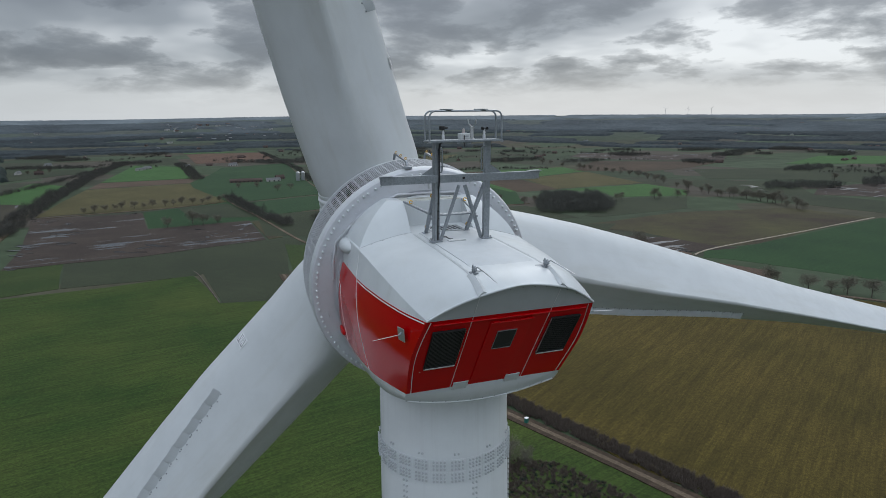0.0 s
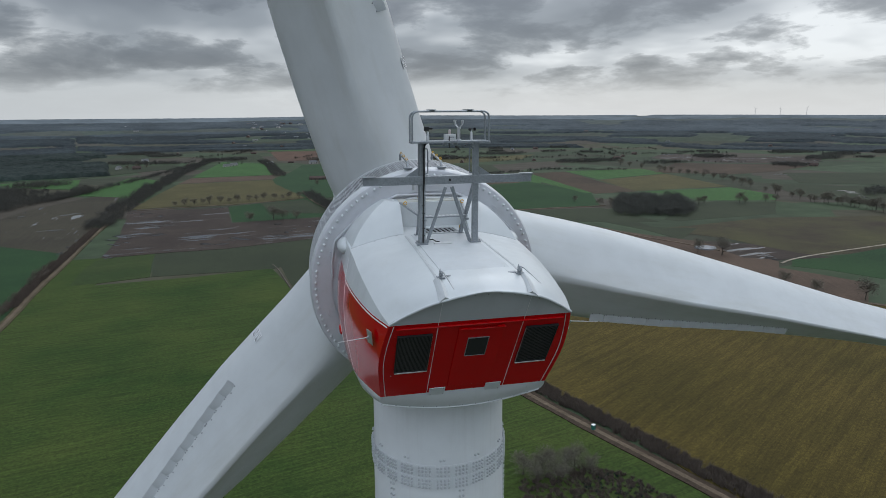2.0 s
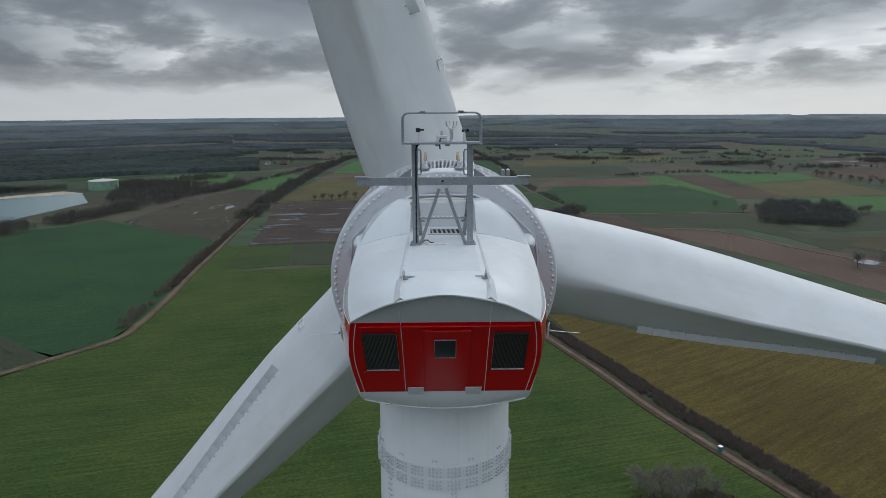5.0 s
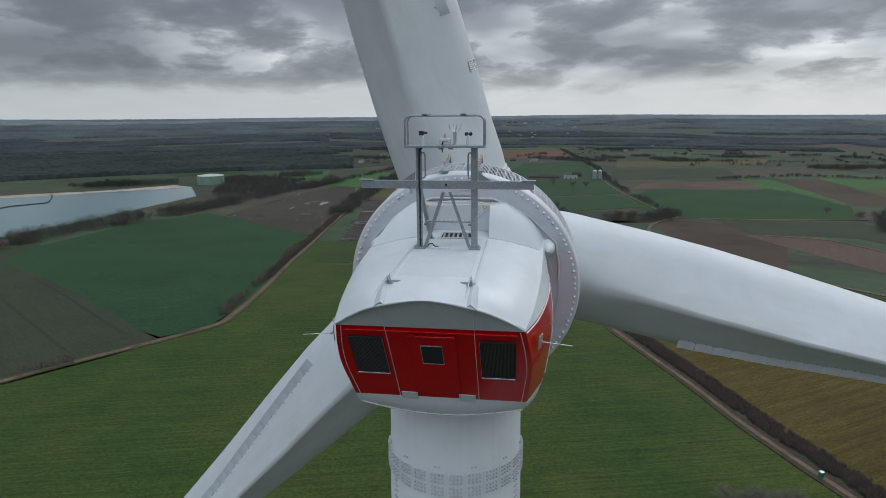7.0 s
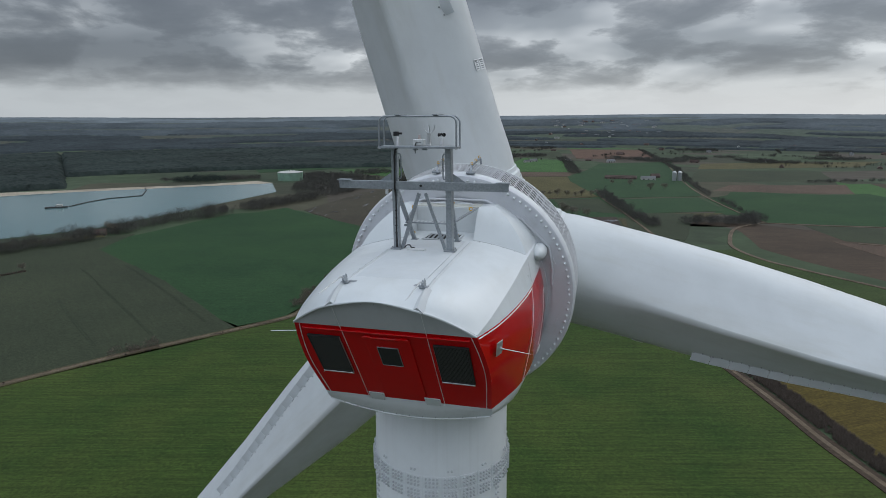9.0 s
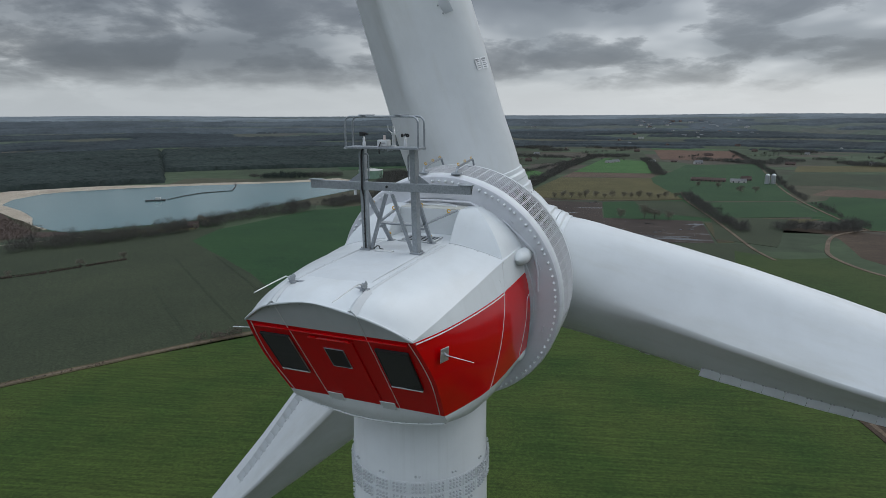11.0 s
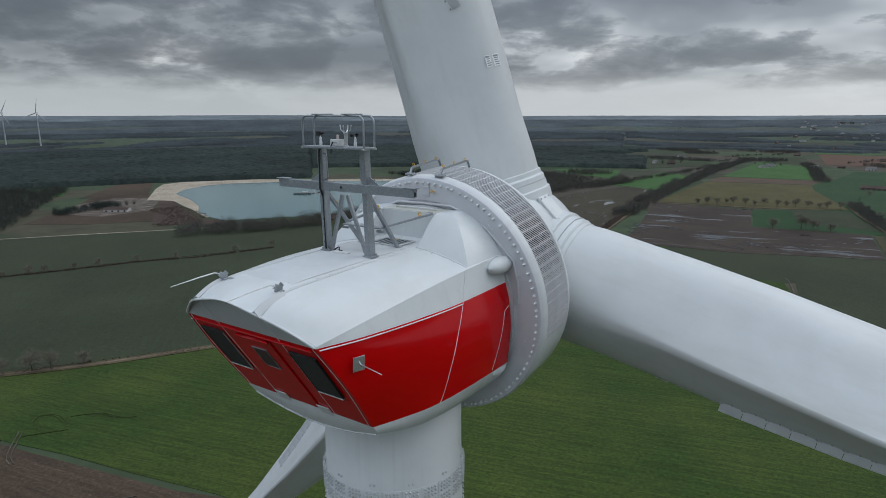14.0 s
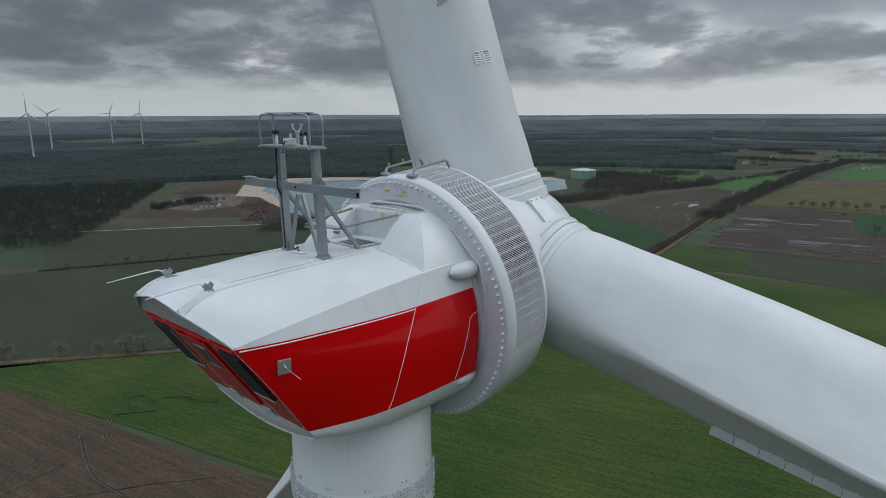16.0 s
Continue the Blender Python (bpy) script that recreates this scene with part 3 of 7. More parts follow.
field("meadow", "grey green field before a farm", G_DULL, (-1011, 280), (-949, 336), (-878, 412), (-760, 576), (-632, 709), (-595, 591), (-598, 501), (-664, 362), (-713, 245), (-735, 195))
field("meadow", "pale green meadow between tree belts", G_BRIGHT, (-474, 1418), (-359, 1357), (-370, 1702), (-467, 1811))
field("meadow", "green meadow beyond a tree belt", G_BRIGHT, (-776, 1720), (-583, 1783), (-515, 1537), (-619, 1594))
field("meadow", "green field before a forest", G_MID, (-1099, 1785), (-923, 2047), (-766, 1825), (-609, 1851), (-790, 1757), (-953, 1581))
field("meadow", "wide dull meadow before a forest", G_DULL, (-901, 2000), (-637, 2204), (-443, 2237), (-388, 2121), (-584, 1825))

# ---- water, lanes and tracks ----
M_WATER, _nt, _b = mat_base("grey_water", 0.13)
_b.inputs["Base Color"].default_value = (0.105, 0.185, 0.19, 1)
mbump(_nt, _b, mnoise(_nt, 0.5, 4, coord="World"), 0.06, 0.05)
shore = field("sand_shore", "pale sand beach of a gravel pit", G_SAND, (-862, 596), (-960, 636), (-1085, 682), (-1138, 660), (-1282, 764), (-1359, 831), (-1372, 889), (-1320, 960), (-1270, 1030), (-1150, 1110), (-1060, 1185), (-940, 1262), (-840, 1380), (-775, 1345), (-800, 1200), (-950, 950), (-880, 640))
lake = field("lake", "calm grey lake in a gravel pit", M_WATER, (-812, 595), (-854, 600), (-916, 618), (-980, 664), (-1075, 710), (-1174, 744), (-1229, 803), (-1256, 881), (-1243, 935), (-1170, 1026), (-1097, 1098), (-1011, 1160), (-900, 1250), (-775, 1340), (-680, 1190), (-700, 900), (-725, 720), (-779, 644))
lake["category"] = "lake"
shore["category"] = "beach"


def ribbon(name, label, material, width, lift, *line):
    """A lane along a line of points."""
    bm = bmesh.new()
    pts = []
    for i in range(len(line) - 1):
        for k in range(12):
            pts.append(spline([Vector((*q, 0)) for q in line], (i + k / 12) / (len(line) - 1)))
    pts.append(Vector((*line[-1], 0)))
    rows_ = []
    for i, p in enumerate(pts):
        d = (pts[min(i + 1, len(pts) - 1)] - pts[max(i - 1, 0)]).normalized()
        n = Vector((-d.y, d.x, 0))
        w = width / 2 * (1 + 0.12 * noise.noise(p * 0.05))
        rows_.append([bm.verts.new(p + n * w + Vector((0, 0, 0.1))), bm.verts.new(p + n * w + Vector((0, 0, lift))), bm.verts.new(p - n * w + Vector((0, 0, lift))), bm.verts.new(p - n * w + Vector((0, 0, 0.1)))])
    for a, b in zip(rows_, rows_[1:]):
        for k in range(3):
            bm.faces.new((a[k], a[k + 1], b[k + 1], b[k]))
    bmesh.ops.recalc_face_normals(bm, faces=bm.faces)
    return tagged(part(name, bm, material), label, "road", kind="structure")


LANE = ((-560, -70), (-520, 20), (-475, 88), (-437, 138), (-405, 180), (-360, 256), (-316, 327), (-265, 397), (-243, 432), (-242, 462), (-250, 540), (-264, 635), (-277, 749), (-297, 901), (-312, 1050), (-330, 1200), (-345, 1420), (-370, 1770))
G_VERGE = soil_mat("brown_verge", (0.060, 0.052, 0.028), (0.105, 0.088, 0.048), None, 0.05)
ribbon("verge", "brown grass verge of a lane", G_VERGE, 8.0, 0.74, *LANE)
ribbon("lane", "narrow pale farm lane", G_TRACK, 3.4, 0.80, *LANE)
TRACK = ((260, -30), (205, 100), (167, 196), (140, 260), (120, 310), (104, 361), (86, 411), (66, 470), (50, 540), (44, 640))
ribbon("verge", "bare earth strip beside a track", G_BROWN, 9.0, 0.74, *TRACK)
ribbon("dirt_track", "rutted light brown dirt track", G_TRACK, 2.8, 0.80, *TRACK)
ROAD_E = ((240, 1010), (190, 947), (167, 858), (163, 803), (182, 745), (212, 704), (267, 641), (330, 575), (400, 495), (451, 434), (497, 388), (531, 351), (640, 190))
ribbon("lane", "pale lane with single trees", G_TRACK, 5.0, 0.80, *ROAD_E)
ribbon("lane", "pale farm lane between fields", G_SAND, 2.2, 0.80, (505, 560), (560, 582), (740, 622), (940, 668))
ribbon("lane", "pale farm lane past a meadow", G_TRACK, 4.0, 0.80, (-14, 1381), (1, 1236), (35, 1075), (58, 949), (81, 824), (100, 760))
ribbon("lane", "pale farm lane between two green fields", G_TRACK, 3.0, 0.80, (240, 1006), (313, 1000), (402, 1005), (520, 1012))
ribbon("lane", "pale road past silos", G_TRACK, 4.0, 0.80, (198, 2280), (188, 1614), (196, 1340), (224, 1099), (242, 1012))
ribbon("ditch", "pale wet ditch along a brown field", G_TRACK, 4.0, 0.76, (320, 868), (395, 839), (437, 733), (464, 679), (483, 626))
ribbon("lane", "pale farm lane by a hedge", G_TRACK, 4.0, 0.80, (-300, 1165), (-114, 1210), (-16, 1250))
ribbon("lane", "pale lane past a farm yard", G_SAND, 2.6, 0.80, (-1040, 205), (-960, 301), (-878, 412), (-811, 498), (-760, 576))

G_RUT = soil_mat("rutted_crop", (0.029, 0.041, 0.025), (0.042, 0.055, 0.032), None, 0.05)
G_RUTG = soil_mat("rutted_grass", (0.034, 0.058, 0.014), (0.055, 0.070, 0.024), None, 0.05)
G_MUD = soil_mat("pale_mud", (0.065, 0.054, 0.044), (0.15, 0.13, 0.11), None, 0.12)
for line in (((-547, 526), (-436, 445), (-326, 365)), ((-508, 549), (-405, 476), (-304, 401)), ((-470, 421), (-423, 386), (-352, 336))):
    for off in (0.0, 1.9):
        ribbon("wheel_track", "dark tractor wheel track in a crop field", G_RUT, 0.42, 0.66, *((x + off * 0.6, y + off * 0.8) for x, y in line))

for name, mud, line in (
        ("wheel_track", True, ((-334, 103), (-332, 96), (-329, 89), (-320, 86), (-301, 81), (-282, 78), (-270, 79), (-255, 81))),
        ("wheel_track", True, ((-278, 61), (-271, 70), (-264, 80), (-255, 95), (-240, 114))),
        ("wheel_track", True, ((-309, 47), (-315, 58), (-323, 69))),
        ("wheel_track", True, ((-298, 47), (-303, 59), (-305, 73))),
        ("wheel_track", True, ((-345, 112), (-324, 98), (-313, 95))),
        ("wheel_track", False, ((-339, 117), (-350, 121), (-355, 127), (-348, 131), (-337, 130))),
        ("wheel_track", False, ((-339, 109), (-333, 118), (-327, 126))),
        ("wheel_track", False, ((-340, 136), (-331, 146), (-317, 150), (-311, 155)))):
    for off in (0.0, 1.9):
        ribbon(name, "pale muddy tractor track in a ploughed field" if mud else "dark tractor track in a green crop", G_MUD if mud else G_RUTG, 0.36, 0.66, *((x + off * 0.5, y + off * 0.85) for x, y in line))

ribbon("ditch", "wet ditch in a crop field", G_MUD, 1.1, 0.66, (-46, 690), (-38, 660), (-19, 556))

M_PUDDLE, _nt, _b = mat_base("rain_water", 0.04)
_b.inputs["Base Color"].default_value = (0.05, 0.048, 0.045, 1)
_b.inputs["Specular IOR Level"].default_value = 1.0
mbump(_nt, _b, mnoise(_nt, 0.8, 3, coord="World"), 0.04, 0.03)


def puddle(x, y, long, wide, turn):
    """Standing water in the furrows: a few ragged streaks side by side."""
    bm = bmesh.new()
    a = radians(turn)
    for k in range(5):
        px, py = rng_water.uniform(-0.55, 0.55) * long, (k - 2) / 2.5 * wide
        lx, ly = long * rng_water.uniform(0.15, 0.5), wide * rng_water.uniform(0.04, 0.12)
        ring, low = [], []
        for q in range(26):
            g = q * math.tau / 26
            w = 1 + 0.75 * noise.noise((x + 2.3 * math.cos(g) + k * 7, y + 2.3 * math.sin(g), k)) + rng_water.uniform(-0.18, 0.18)
            u, v = px + lx * math.cos(g) * w, py + ly * math.sin(g) * w
            ring.append((x + u * math.cos(a) - v * math.sin(a), y + u * math.sin(a) + v * math.cos(a)))
        z = 0.690 + 0.004 * k
        top = [bm.verts.new((*p, z)) for p in ring]
        low = [bm.verts.new((*p, 0.3)) for p in ring]
        bm.faces.new(top)
        for i in range(26):
            bm.faces.new((top[i], low[i], low[(i + 1) % 26], top[(i + 1) % 26]))
    bmesh.ops.triangulate(bm, faces=[f for f in bm.faces if len(f.verts) > 4])
    bmesh.ops.recalc_face_normals(bm, faces=bm.faces)
    return tagged(part("puddle", bm, M_PUDDLE), "shallow rain water lying in a muddy field", "puddle", kind="structure")


rng_water = random.Random(12)
puddle(-257, 900, 24, 21, -22)
puddle(-238, 772, 11, 8, -19)
puddle(-250, 855, 14, 12, -23)
puddle(-279, 1119, 13, 13, -23)
puddle(-248, 1084, 11, 9, -22)
puddle(-231, 988, 22, 20, -22)
puddle(-217, 915, 23, 11, -22)
puddle(-101, 850, 21, 16, -21)
puddle(-125, 823, 29, 6, -22)
puddle(-42, 861, 13, 12, -23)
puddle(-32, 899, 6, 18, -23)
puddle(-47, 956, 12, 5, -22)
puddle(9, 944, 9, 30, -21)
puddle(14, 880, 5, 22, -18)
puddle(-159, 1162, 10, 21, -24)
puddle(-401, 1143, 19, 15, -8)
puddle(-330, 1038, 15, 16, -8)
puddle(-298, 867, 11, 23, -5)
puddle(-308, 949, 9, 27, -10)
puddle(-318, 1031, 6, 25, -5)
puddle(-301, 809, 10, 10, -9)
puddle(-475, 1132, 15, 12, -8)
puddle(-438, 956, 13, 6, -7)
puddle(-378, 984, 27, 9, -7)
puddle(1187, 1917, 23, 41, -27)
puddle(1241, 2087, 13, 63, -28)
puddle(1395, 1815, 42, 28, -27)
puddle(1447, 2254, 69, 38, -28)
puddle(1676, 1800, 39, 46, -27)
puddle(1088, 1057, 24, 35, -24)
puddle(1054, 994, 9, 21, -22)
puddle(957, 985, 11, 19, -23)
puddle(1232, 983, 29, 23, -23)
puddle(1221, 922, 33, 33, -24)
puddle(1327, 952, 23, 37, -24)
puddle(512, 586, 9, 10, -22)
puddle(1239, 1410, 38, 18, -25)

# ---- trees, hedges, woods ----
def leafless(name, lo, hi, rough=0.9):
    m, nt, b = mat_base(name, rough)
    geo = nt.nodes.new("ShaderNodeNewGeometry")
    nt.links.new(mramp(nt, geo.outputs["Random Per Island"], ((0.0, lo), (1.0, hi))), b.inputs["Base Color"])
    b.inputs["Specular IOR Level"].default_value = 0.1
    return m


M_TWIG = leafless("bare_twigs", (0.105, 0.096, 0.076), (0.190, 0.172, 0.138))
M_BRUSH = leafless("brown_brush", (0.070, 0.056, 0.046), (0.150, 0.122, 0.102))
M_WOOD = leafless("leafless_wood", (0.050, 0.050, 0.045), (0.100, 0.097, 0.086))
M_PINE = leafless("evergreen", (0.022, 0.031, 0.028), (0.040, 0.052, 0.046))
M_DARKWOOD = leafless("dark_mixed_wood", (0.028, 0.034, 0.030), (0.066, 0.070, 0.062))
M_COPSE = leafless("dark_twigs", (0.056, 0.058, 0.052), (0.112, 0.112, 0.098))
M_BARK = plain("bark", (0.06, 0.052, 0.042), 0.95, vary=0.3, scale=4)
rng = np.random.default_rng(7)

def mesh_from(name, verts, faces, material, label, category, kind="stuff", parent=None):
    me = bpy.data.meshes.new(name)
    me.from_pydata(verts.tolist(), [], faces.tolist())
    me.materials.append(material)
    ob = new(name, me)
    if parent is not None:
        ob.parent = parent
        return ob
    return tagged(ob, label, category, kind=kind)


def needles(centres, count, height, spread, width):
    """Fans of thin twigs that start at the given places."""
    n = len(centres)
    d = rng.normal(0, 1, (n, count, 3)) * np.array([spread, spread, 0.35]) + np.array([0, 0, 1.0])
    d /= np.linalg.norm(d, axis=2, keepdims=True)
    ln = height * rng.uniform(0.45, 1.1, (n, count, 1)) * rng.uniform(0.7, 1.2, (n, 1, 1))
    base = centres[:, None, :] + rng.normal(0, 1, (n, count, 3)) * np.array([0.5, 0.5, 0.05]) * height * 0.25
    side = np.cross(d, rng.normal(0, 1, (n, count, 3)))
    side /= np.linalg.norm(side, axis=2, keepdims=True) + 1e-9
    a, b, c = base - side * width, base + side * width, base + d * ln
    v = np.stack([a, b, c], 2).reshape(-1, 3)
    return v, np.arange(len(v)).reshape(-1, 3)


def crowns(centres, rad, high, count, width):
    """Round bare crowns: thin twigs that point out of each centre and fray at the rim."""
    n = len(centres)
    d = rng.normal(0, 1, (n, count, 3))
    d /= np.linalg.norm(d, axis=2, keepdims=True)
    size = np.stack([rad, rad, high], 1)[:, None, :]
    q0 = rng.uniform(0.15, 0.85, (n, count, 1))
    q1 = q0 + rng.uniform(0.18, 0.42, (n, count, 1))
    base = centres[:, None, :] + d * size * q0
    tip = centres[:, None, :] + (d + rng.normal(0, 0.13, (n, count, 3))) * size * q1
    side = np.cross(tip - base, rng.normal(0, 1, (n, count, 3)))
    side /= np.linalg.norm(side, axis=2, keepdims=True) + 1e-9
    v = np.stack([base - side * width, base + side * width, tip], 2).reshape(-1, 3)
    return v, np.arange(len(v)).reshape(-1, 3)


def line_points(line, width, gap):
    out = []
    for a, b in zip(line, line[1:]):
        a, b = np.array(a, float), np.array(b, float)
        d = b - a
        ln = np.linalg.norm(d)
        n = max(2, int(ln * width / gap ** 2))
        t = rng.uniform(0, 1, n)
        w = rng.uniform(-0.5, 0.5, n) * width
        q = np.array([-d[1], d[0]]) / ln
        out.append(a + d * t[:, None] + q * w[:, None])
    return np.concatenate(out)


def brush(name, label, line, width, height, gap=1.8, material=None, count=46):
    p = line_points(line, width, gap)
    v, f = needles(np.column_stack([p, np.full(len(p), 0.3)]), count, height, 0.45, 0.10 + height * 0.012)
    return mesh_from(name, v, f, material or M_BRUSH, label, "hedge")


def area_points(poly, gap):
    poly = np.array(poly, float)
    lo, hi = poly.min(0), poly.max(0)
    n = int(np.prod(hi - lo) / gap ** 2)
    p = lo + (hi - lo) * rng.uniform(0, 1, (n, 2))
    inside = np.zeros(n, bool)
    for i in range(len(poly)):
        a, b = poly[i], poly[i - 1]
        cond = (a[1] > p[:, 1]) != (b[1] > p[:, 1])
        xi = (b[0] - a[0]) * (p[:, 1] - a[1]) / (b[1] - a[1] + 1e-9) + a[0]
        inside ^= cond & (p[:, 0] < xi)
    return p[inside]


def belt(name, label, line, width, gap, size, height, material=None):
    """Leafless trees in a belt: fans of twigs on short stems, thinner and lower at the rim."""
    p = line_points(line, width, gap)
    wave = np.array([noise.noise((x * 0.021, y * 0.021, height)) + 0.6 * noise.noise((x * 0.06, y * 0.06, height)) for x, y in p])
    keep = wave > -0.42
    p, wave = p[keep], wave[keep]
    h = height * np.clip(0.92 + 0.62 * wave, 0.4, 1.35) * rng.uniform(0.7, 1.2, len(p))
    v, f = crowns(np.column_stack([p, h * 0.50]), h * rng.uniform(0.30, 0.50, len(p)), h * 0.50, 110, 0.08 + size * 0.02)
    return mesh_from(name, v, f, material or M_WOOD, label, "trees")


# one bare tree, three shapes
def make_tree(seed, h):
    r = random.Random(seed)
    tree = thing("tree", "bare leafless winter tree at a field edge", "tree", "bare trees")
    bm = bmesh.new()
    top = Vector((r.uniform(-0.4, 0.4), r.uniform(-0.4, 0.4), h * 0.55))
    add_ring_tube(bm, [(0, 0, -0.3), (0.05, 0, h * 0.12), top * 0.6, top], [h * 0.028, h * 0.022, h * 0.016, h * 0.009], 6)
    ends = []
    for k in range(11):
        z = h * r.uniform(0.22, 0.55)
        a = k * 2.4 + r.uniform(-0.4, 0.4)
        b = Vector((0, 0, z)) + top * (0.2 * z / h)
        e = b + Vector((math.cos(a) * h * r.uniform(0.24, 0.40), math.sin(a) * h * r.uniform(0.24, 0.40), h * r.uniform(0.06, 0.34)))
        m = b.lerp(e, 0.5) + Vector((0, 0, h * 0.03))
        add_ring_tube(bm, [b, m, e], [h * 0.010, h * 0.007, h * 0.003], 5)
        ends.append(b.lerp(e, 0.72))
    part("trunk", bm, M_BARK, tree, smooth=60)
    c = np.array([q[:] for q in ends + [top, top + Vector((0, 0, h * 0.12))]])
    rad = h * rng.uniform(0.20, 0.29, len(c))
    c[:, 2] *= 0.92
    v, f = crowns(c, rad, rad * 0.9, 190, h * 0.0042)
    mesh_from("crown", v, f, M_TWIG, "", "", parent=tree)
    return tree


trees = [make_tree(3, 13.0), make_tree(8, 11.0), make_tree(21, 15.0)]
spots = []


def plant(x, y, size=1.0):
    spots.append((x, y, size))


for x, y in ((-454, 120), (-437, 139), (-426, 153), (-418, 161), (-409, 178), (-474, 92), (-500, 40)):
    plant(x, y, 0.72)
for x, y in ((448, 450), (476, 424), (497, 400), (512, 389), (521, 380), (532, 365), (442, 483), (560, 330), (575, 300)):
    plant(x, y, 0.95)
for k in range(15):
    plant(-246 + 16.0 * k + rng.uniform(-4, 4), 1200 + 4.6 * k + rng.uniform(-3, 3), 0.78)
for x, y in ((-94, 992), (-59, 1007), (-44, 1003), (-23, 1005), (771, 979), (1358, 1077), (450, 632), (469, 613), (888, 1915), (988, 1583)):
    plant(x, y, 1.05)
rowe = ((971, 1826), (985, 1531), (1000, 1355), (930, 1100), (905, 960), (935, 905), (929, 846), (905, 760))
for (xa, ya), (xb, yb) in zip(rowe, rowe[1:]):
    for k in range(5):
        t = (k + rng.uniform(0.1, 0.9)) / 5
        plant(xa + (xb - xa) * t + rng.uniform(-5, 5), ya + (yb - ya) * t, rng.uniform(0.8, 1.2))
for x, y in (((489, 1074), (510, 1012), (532, 1015), (554, 1022), (689, 983), (704, 988), (783, 979), (825, 978), (849, 981))):
    plant(x, y, 0.8)
for x, y in ((-688, 690), (-662, 705), (-690, 672), (-655, 676), (-676, 712)):
    plant(x, y, 0.75)
for x, y in ((-728, 215), (-713, 247), (-703, 268), (-697, 281), (-685, 305), (-676, 326), (-662, 362), (-640, 396), (-610, 455), (-597, 500)):
    plant(x, y, 0.5)
for x, y in ((103, 236), (97, 231), (108, 229), (92, 225), (114, 233), (101, 222), (119, 226), (88, 232)):
    plant(x, y, 0.60)
for x, y in ((-545, 2085), (-504, 2150), (-520, 2100), (60, 1470), (20, 1500), (100, 1400), (130, 1420)):
    plant(x, y, 0.85)
placed = 0
for x, y, size in spots:
    size *= 1.6
    m = Matrix.Translation((x, y, 0)) @ Matrix.Rotation(rng.uniform(0, 6.28), 4, "Z") @ Matrix.Diagonal((size, size, size * rng.uniform(0.9, 1.1), 1))
    src = trees[placed % 3]
    if placed < 3:
        src.matrix_basis = m
    else:
        t = copy_thing(src, Matrix.Identity(4))
        t.matrix_basis = m
    placed += 1

brush("hedge", "dense brown leafless hedge along the track", tuple((x + 11, y + 4) for x, y in TRACK[1:9]), 11.0, 3.4, 1.5)
brush("hedge", "low brown hedge along a lane", ((-262, 575), (-272, 640), (-290, 800), (-312, 980)), 9.0, 4.5, 2.2)
brush("hedge", "low scrub on a lane verge", ((-240, 430), (-262, 400), (-330, 300)), 4.0, 1.3, 2.4)
brush("hedge", "low scrub on a lane verge", ((-350, 270), (-420, 165), (-470, 90)), 5.0, 1.2, 2.2)
p = area_points(((84, 228), (118, 232), (134, 222), (152, 190), (150, 168), (100, 170), (78, 200)), 1.9)
v, f = needles(np.column_stack([p, np.full(len(p), 0.2)]), 44, 2.2, 0.6, 0.11)
mesh_from("thicket", v, f, M_BRUSH, "dark brown bramble thicket", "thicket")
p = area_points(((118, 228), (134, 222), (148, 196), (120, 192), (100, 206)), 3.4)
v, f = needles(np.column_stack([p, np.full(len(p), 0.2)]), 40, 1.6, 0.9, 0.14)
mesh_from("thicket", v, f, M_PINE, "dark green bramble thicket", "thicket")
brush("hedge", "thin hedge between two fields", ((-740, 190), (-713, 245), (-685, 304), (-662, 360), (-623, 420), (-593, 500)), 4.0, 2.6, 1.6)
belt("thicket", "round brown bushes at a field corner", ((-324, 322), (-304, 346)), 8.0, 3.4, 1.5, 6.0, M_BRUSH)
belt("hedge", "tall brown bushes along a lane", ((-250, 455), (-260, 530), (-273, 635), (-287, 750)), 8.0, 3.4, 1.5, 7.5, M_BRUSH)
brush("reeds", "brown reeds by the lake", ((-835, 520), (-900, 590), (-1020, 620)), 60.0, 1.7, 3.4, None, 22)

belt("tree_belt", "dense leafless tree belt along the lake", ((-770, 480), (-690, 600), (-668, 690), (-655, 795), (-590, 970), (-560, 1100), (-530, 1290), (-470, 1500)), 46, 5.6, 3.0, 17.0)
belt("tree_belt", "dense leafless tree belt along a lane", ((-312, 985), (-330, 1199), (-334, 1327), (-342, 1485), (-354, 1801), (-352, 2171), (-338, 2420)), 36, 5.5, 3.6, 13.0)
belt("tree_belt", "leafless trees along a stream", ((-500, 1320), (-465, 1529), (-425, 1746), (-402, 1950), (-368, 2150)), 20, 6.0, 3.6, 10.0)
belt("tree_belt", "clump of leafless trees by a lane", ((-4, 1320), (22, 1166), (44, 1060), (60, 1000), (80, 930)), 22, 5.0, 3.4, 14.0)
belt("tree_belt", "clump of leafless trees by a brook", ((122, 968), (165, 996), (205, 980), (240, 1045)), 34, 5.2, 3.4, 15.0)
belt("tree_belt", "row of leafless trees behind a farm", ((-75, 1740), (-95, 1890), (-110, 2050), (-155, 2320)), 34, 6.0, 3.8, 11.0)
belt("tree_belt", "row of leafless trees on a road", ((195, 1560), (205, 1930), (185, 2280), (150, 2900)), 20, 7.0, 4.0, 10.0)
belt("tree_belt", "leafless trees along a farm road", ((200, 1560), (206, 1341), (220, 1205), (230, 1118)), 12, 6.0, 3.6, 10.0)
belt("tree_belt", "leafless hedge trees far off", ((470, 1630), (700, 1720), (900, 1640)), 22, 6.5, 3.8, 9.0)
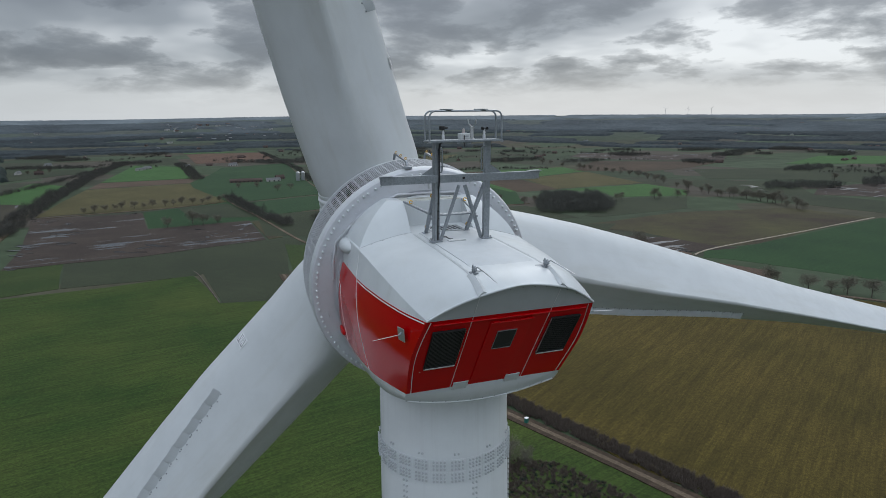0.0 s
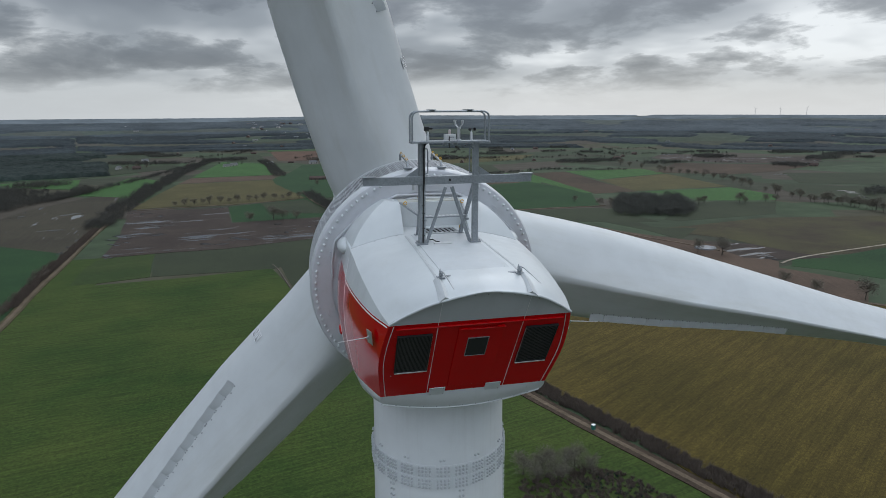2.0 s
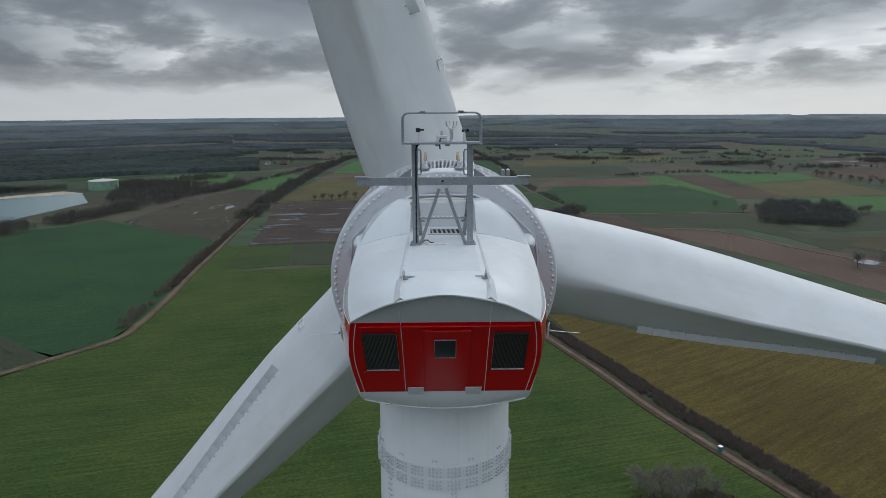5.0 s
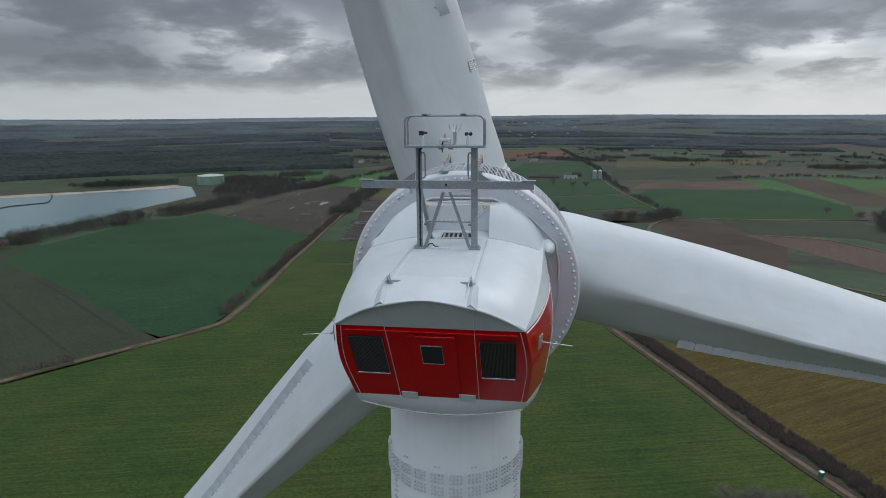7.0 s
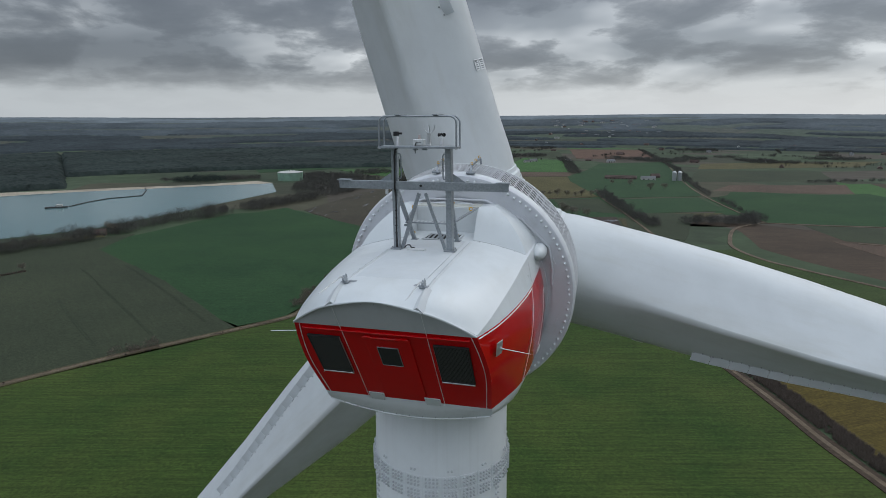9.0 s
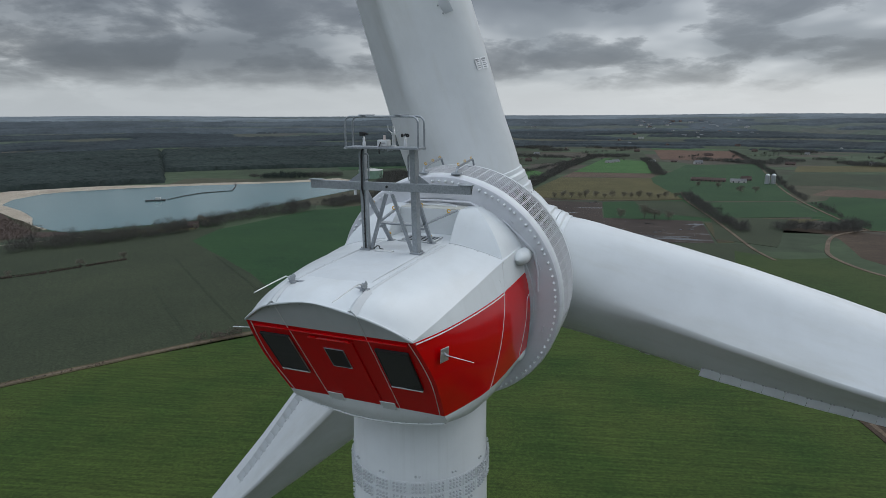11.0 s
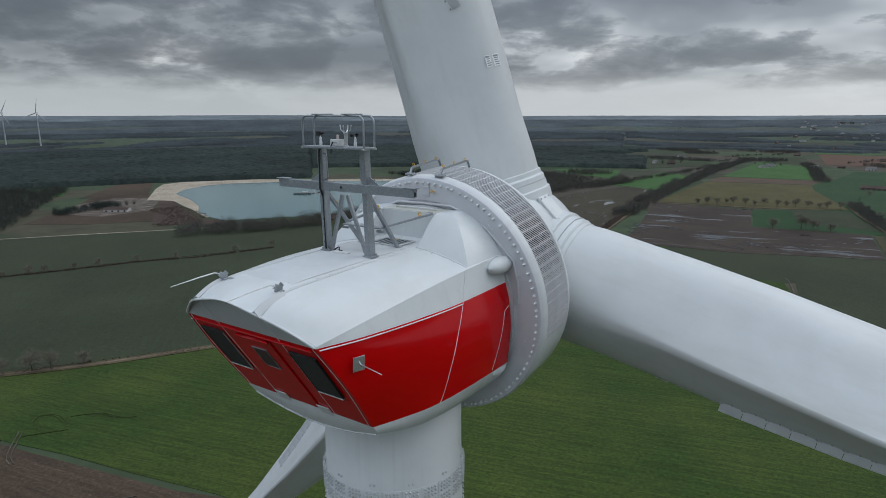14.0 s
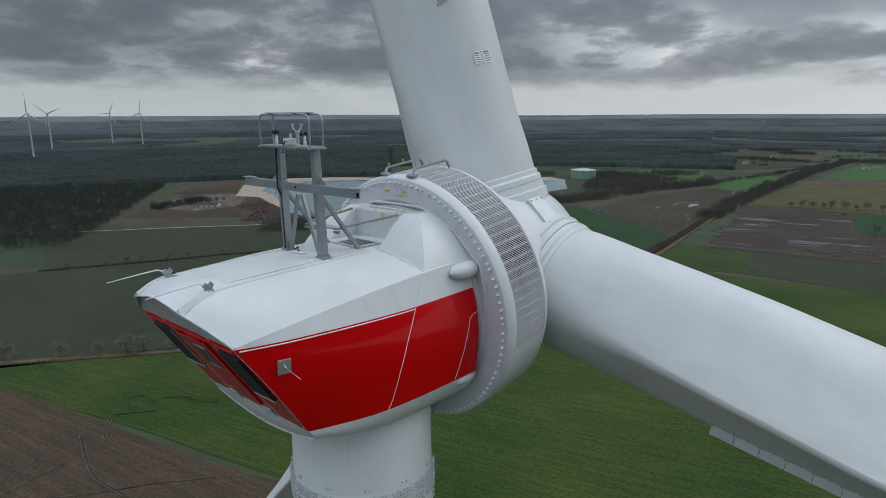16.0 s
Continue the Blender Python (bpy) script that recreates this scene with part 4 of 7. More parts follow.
belt("tree_belt", "trees round a farm yard", ((-1085, 470), (-1105, 540), (-1110, 615)), 30, 5.0, 4.5, 12.0, M_PINE)
def twig_wood(name, label, poly, gap, height, material=None, wide=1.0, count=190):
    p = area_points(poly, gap)
    wave = np.array([noise.noise((x * 0.03, y * 0.03, 4.0)) for x, y in p])
    h = height * rng.uniform(0.65, 1.15, len(p)) * np.clip(1.0 + 0.5 * wave, 0.6, 1.3)
    v, f = crowns(np.column_stack([p, h * 0.52]), wide * h * rng.uniform(0.28, 0.44, len(p)), h * 0.47, count, 0.11)
    return mesh_from(name, v, f, material or M_WOOD, label, "trees")


twig_wood("copse", "dark leafless copse between the fields", ((486, 921), (530, 1000), (575, 1065), (640, 1085), (700, 1073), (662, 970), (640, 915), (589, 872), (520, 890)), 7.0, 15.0, M_COPSE, 1.35, 330)
twig_wood("woodland", "dark wood beside a farm yard", ((-900, 192), (-856, 252), (-963, 338), (-1110, 438), (-1421, 650), (-1500, 560), (-1591, 395), (-1560, 100), (-1000, 60)), 7.0, 14.0, M_DARKWOOD)
twig_wood("woodland", "scrubby wood on the lake shore", ((-640, 1180), (-690, 1290), (-720, 1400), (-800, 1430), (-760, 1560), (-560, 1520), (-550, 1250)), 7.0, 12.0)


def canopy_mat(name, dark, lite):
    m, nt, b = mat_base(name, 0.95)
    b.inputs["Specular IOR Level"].default_value = 0.1
    f = mramp(nt, mnoise(nt, 0.06, 7, 0.7, coord="World"), ((0.34, 0.0), (0.66, 1.0)))
    g = mramp(nt, mnoise(nt, 0.004, 4, 0.6, coord="World"), ((0.35, 0.75), (0.65, 1.2)))
    nt.links.new(mmix(nt, 1.0, mmix(nt, f, dark, lite), g, "MULTIPLY"), b.inputs["Base Color"])
    mbump(nt, b, mnoise(nt, 0.14, 4, 0.7, coord="World"), 0.7, 3.0)
    return m


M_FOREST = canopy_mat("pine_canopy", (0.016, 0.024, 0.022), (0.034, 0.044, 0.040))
# distance haze is put into these colours: each farther wood paler and bluer
M_SLOPE = canopy_mat("slope_haze_canopy", (0.026, 0.034, 0.038), (0.042, 0.052, 0.056))
M_HEIGHTS = canopy_mat("grey_haze_canopy", (0.052, 0.064, 0.072), (0.074, 0.088, 0.097))
M_SKYLINE = canopy_mat("pale_haze_canopy", (0.115, 0.136, 0.150), (0.138, 0.160, 0.174))


def canopy(name, label, az0, az1, r0, r1, cell, height, keep, scale, material, seed=0.0, squeeze=0.42):
    """A wood as one rough roof of crowns over a sector of the land, with clearings; its rim drops to the ground."""
    nr = max(3, int((r1 - r0) / cell))
    na = max(3, int(radians(az1 - az0) * (r0 + r1) / 2 / cell))
    jit = rng.uniform(-0.5, 0.5, (nr + 1, na + 1, 3))
    vs, on = [], []
    for i in range(nr + 1):
        for j in range(na + 1):
            q = r0 + (r1 - r0) * (i + jit[i, j, 0]) / nr
            a = radians(az0 + (az1 - az0) * (j + jit[i, j, 1]) / na)
            x, y = q * math.sin(a), q * math.cos(a)
            inside = 0 < i < nr and 0 < j < na and noise.noise((a * q / scale, q / (scale * squeeze), seed)) + noise.noise((a * q / 300, q / min(170, scale * squeeze), seed + 5)) * 0.4 > keep
            on.append(inside)
            vs.append((x, y, rise(x, y) + (height * (0.9 + 0.4 * jit[i, j, 2]) if inside else -1.0)))
    fs = []
    w = na + 1
    for i in range(nr):
        for j in range(na):
            k = (i * w + j, i * w + j + 1, (i + 1) * w + j + 1, (i + 1) * w + j)
            if any(on[q] for q in k):
                fs.append(k)
    me = bpy.data.meshes.new(name)
    me.from_pydata(vs, [], fs)
    me.materials.append(material)
    me.validate()
    me.polygons.foreach_set("use_smooth", [True] * len(me.polygons))
    return tagged(new(name, me), label, "woods", kind="stuff")


canopy("forest", "wide dark pine forest beyond the lake", -46, -16, 1950, 3050, 11.0, 13.0, -0.32, 1300.0, M_FOREST)
canopy("forest", "dark pine forest behind the gravel pit", -86, -46, 1640, 3050, 11.0, 13.0, -0.30, 1100.0, M_FOREST, 3.0)

def far_wood(name, label, az, r, size, height, material, long=1.0, turn=0.0):
    """A small wood of round crowns with an uneven outline."""
    az = radians(az)
    cx, cy = r * math.sin(az), r * math.cos(az)
    ring = []
    for k in range(11):
        a = k * 2 * math.pi / 11
        q = size * rng.uniform(0.65, 1.15)
        u, w = q * math.cos(a) * long, q * math.sin(a) / max(1.0, long * 0.8)
        ring.append((cx + u * math.cos(turn) - w * math.sin(turn), cy + u * math.sin(turn) + w * math.cos(turn)))
    p = area_points(ring, 7.5)
    if len(p) < 3:
        return
    z0 = np.array([rise(x, y) for x, y in p])
    h = height * rng.uniform(0.55, 1.2, len(p))
    v, f = crowns(np.column_stack([p, z0 + h * 0.5]), h * rng.uniform(0.36, 0.55, len(p)), h * 0.5, 60, 0.36)
    mesh_from(name, v, f, material, label, "trees")


for k in range(46):
    az = rng.uniform(-16, 66)
    r = rng.uniform(1550 if az > 32 else 2150, 3080)
    far_wood("copse", "small dark wood between far fields", az, r, rng.uniform(28, 85), 12.0, (M_WOOD, M_COPSE)[k % 2], rng.uniform(1.0, 2.2), rng.uniform(-0.6, 0.5))
for k in range(44):
    az = rng.uniform(-16, 66)
    r = rng.uniform(1600 if az > 32 else 2150, 3050)
    x, y = r * math.sin(radians(az)), r * math.cos(radians(az))
    a = -0.31 + (0 if k % 2 else math.pi / 2) + rng.uniform(-0.15, 0.15)
    n = rng.uniform(120, 330)
    belt("tree_row", "row of bare trees between far fields", ((x, y), (x + n * math.cos(a), y + n * math.sin(a))), 9, 8.5, 9.0, 10.0)
for x, y, q, h in ((-985, 1365, 62, 14), (-900, 1405, 45, 13), (-1060, 1345, 30, 9), (-700, 1500, 70, 13), (-640, 1640, 55, 13)):
    far_wood("copse", "dark group of trees behind the lake", math.degrees(math.atan2(x, y)), math.hypot(x, y), q, h, M_PINE if h > 13 else M_WOOD, 1.3, 0.4)
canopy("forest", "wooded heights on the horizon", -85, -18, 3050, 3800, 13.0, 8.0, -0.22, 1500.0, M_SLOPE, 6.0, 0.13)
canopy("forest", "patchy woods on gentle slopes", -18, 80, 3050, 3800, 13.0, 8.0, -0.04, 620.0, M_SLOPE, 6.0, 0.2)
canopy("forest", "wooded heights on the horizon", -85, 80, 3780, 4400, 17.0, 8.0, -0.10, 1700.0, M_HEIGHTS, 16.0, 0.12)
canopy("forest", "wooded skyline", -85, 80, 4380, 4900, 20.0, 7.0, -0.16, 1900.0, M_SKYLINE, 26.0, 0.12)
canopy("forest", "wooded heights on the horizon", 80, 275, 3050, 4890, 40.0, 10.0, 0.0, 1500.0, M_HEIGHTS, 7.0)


# ---- farms and other things on the land ----
def paint_wall(name, col):
    return plain(name, col, 0.85, vary=0.15, scale=0.6)


M_BRICKWALL, M_PALEWALL, M_ROOFRED, M_ROOFGREY, M_DARKDOOR = paint_wall("brick_wall", (0.115, 0.082, 0.070)), paint_wall("pale_wall", (0.40, 0.395, 0.375)), paint_wall("red_roof", (0.130, 0.092, 0.082)), paint_wall("grey_roof", (0.22, 0.225, 0.235)), paint_wall("dark_opening", (0.03, 0.03, 0.03))


def house(name, label, x, y, turn, lx, ly, eave, ridge_h, wall_mat, roof_mat, doors=3):
    ob = thing(name, label, "building", at=Matrix.Translation((x, y, rise(x, y))) @ Matrix.Rotation(radians(turn), 4, "Z"))
    bm = bmesh.new()
    prof = [(-ly / 2, -0.5), (-ly / 2, eave), (0, ridge_h), (ly / 2, eave), (ly / 2, -0.5)]
    a = [bm.verts.new((-lx / 2, yy, z)) for yy, z in prof]
    b = [bm.verts.new((lx / 2, yy, z)) for yy, z in prof]
    bm.faces.new(a[::-1])
    bm.faces.new(b)
    for i in range(4):
        bm.faces.new((a[i], a[i + 1], b[i + 1], b[i]))
    bmesh.ops.recalc_face_normals(bm, faces=bm.faces)
    part("wall", bm, wall_mat, ob)
    for sgn in (-1, 1):
        bm = bmesh.new()
        o = 0.5
        sl = (ridge_h - eave) / (ly / 2)
        q = [(-lx / 2 - o, 0, ridge_h + 0.15), (lx / 2 + o, 0, ridge_h + 0.15), (lx / 2 + o, sgn * (ly / 2 + o), eave - o * sl + 0.15), (-lx / 2 - o, sgn * (ly / 2 + o), eave - o * sl + 0.15)]
        bm.faces.new([bm.verts.new(c) for c in q])
        bmesh.ops.solidify(bm, geom=bm.faces[:], thickness=0.2)
        part("roof", bm, roof_mat, ob)
    for k in range(doors):
        xx = -lx / 2 + lx * (k + 0.5) / doors
        for sgn in (-1, 1):
            part("door", box_bm(min(3.0, lx / doors * 0.5), 0.1, eave * 0.7, Matrix.Translation((xx, sgn * (ly / 2 + 0.04), eave * 0.36))), M_DARKDOOR, ob)
    return ob


house("barn", "long red-roofed barn on a green field", 42, 1628, -2, 78, 20, 4.5, 9, M_BRICKWALL, M_ROOFRED, 8)
house("barn", "pale metal barn beside silos", 108, 1622, 4, 34, 22, 5, 9, M_PALEWALL, M_ROOFGREY, 3)
house("farmhouse", "red-roofed brick farmhouse near silos", 128, 1672, 15, 22, 14, 5, 11, M_BRICKWALL, M_ROOFRED, 3)
house("farmhouse", "red-roofed farmhouse among trees", -520, 2095, 10, 24, 14, 5, 11, M_BRICKWALL, M_ROOFRED, 3)
house("farmhouse", "pale farmhouse with grey roof", 20, 2180, 25, 26, 14, 5, 11, M_PALEWALL, M_ROOFGREY, 3)
house("house", "red brick house beside the lake trees", -674, 692, 30, 15, 9, 4, 9, M_BRICKWALL, M_ROOFRED, 3)
house("barn", "low red-roofed barn on an earth yard", -1048, 552, 38, 40, 16, 4, 7, M_PALEWALL, M_ROOFRED, 4)
for k in range(46):
    az, r = radians(rng.uniform(-5, 5)), rng.uniform(3500, 4300)
    x, y = r * math.sin(az), r * math.cos(az)
    house("house", "pale house of a far small town", x, y, rng.uniform(0, 180), rng.uniform(14, 34), rng.uniform(10, 16), 6, rng.uniform(8, 11), M_PALEWALL if k % 3 else M_BRICKWALL, M_ROOFGREY if k % 3 else M_ROOFRED, 1)
for k in range(56):
    az, r = radians(rng.uniform(-22, 62)), rng.uniform(2100, 3300) if k < 40 else rng.uniform(3000, 4300)
    x, y = r * math.sin(az), r * math.cos(az)
    pale = rng.uniform() < 0.45
    house("house", "small far pale house" if pale else "small far red-roofed house", x, y, rng.uniform(0, 180), rng.uniform(14, 30), rng.uniform(9, 13), 4.5, rng.uniform(8, 11), M_PALEWALL if pale else M_BRICKWALL, M_ROOFGREY if pale else M_ROOFRED, 2)

M_SILO = metal_mat("silo_steel", (0.42, 0.44, 0.45), (0.32, 0.33, 0.34), 0.4, 0.6, 2.0)
for k, (x, y) in enumerate(((168, 1608), (181, 1612))):
    s = thing("silo", "tall pale steel farm silo", "silo", "farm silos", at=Matrix.Translation((x, y, 0)))
    part("silo_body", lathe([(5.2, -0.5), (5.2, 20), (5.0, 20.2)], 20), M_SILO, s, smooth=40)
    part("silo_roof", lathe([(5.4, 20), (5.4, 20.4), (2.0, 23.4), (0.01, 24)], 20), M_SILO, s, smooth=40)
M_TANKGREEN = plain("tank_green", (0.17, 0.27, 0.20), 0.7, vary=0.2, scale=0.08)
tank = thing("storage_tank", "huge pale green round storage tank with a white roof", "tank", at=Matrix.Translation((-769, 1421, 0)))
part("tank_wall", lathe([(31, -0.5), (31, 20.0), (30.4, 20.3)], 40), M_TANKGREEN, tank, smooth=40)
part("tank_roof", lathe([(31.4, 19.8), (31.4, 20.7), (15, 23.0), (0.05, 23.8)], 40), M_PALEWALL, tank, smooth=40)
part("vent", lathe([(2, 23), (2, 25), (0.05, 26)], 16), M_PALEWALL, tank)
for k in range(12):
    a = k * math.pi / 6
    part("buttress", box_bm(0.8, 1.2, 20, Matrix.Translation((31.2 * math.cos(a), 31.2 * math.sin(a), 10)) @ Matrix.Rotation(a, 4, "Z")), M_TANKGREEN, tank)
slab = thing("slurry_tank", "low round pale concrete tank by a muddy yard", "tank", at=Matrix.Translation((472, 649, 0)))
part("tank_wall", lathe([(12.5, 0.0), (12.5, 1.6), (12.0, 1.6)], 32), M_ROOFGREY, slab)
part("tank_cover", lathe([(12.2, 1.55), (6, 1.7), (0.05, 1.75)], 32), M_ROOFGREY, slab, "pale flat cover", smooth=40)
cabin = thing("portable_toilet", "green portable toilet with a white roof beside the track", "toilet", at=Matrix.Translation((138.0, 263, 0.3)) @ Matrix.Rotation(radians(25), 4, "Z"))
M_CABIN = plain("green_plastic", (0.02, 0.13, 0.10), 0.5, scale=2)
part("cabin_wall", box_bm(1.7, 1.7, 3.0, Matrix.Translation((0, 0, 1.5)), 0.08), M_CABIN, cabin)
part("cabin_roof", box_bm(1.9, 1.9, 0.35, Matrix.Translation((0, 0, 3.1)), 0.12), M_LABEL, cabin)
part("cabin_door", box_bm(1.1, 0.08, 2.5, Matrix.Translation((0, -0.87, 1.4)), 0.03), M_CABIN, cabin)
dredger = thing("dredger", "small dark dredger with a floating pipe on the lake", "boat", at=Matrix.Translation((-951, 888, LIFT[0])))
part("hull", box_bm(36, 8, 2.4, Matrix.Translation((0, 0, 0.9)) @ Matrix.Rotation(radians(40), 4, "Z"), 0.6), M_DARKDOOR, dredger)
part("cabin", box_bm(10, 5, 4, Matrix.Translation((4, 3, 4)) @ Matrix.Rotation(radians(40), 4, "Z"), 0.3), M_PALEWALL, dredger)
part("floating_pipe", tube_bm([(12, 17, 0.5), (0, 75, 0.5), (0, 125, 0.5), (34, 177, 0.5), (-19, 253, 0.5), (-60, 300, 1.0)], 1.1, 6), M_DARKDOOR, dredger, smooth=60)


# one even grey, darker than the near turbine's white
M_FARWHITE = plain("dull_grey_white", (0.36, 0.375, 0.39), 0.6)


def far_turbine(az, r, base, hub_z, turn):
    az = radians(az)
    x, y = r * math.sin(az), r * math.cos(az)
    t = thing("wind_turbine", "distant slender white wind turbine", "wind turbine", "distant wind turbines", at=Matrix.Translation((x, y, base)))
    h = hub_z - base
    s = h / 120
    part("tower", lathe([(2.6 * s, -4), (1.3 * s, h)], 12), M_FARWHITE, t, smooth=60)
    face = Vector((math.sin(az + 0.5), math.cos(az + 0.5), 0))
    part("nacelle", box_bm(4 * s, 9 * s, 4 * s, Matrix.Translation((0, 0, h + 1)) @ Matrix.Rotation(-az - 0.5, 4, "Z"), 0.8 * s), M_FARWHITE, t)
    hubp = Vector((0, 0, h + 1)) - face * 6 * s
    right = Vector((face.y, -face.x, 0))
    for k in range(3):
        a = radians(turn + 120 * k)
        d = right * math.cos(a) + Vector((0, 0, math.sin(a)))
        part("blade", tube_bm([hubp, hubp + d * 10 * s, hubp + d * 30 * s, hubp + d * 52 * s], [1.0 * s, 1.7 * s, 1.1 * s, 0.2 * s], 6), M_FARWHITE, t, smooth=60)
    return t


for az, dep, turn in ((-74.45, 3.47, 90), (-73.15, 2.79, 22), (-68.93, 2.45, 62), (-66.75, 2.55, 80), (-77.2, 3.0, 30)):
    r = 1500.0
    while 164.7 - r * math.tan(radians(dep)) > rise(r * math.sin(radians(az)), r * math.cos(radians(az))) and r < 4800:
        r += 10
    far_turbine(az, r, rise(r * math.sin(radians(az)), r * math.cos(radians(az))), 165.5, turn)
for az, turn in ((38.51, 20), (40.3, 80), (42.12, 50)):
    x, y = 4700 * math.sin(radians(az)), 4700 * math.cos(radians(az))
    far_turbine(az, 4700, rise(x, y), 181.0, turn)

# ---- the turbine: tower ----
TOP = Matrix.Translation((0, 0, Z0))
tower = thing("tower", "tall white bolted steel wind turbine tower standing in a green field", "tower")
TOWER_TOP = Z0 - 0.80
part("tower_wall", lathe([(3.6, 0.0), (3.5, 1.0), (2.6, 60.0), (1.95, 125.0), (1.74, TOWER_TOP - 3.0), (1.71, TOWER_TOP - 1.72), (1.70, TOWER_TOP)], 96), M_TOWER, tower, smooth=40)
part("foundation", lathe([(5.0, -1.0), (5.0, 0.12), (3.4, 0.3)], 48), M_GREYPANEL, tower, "pale concrete foundation ring")

# ---- nacelle ----
nacelle = thing("nacelle", "white and red glass-fibre nacelle housing on top of the tower", "nacelle", at=TOP)
Q = Vector


def lean(z):
    """y of the raked rear face at height z."""
    return -4.25 - 0.67 * (z - 1.58)


# lines along the right-hand side, from the rear edge to the generator
L_TOP = [Q((0, -4.70, 2.26)), Q((0, -4.05, 2.44)), Q((0, -2.2, 2.47)), Q((0, -0.4, 2.49)), Q((0, 1.5, 2.52))]
L_RAIL = [Q((0.88, -4.66, 2.12)), Q((0.88, -4.05, 2.36)), Q((0.90, -2.2, 2.44)), Q((0.92, -0.4, 2.47)), Q((0.95, 1.5, 2.50))]
L_OUT = [Q((1.40, -4.45, 1.87)), Q((1.46, -3.9, 2.09)), Q((1.62, -2.2, 2.265)), Q((1.70, -0.4, 2.29)), Q((1.75, 1.5, 2.33))]
L_CREASE = [Q((1.78, -4.26, 1.61)), Q((1.93, -3.5, 1.76)), Q((2.08, -2.0, 1.97)), Q((2.15, -0.5, 2.11)), Q((2.22, 1.5, 2.22))]
L_RTOP = [Q((1.785, -4.25, 1.58)), Q((2.02, -3.35, 1.565)), Q((2.22, -2.0, 1.55)), Q((2.32, -0.5, 1.53)), Q((2.31, 1.5, 1.533))]
L_MIDA = [Q((1.885, lean(1.05), 1.05)), Q((2.12, -3.0, 1.05)), Q((2.31, -1.8, 1.04)), Q((2.41, -0.5, 1.03)), Q((2.42, 1.5, 1.03))]
L_MIDB = [Q((1.925, lean(0.45), 0.45)), Q((2.13, -2.65, 0.42)), Q((2.32, -1.6, 0.40)), Q((2.44, -0.4, 0.38)), Q((2.47, 1.5, 0.38))]
L_RBOT = [Q((1.835, lean(-0.45), -0.45)), Q((2.02, -2.25, -0.48)), Q((2.22, -1.45, -0.50)), Q((2.34, -0.3, -0.50)), Q((2.40, 1.5, -0.49))]
L_SKIRT = [Q((1.76, -2.72, -0.70)), Q((1.90, -2.10, -0.84)), Q((2.00, -1.40, -0.95)), Q((2.05, -0.3, -1.02)), Q((2.05, 1.5, -1.05))]
L_KEEL = [Q((1.0, -2.66, -0.88)), Q((1.1, -1.9, -1.0)), Q((1.2, -1.3, -1.1)), Q((1.25, -0.3, -1.2)), Q((1.25, 1.5, -1.3))]
L_BOTTOM = [Q((0, -2.66, -0.96)), Q((0, -1.9, -1.02)), Q((0, -1.3, -1.12)), Q((0, -0.3, -1.22)), Q((0, 1.5, -1.35))]


def skin(lines, nv=28, nu=8, smooth_u=True, v1=1.0, mirror=False, v0=0.0):
    sx = -1 if mirror else 1

    def fn(u, v):
        v = v0 + v * (v1 - v0)
        row = [spline(q, v) for q in lines]
        p = spline(row, u) if smooth_u and len(row) > 2 else row[0].lerp(row[-1], u)
        return (p.x * sx, p.y, p.z)
    return grid_bm(fn, nu, nv)


def joined(*bms):
    out = bmesh.new()
    for b in bms:
        me = bpy.data.meshes.new("tmp")
        b.to_mesh(me)
        b.free()
        out.from_mesh(me)
        bpy.data.meshes.remove(me)
    bmesh.ops.remove_doubles(out, verts=out.verts, dist=1e-3)
    bmesh.ops.recalc_face_normals(out, faces=out.faces)
    return out


roof_lines = [L_TOP, L_RAIL, L_OUT, L_CREASE]
whole_roof = [[Q((-q.x, q.y, q.z)) for q in ln] for ln in roof_lines[:0:-1]] + roof_lines
part("roof_shell", skin(whole_roof, 32, 30), M_ROOF, nacelle, "white domed roof shell", smooth=50)
for mir in (False, True):
    part("shoulder_panel", skin([L_CREASE, L_RTOP], 32, 3, mirror=mir), M_WHITE, nacelle, "white shoulder panel under the roof edge", smooth=50)
    part("side_panel", skin([L_RTOP, L_MIDA, L_MIDB, L_RBOT], 32, 12, mirror=mir), M_RED, nacelle, "glossy red curved side panel", smooth=50)
    part("skirt_panel", skin([L_RBOT, L_SKIRT, L_KEEL, L_BOTTOM], 28, 9, mirror=mir), M_WHITE, nacelle, "white underside panel", smooth=50)


def rear_pt(x, z, out=0.0):
    """A place on the raked rear face, a little proud of it."""
    return Vector((x, lean(z) - out * 0.83, z - out * 0.55))


def half_width(z):
    row = [L_RTOP[0], L_MIDA[0], L_MIDB[0], L_RBOT[0]]
    lo, hi = 0.0, 1.0
    for _ in range(22):
        mid = (lo + hi) / 2
        if spline(row, mid).z > z:
            lo = mid
        else:
            hi = mid
    return spline(row, lo).x


part("rear_panel", grid_bm(lambda u, v: rear_pt((2 * u - 1) * half_width(1.58 - 2.03 * v), 1.58 - 2.03 * v), 12, 12), M_RED, nacelle, "glossy red raked rear panel", smooth=40)


def arch(u):
    x = (2 * u - 1) * 1.785
    k = abs(x) / 1.785
    return x, 2.225 - 0.62 * k ** 2.2


def arch_fn(u, v):
    x, zt = arch(u)
    z = 1.58 + (zt - 1.58) * v
    return rear_pt(x, z, -0.03 * v)


part("arch_panel", grid_bm(arch_fn, 24, 4), M_GREYPANEL, nacelle, "grey arched panel under the roof edge", smooth=40)


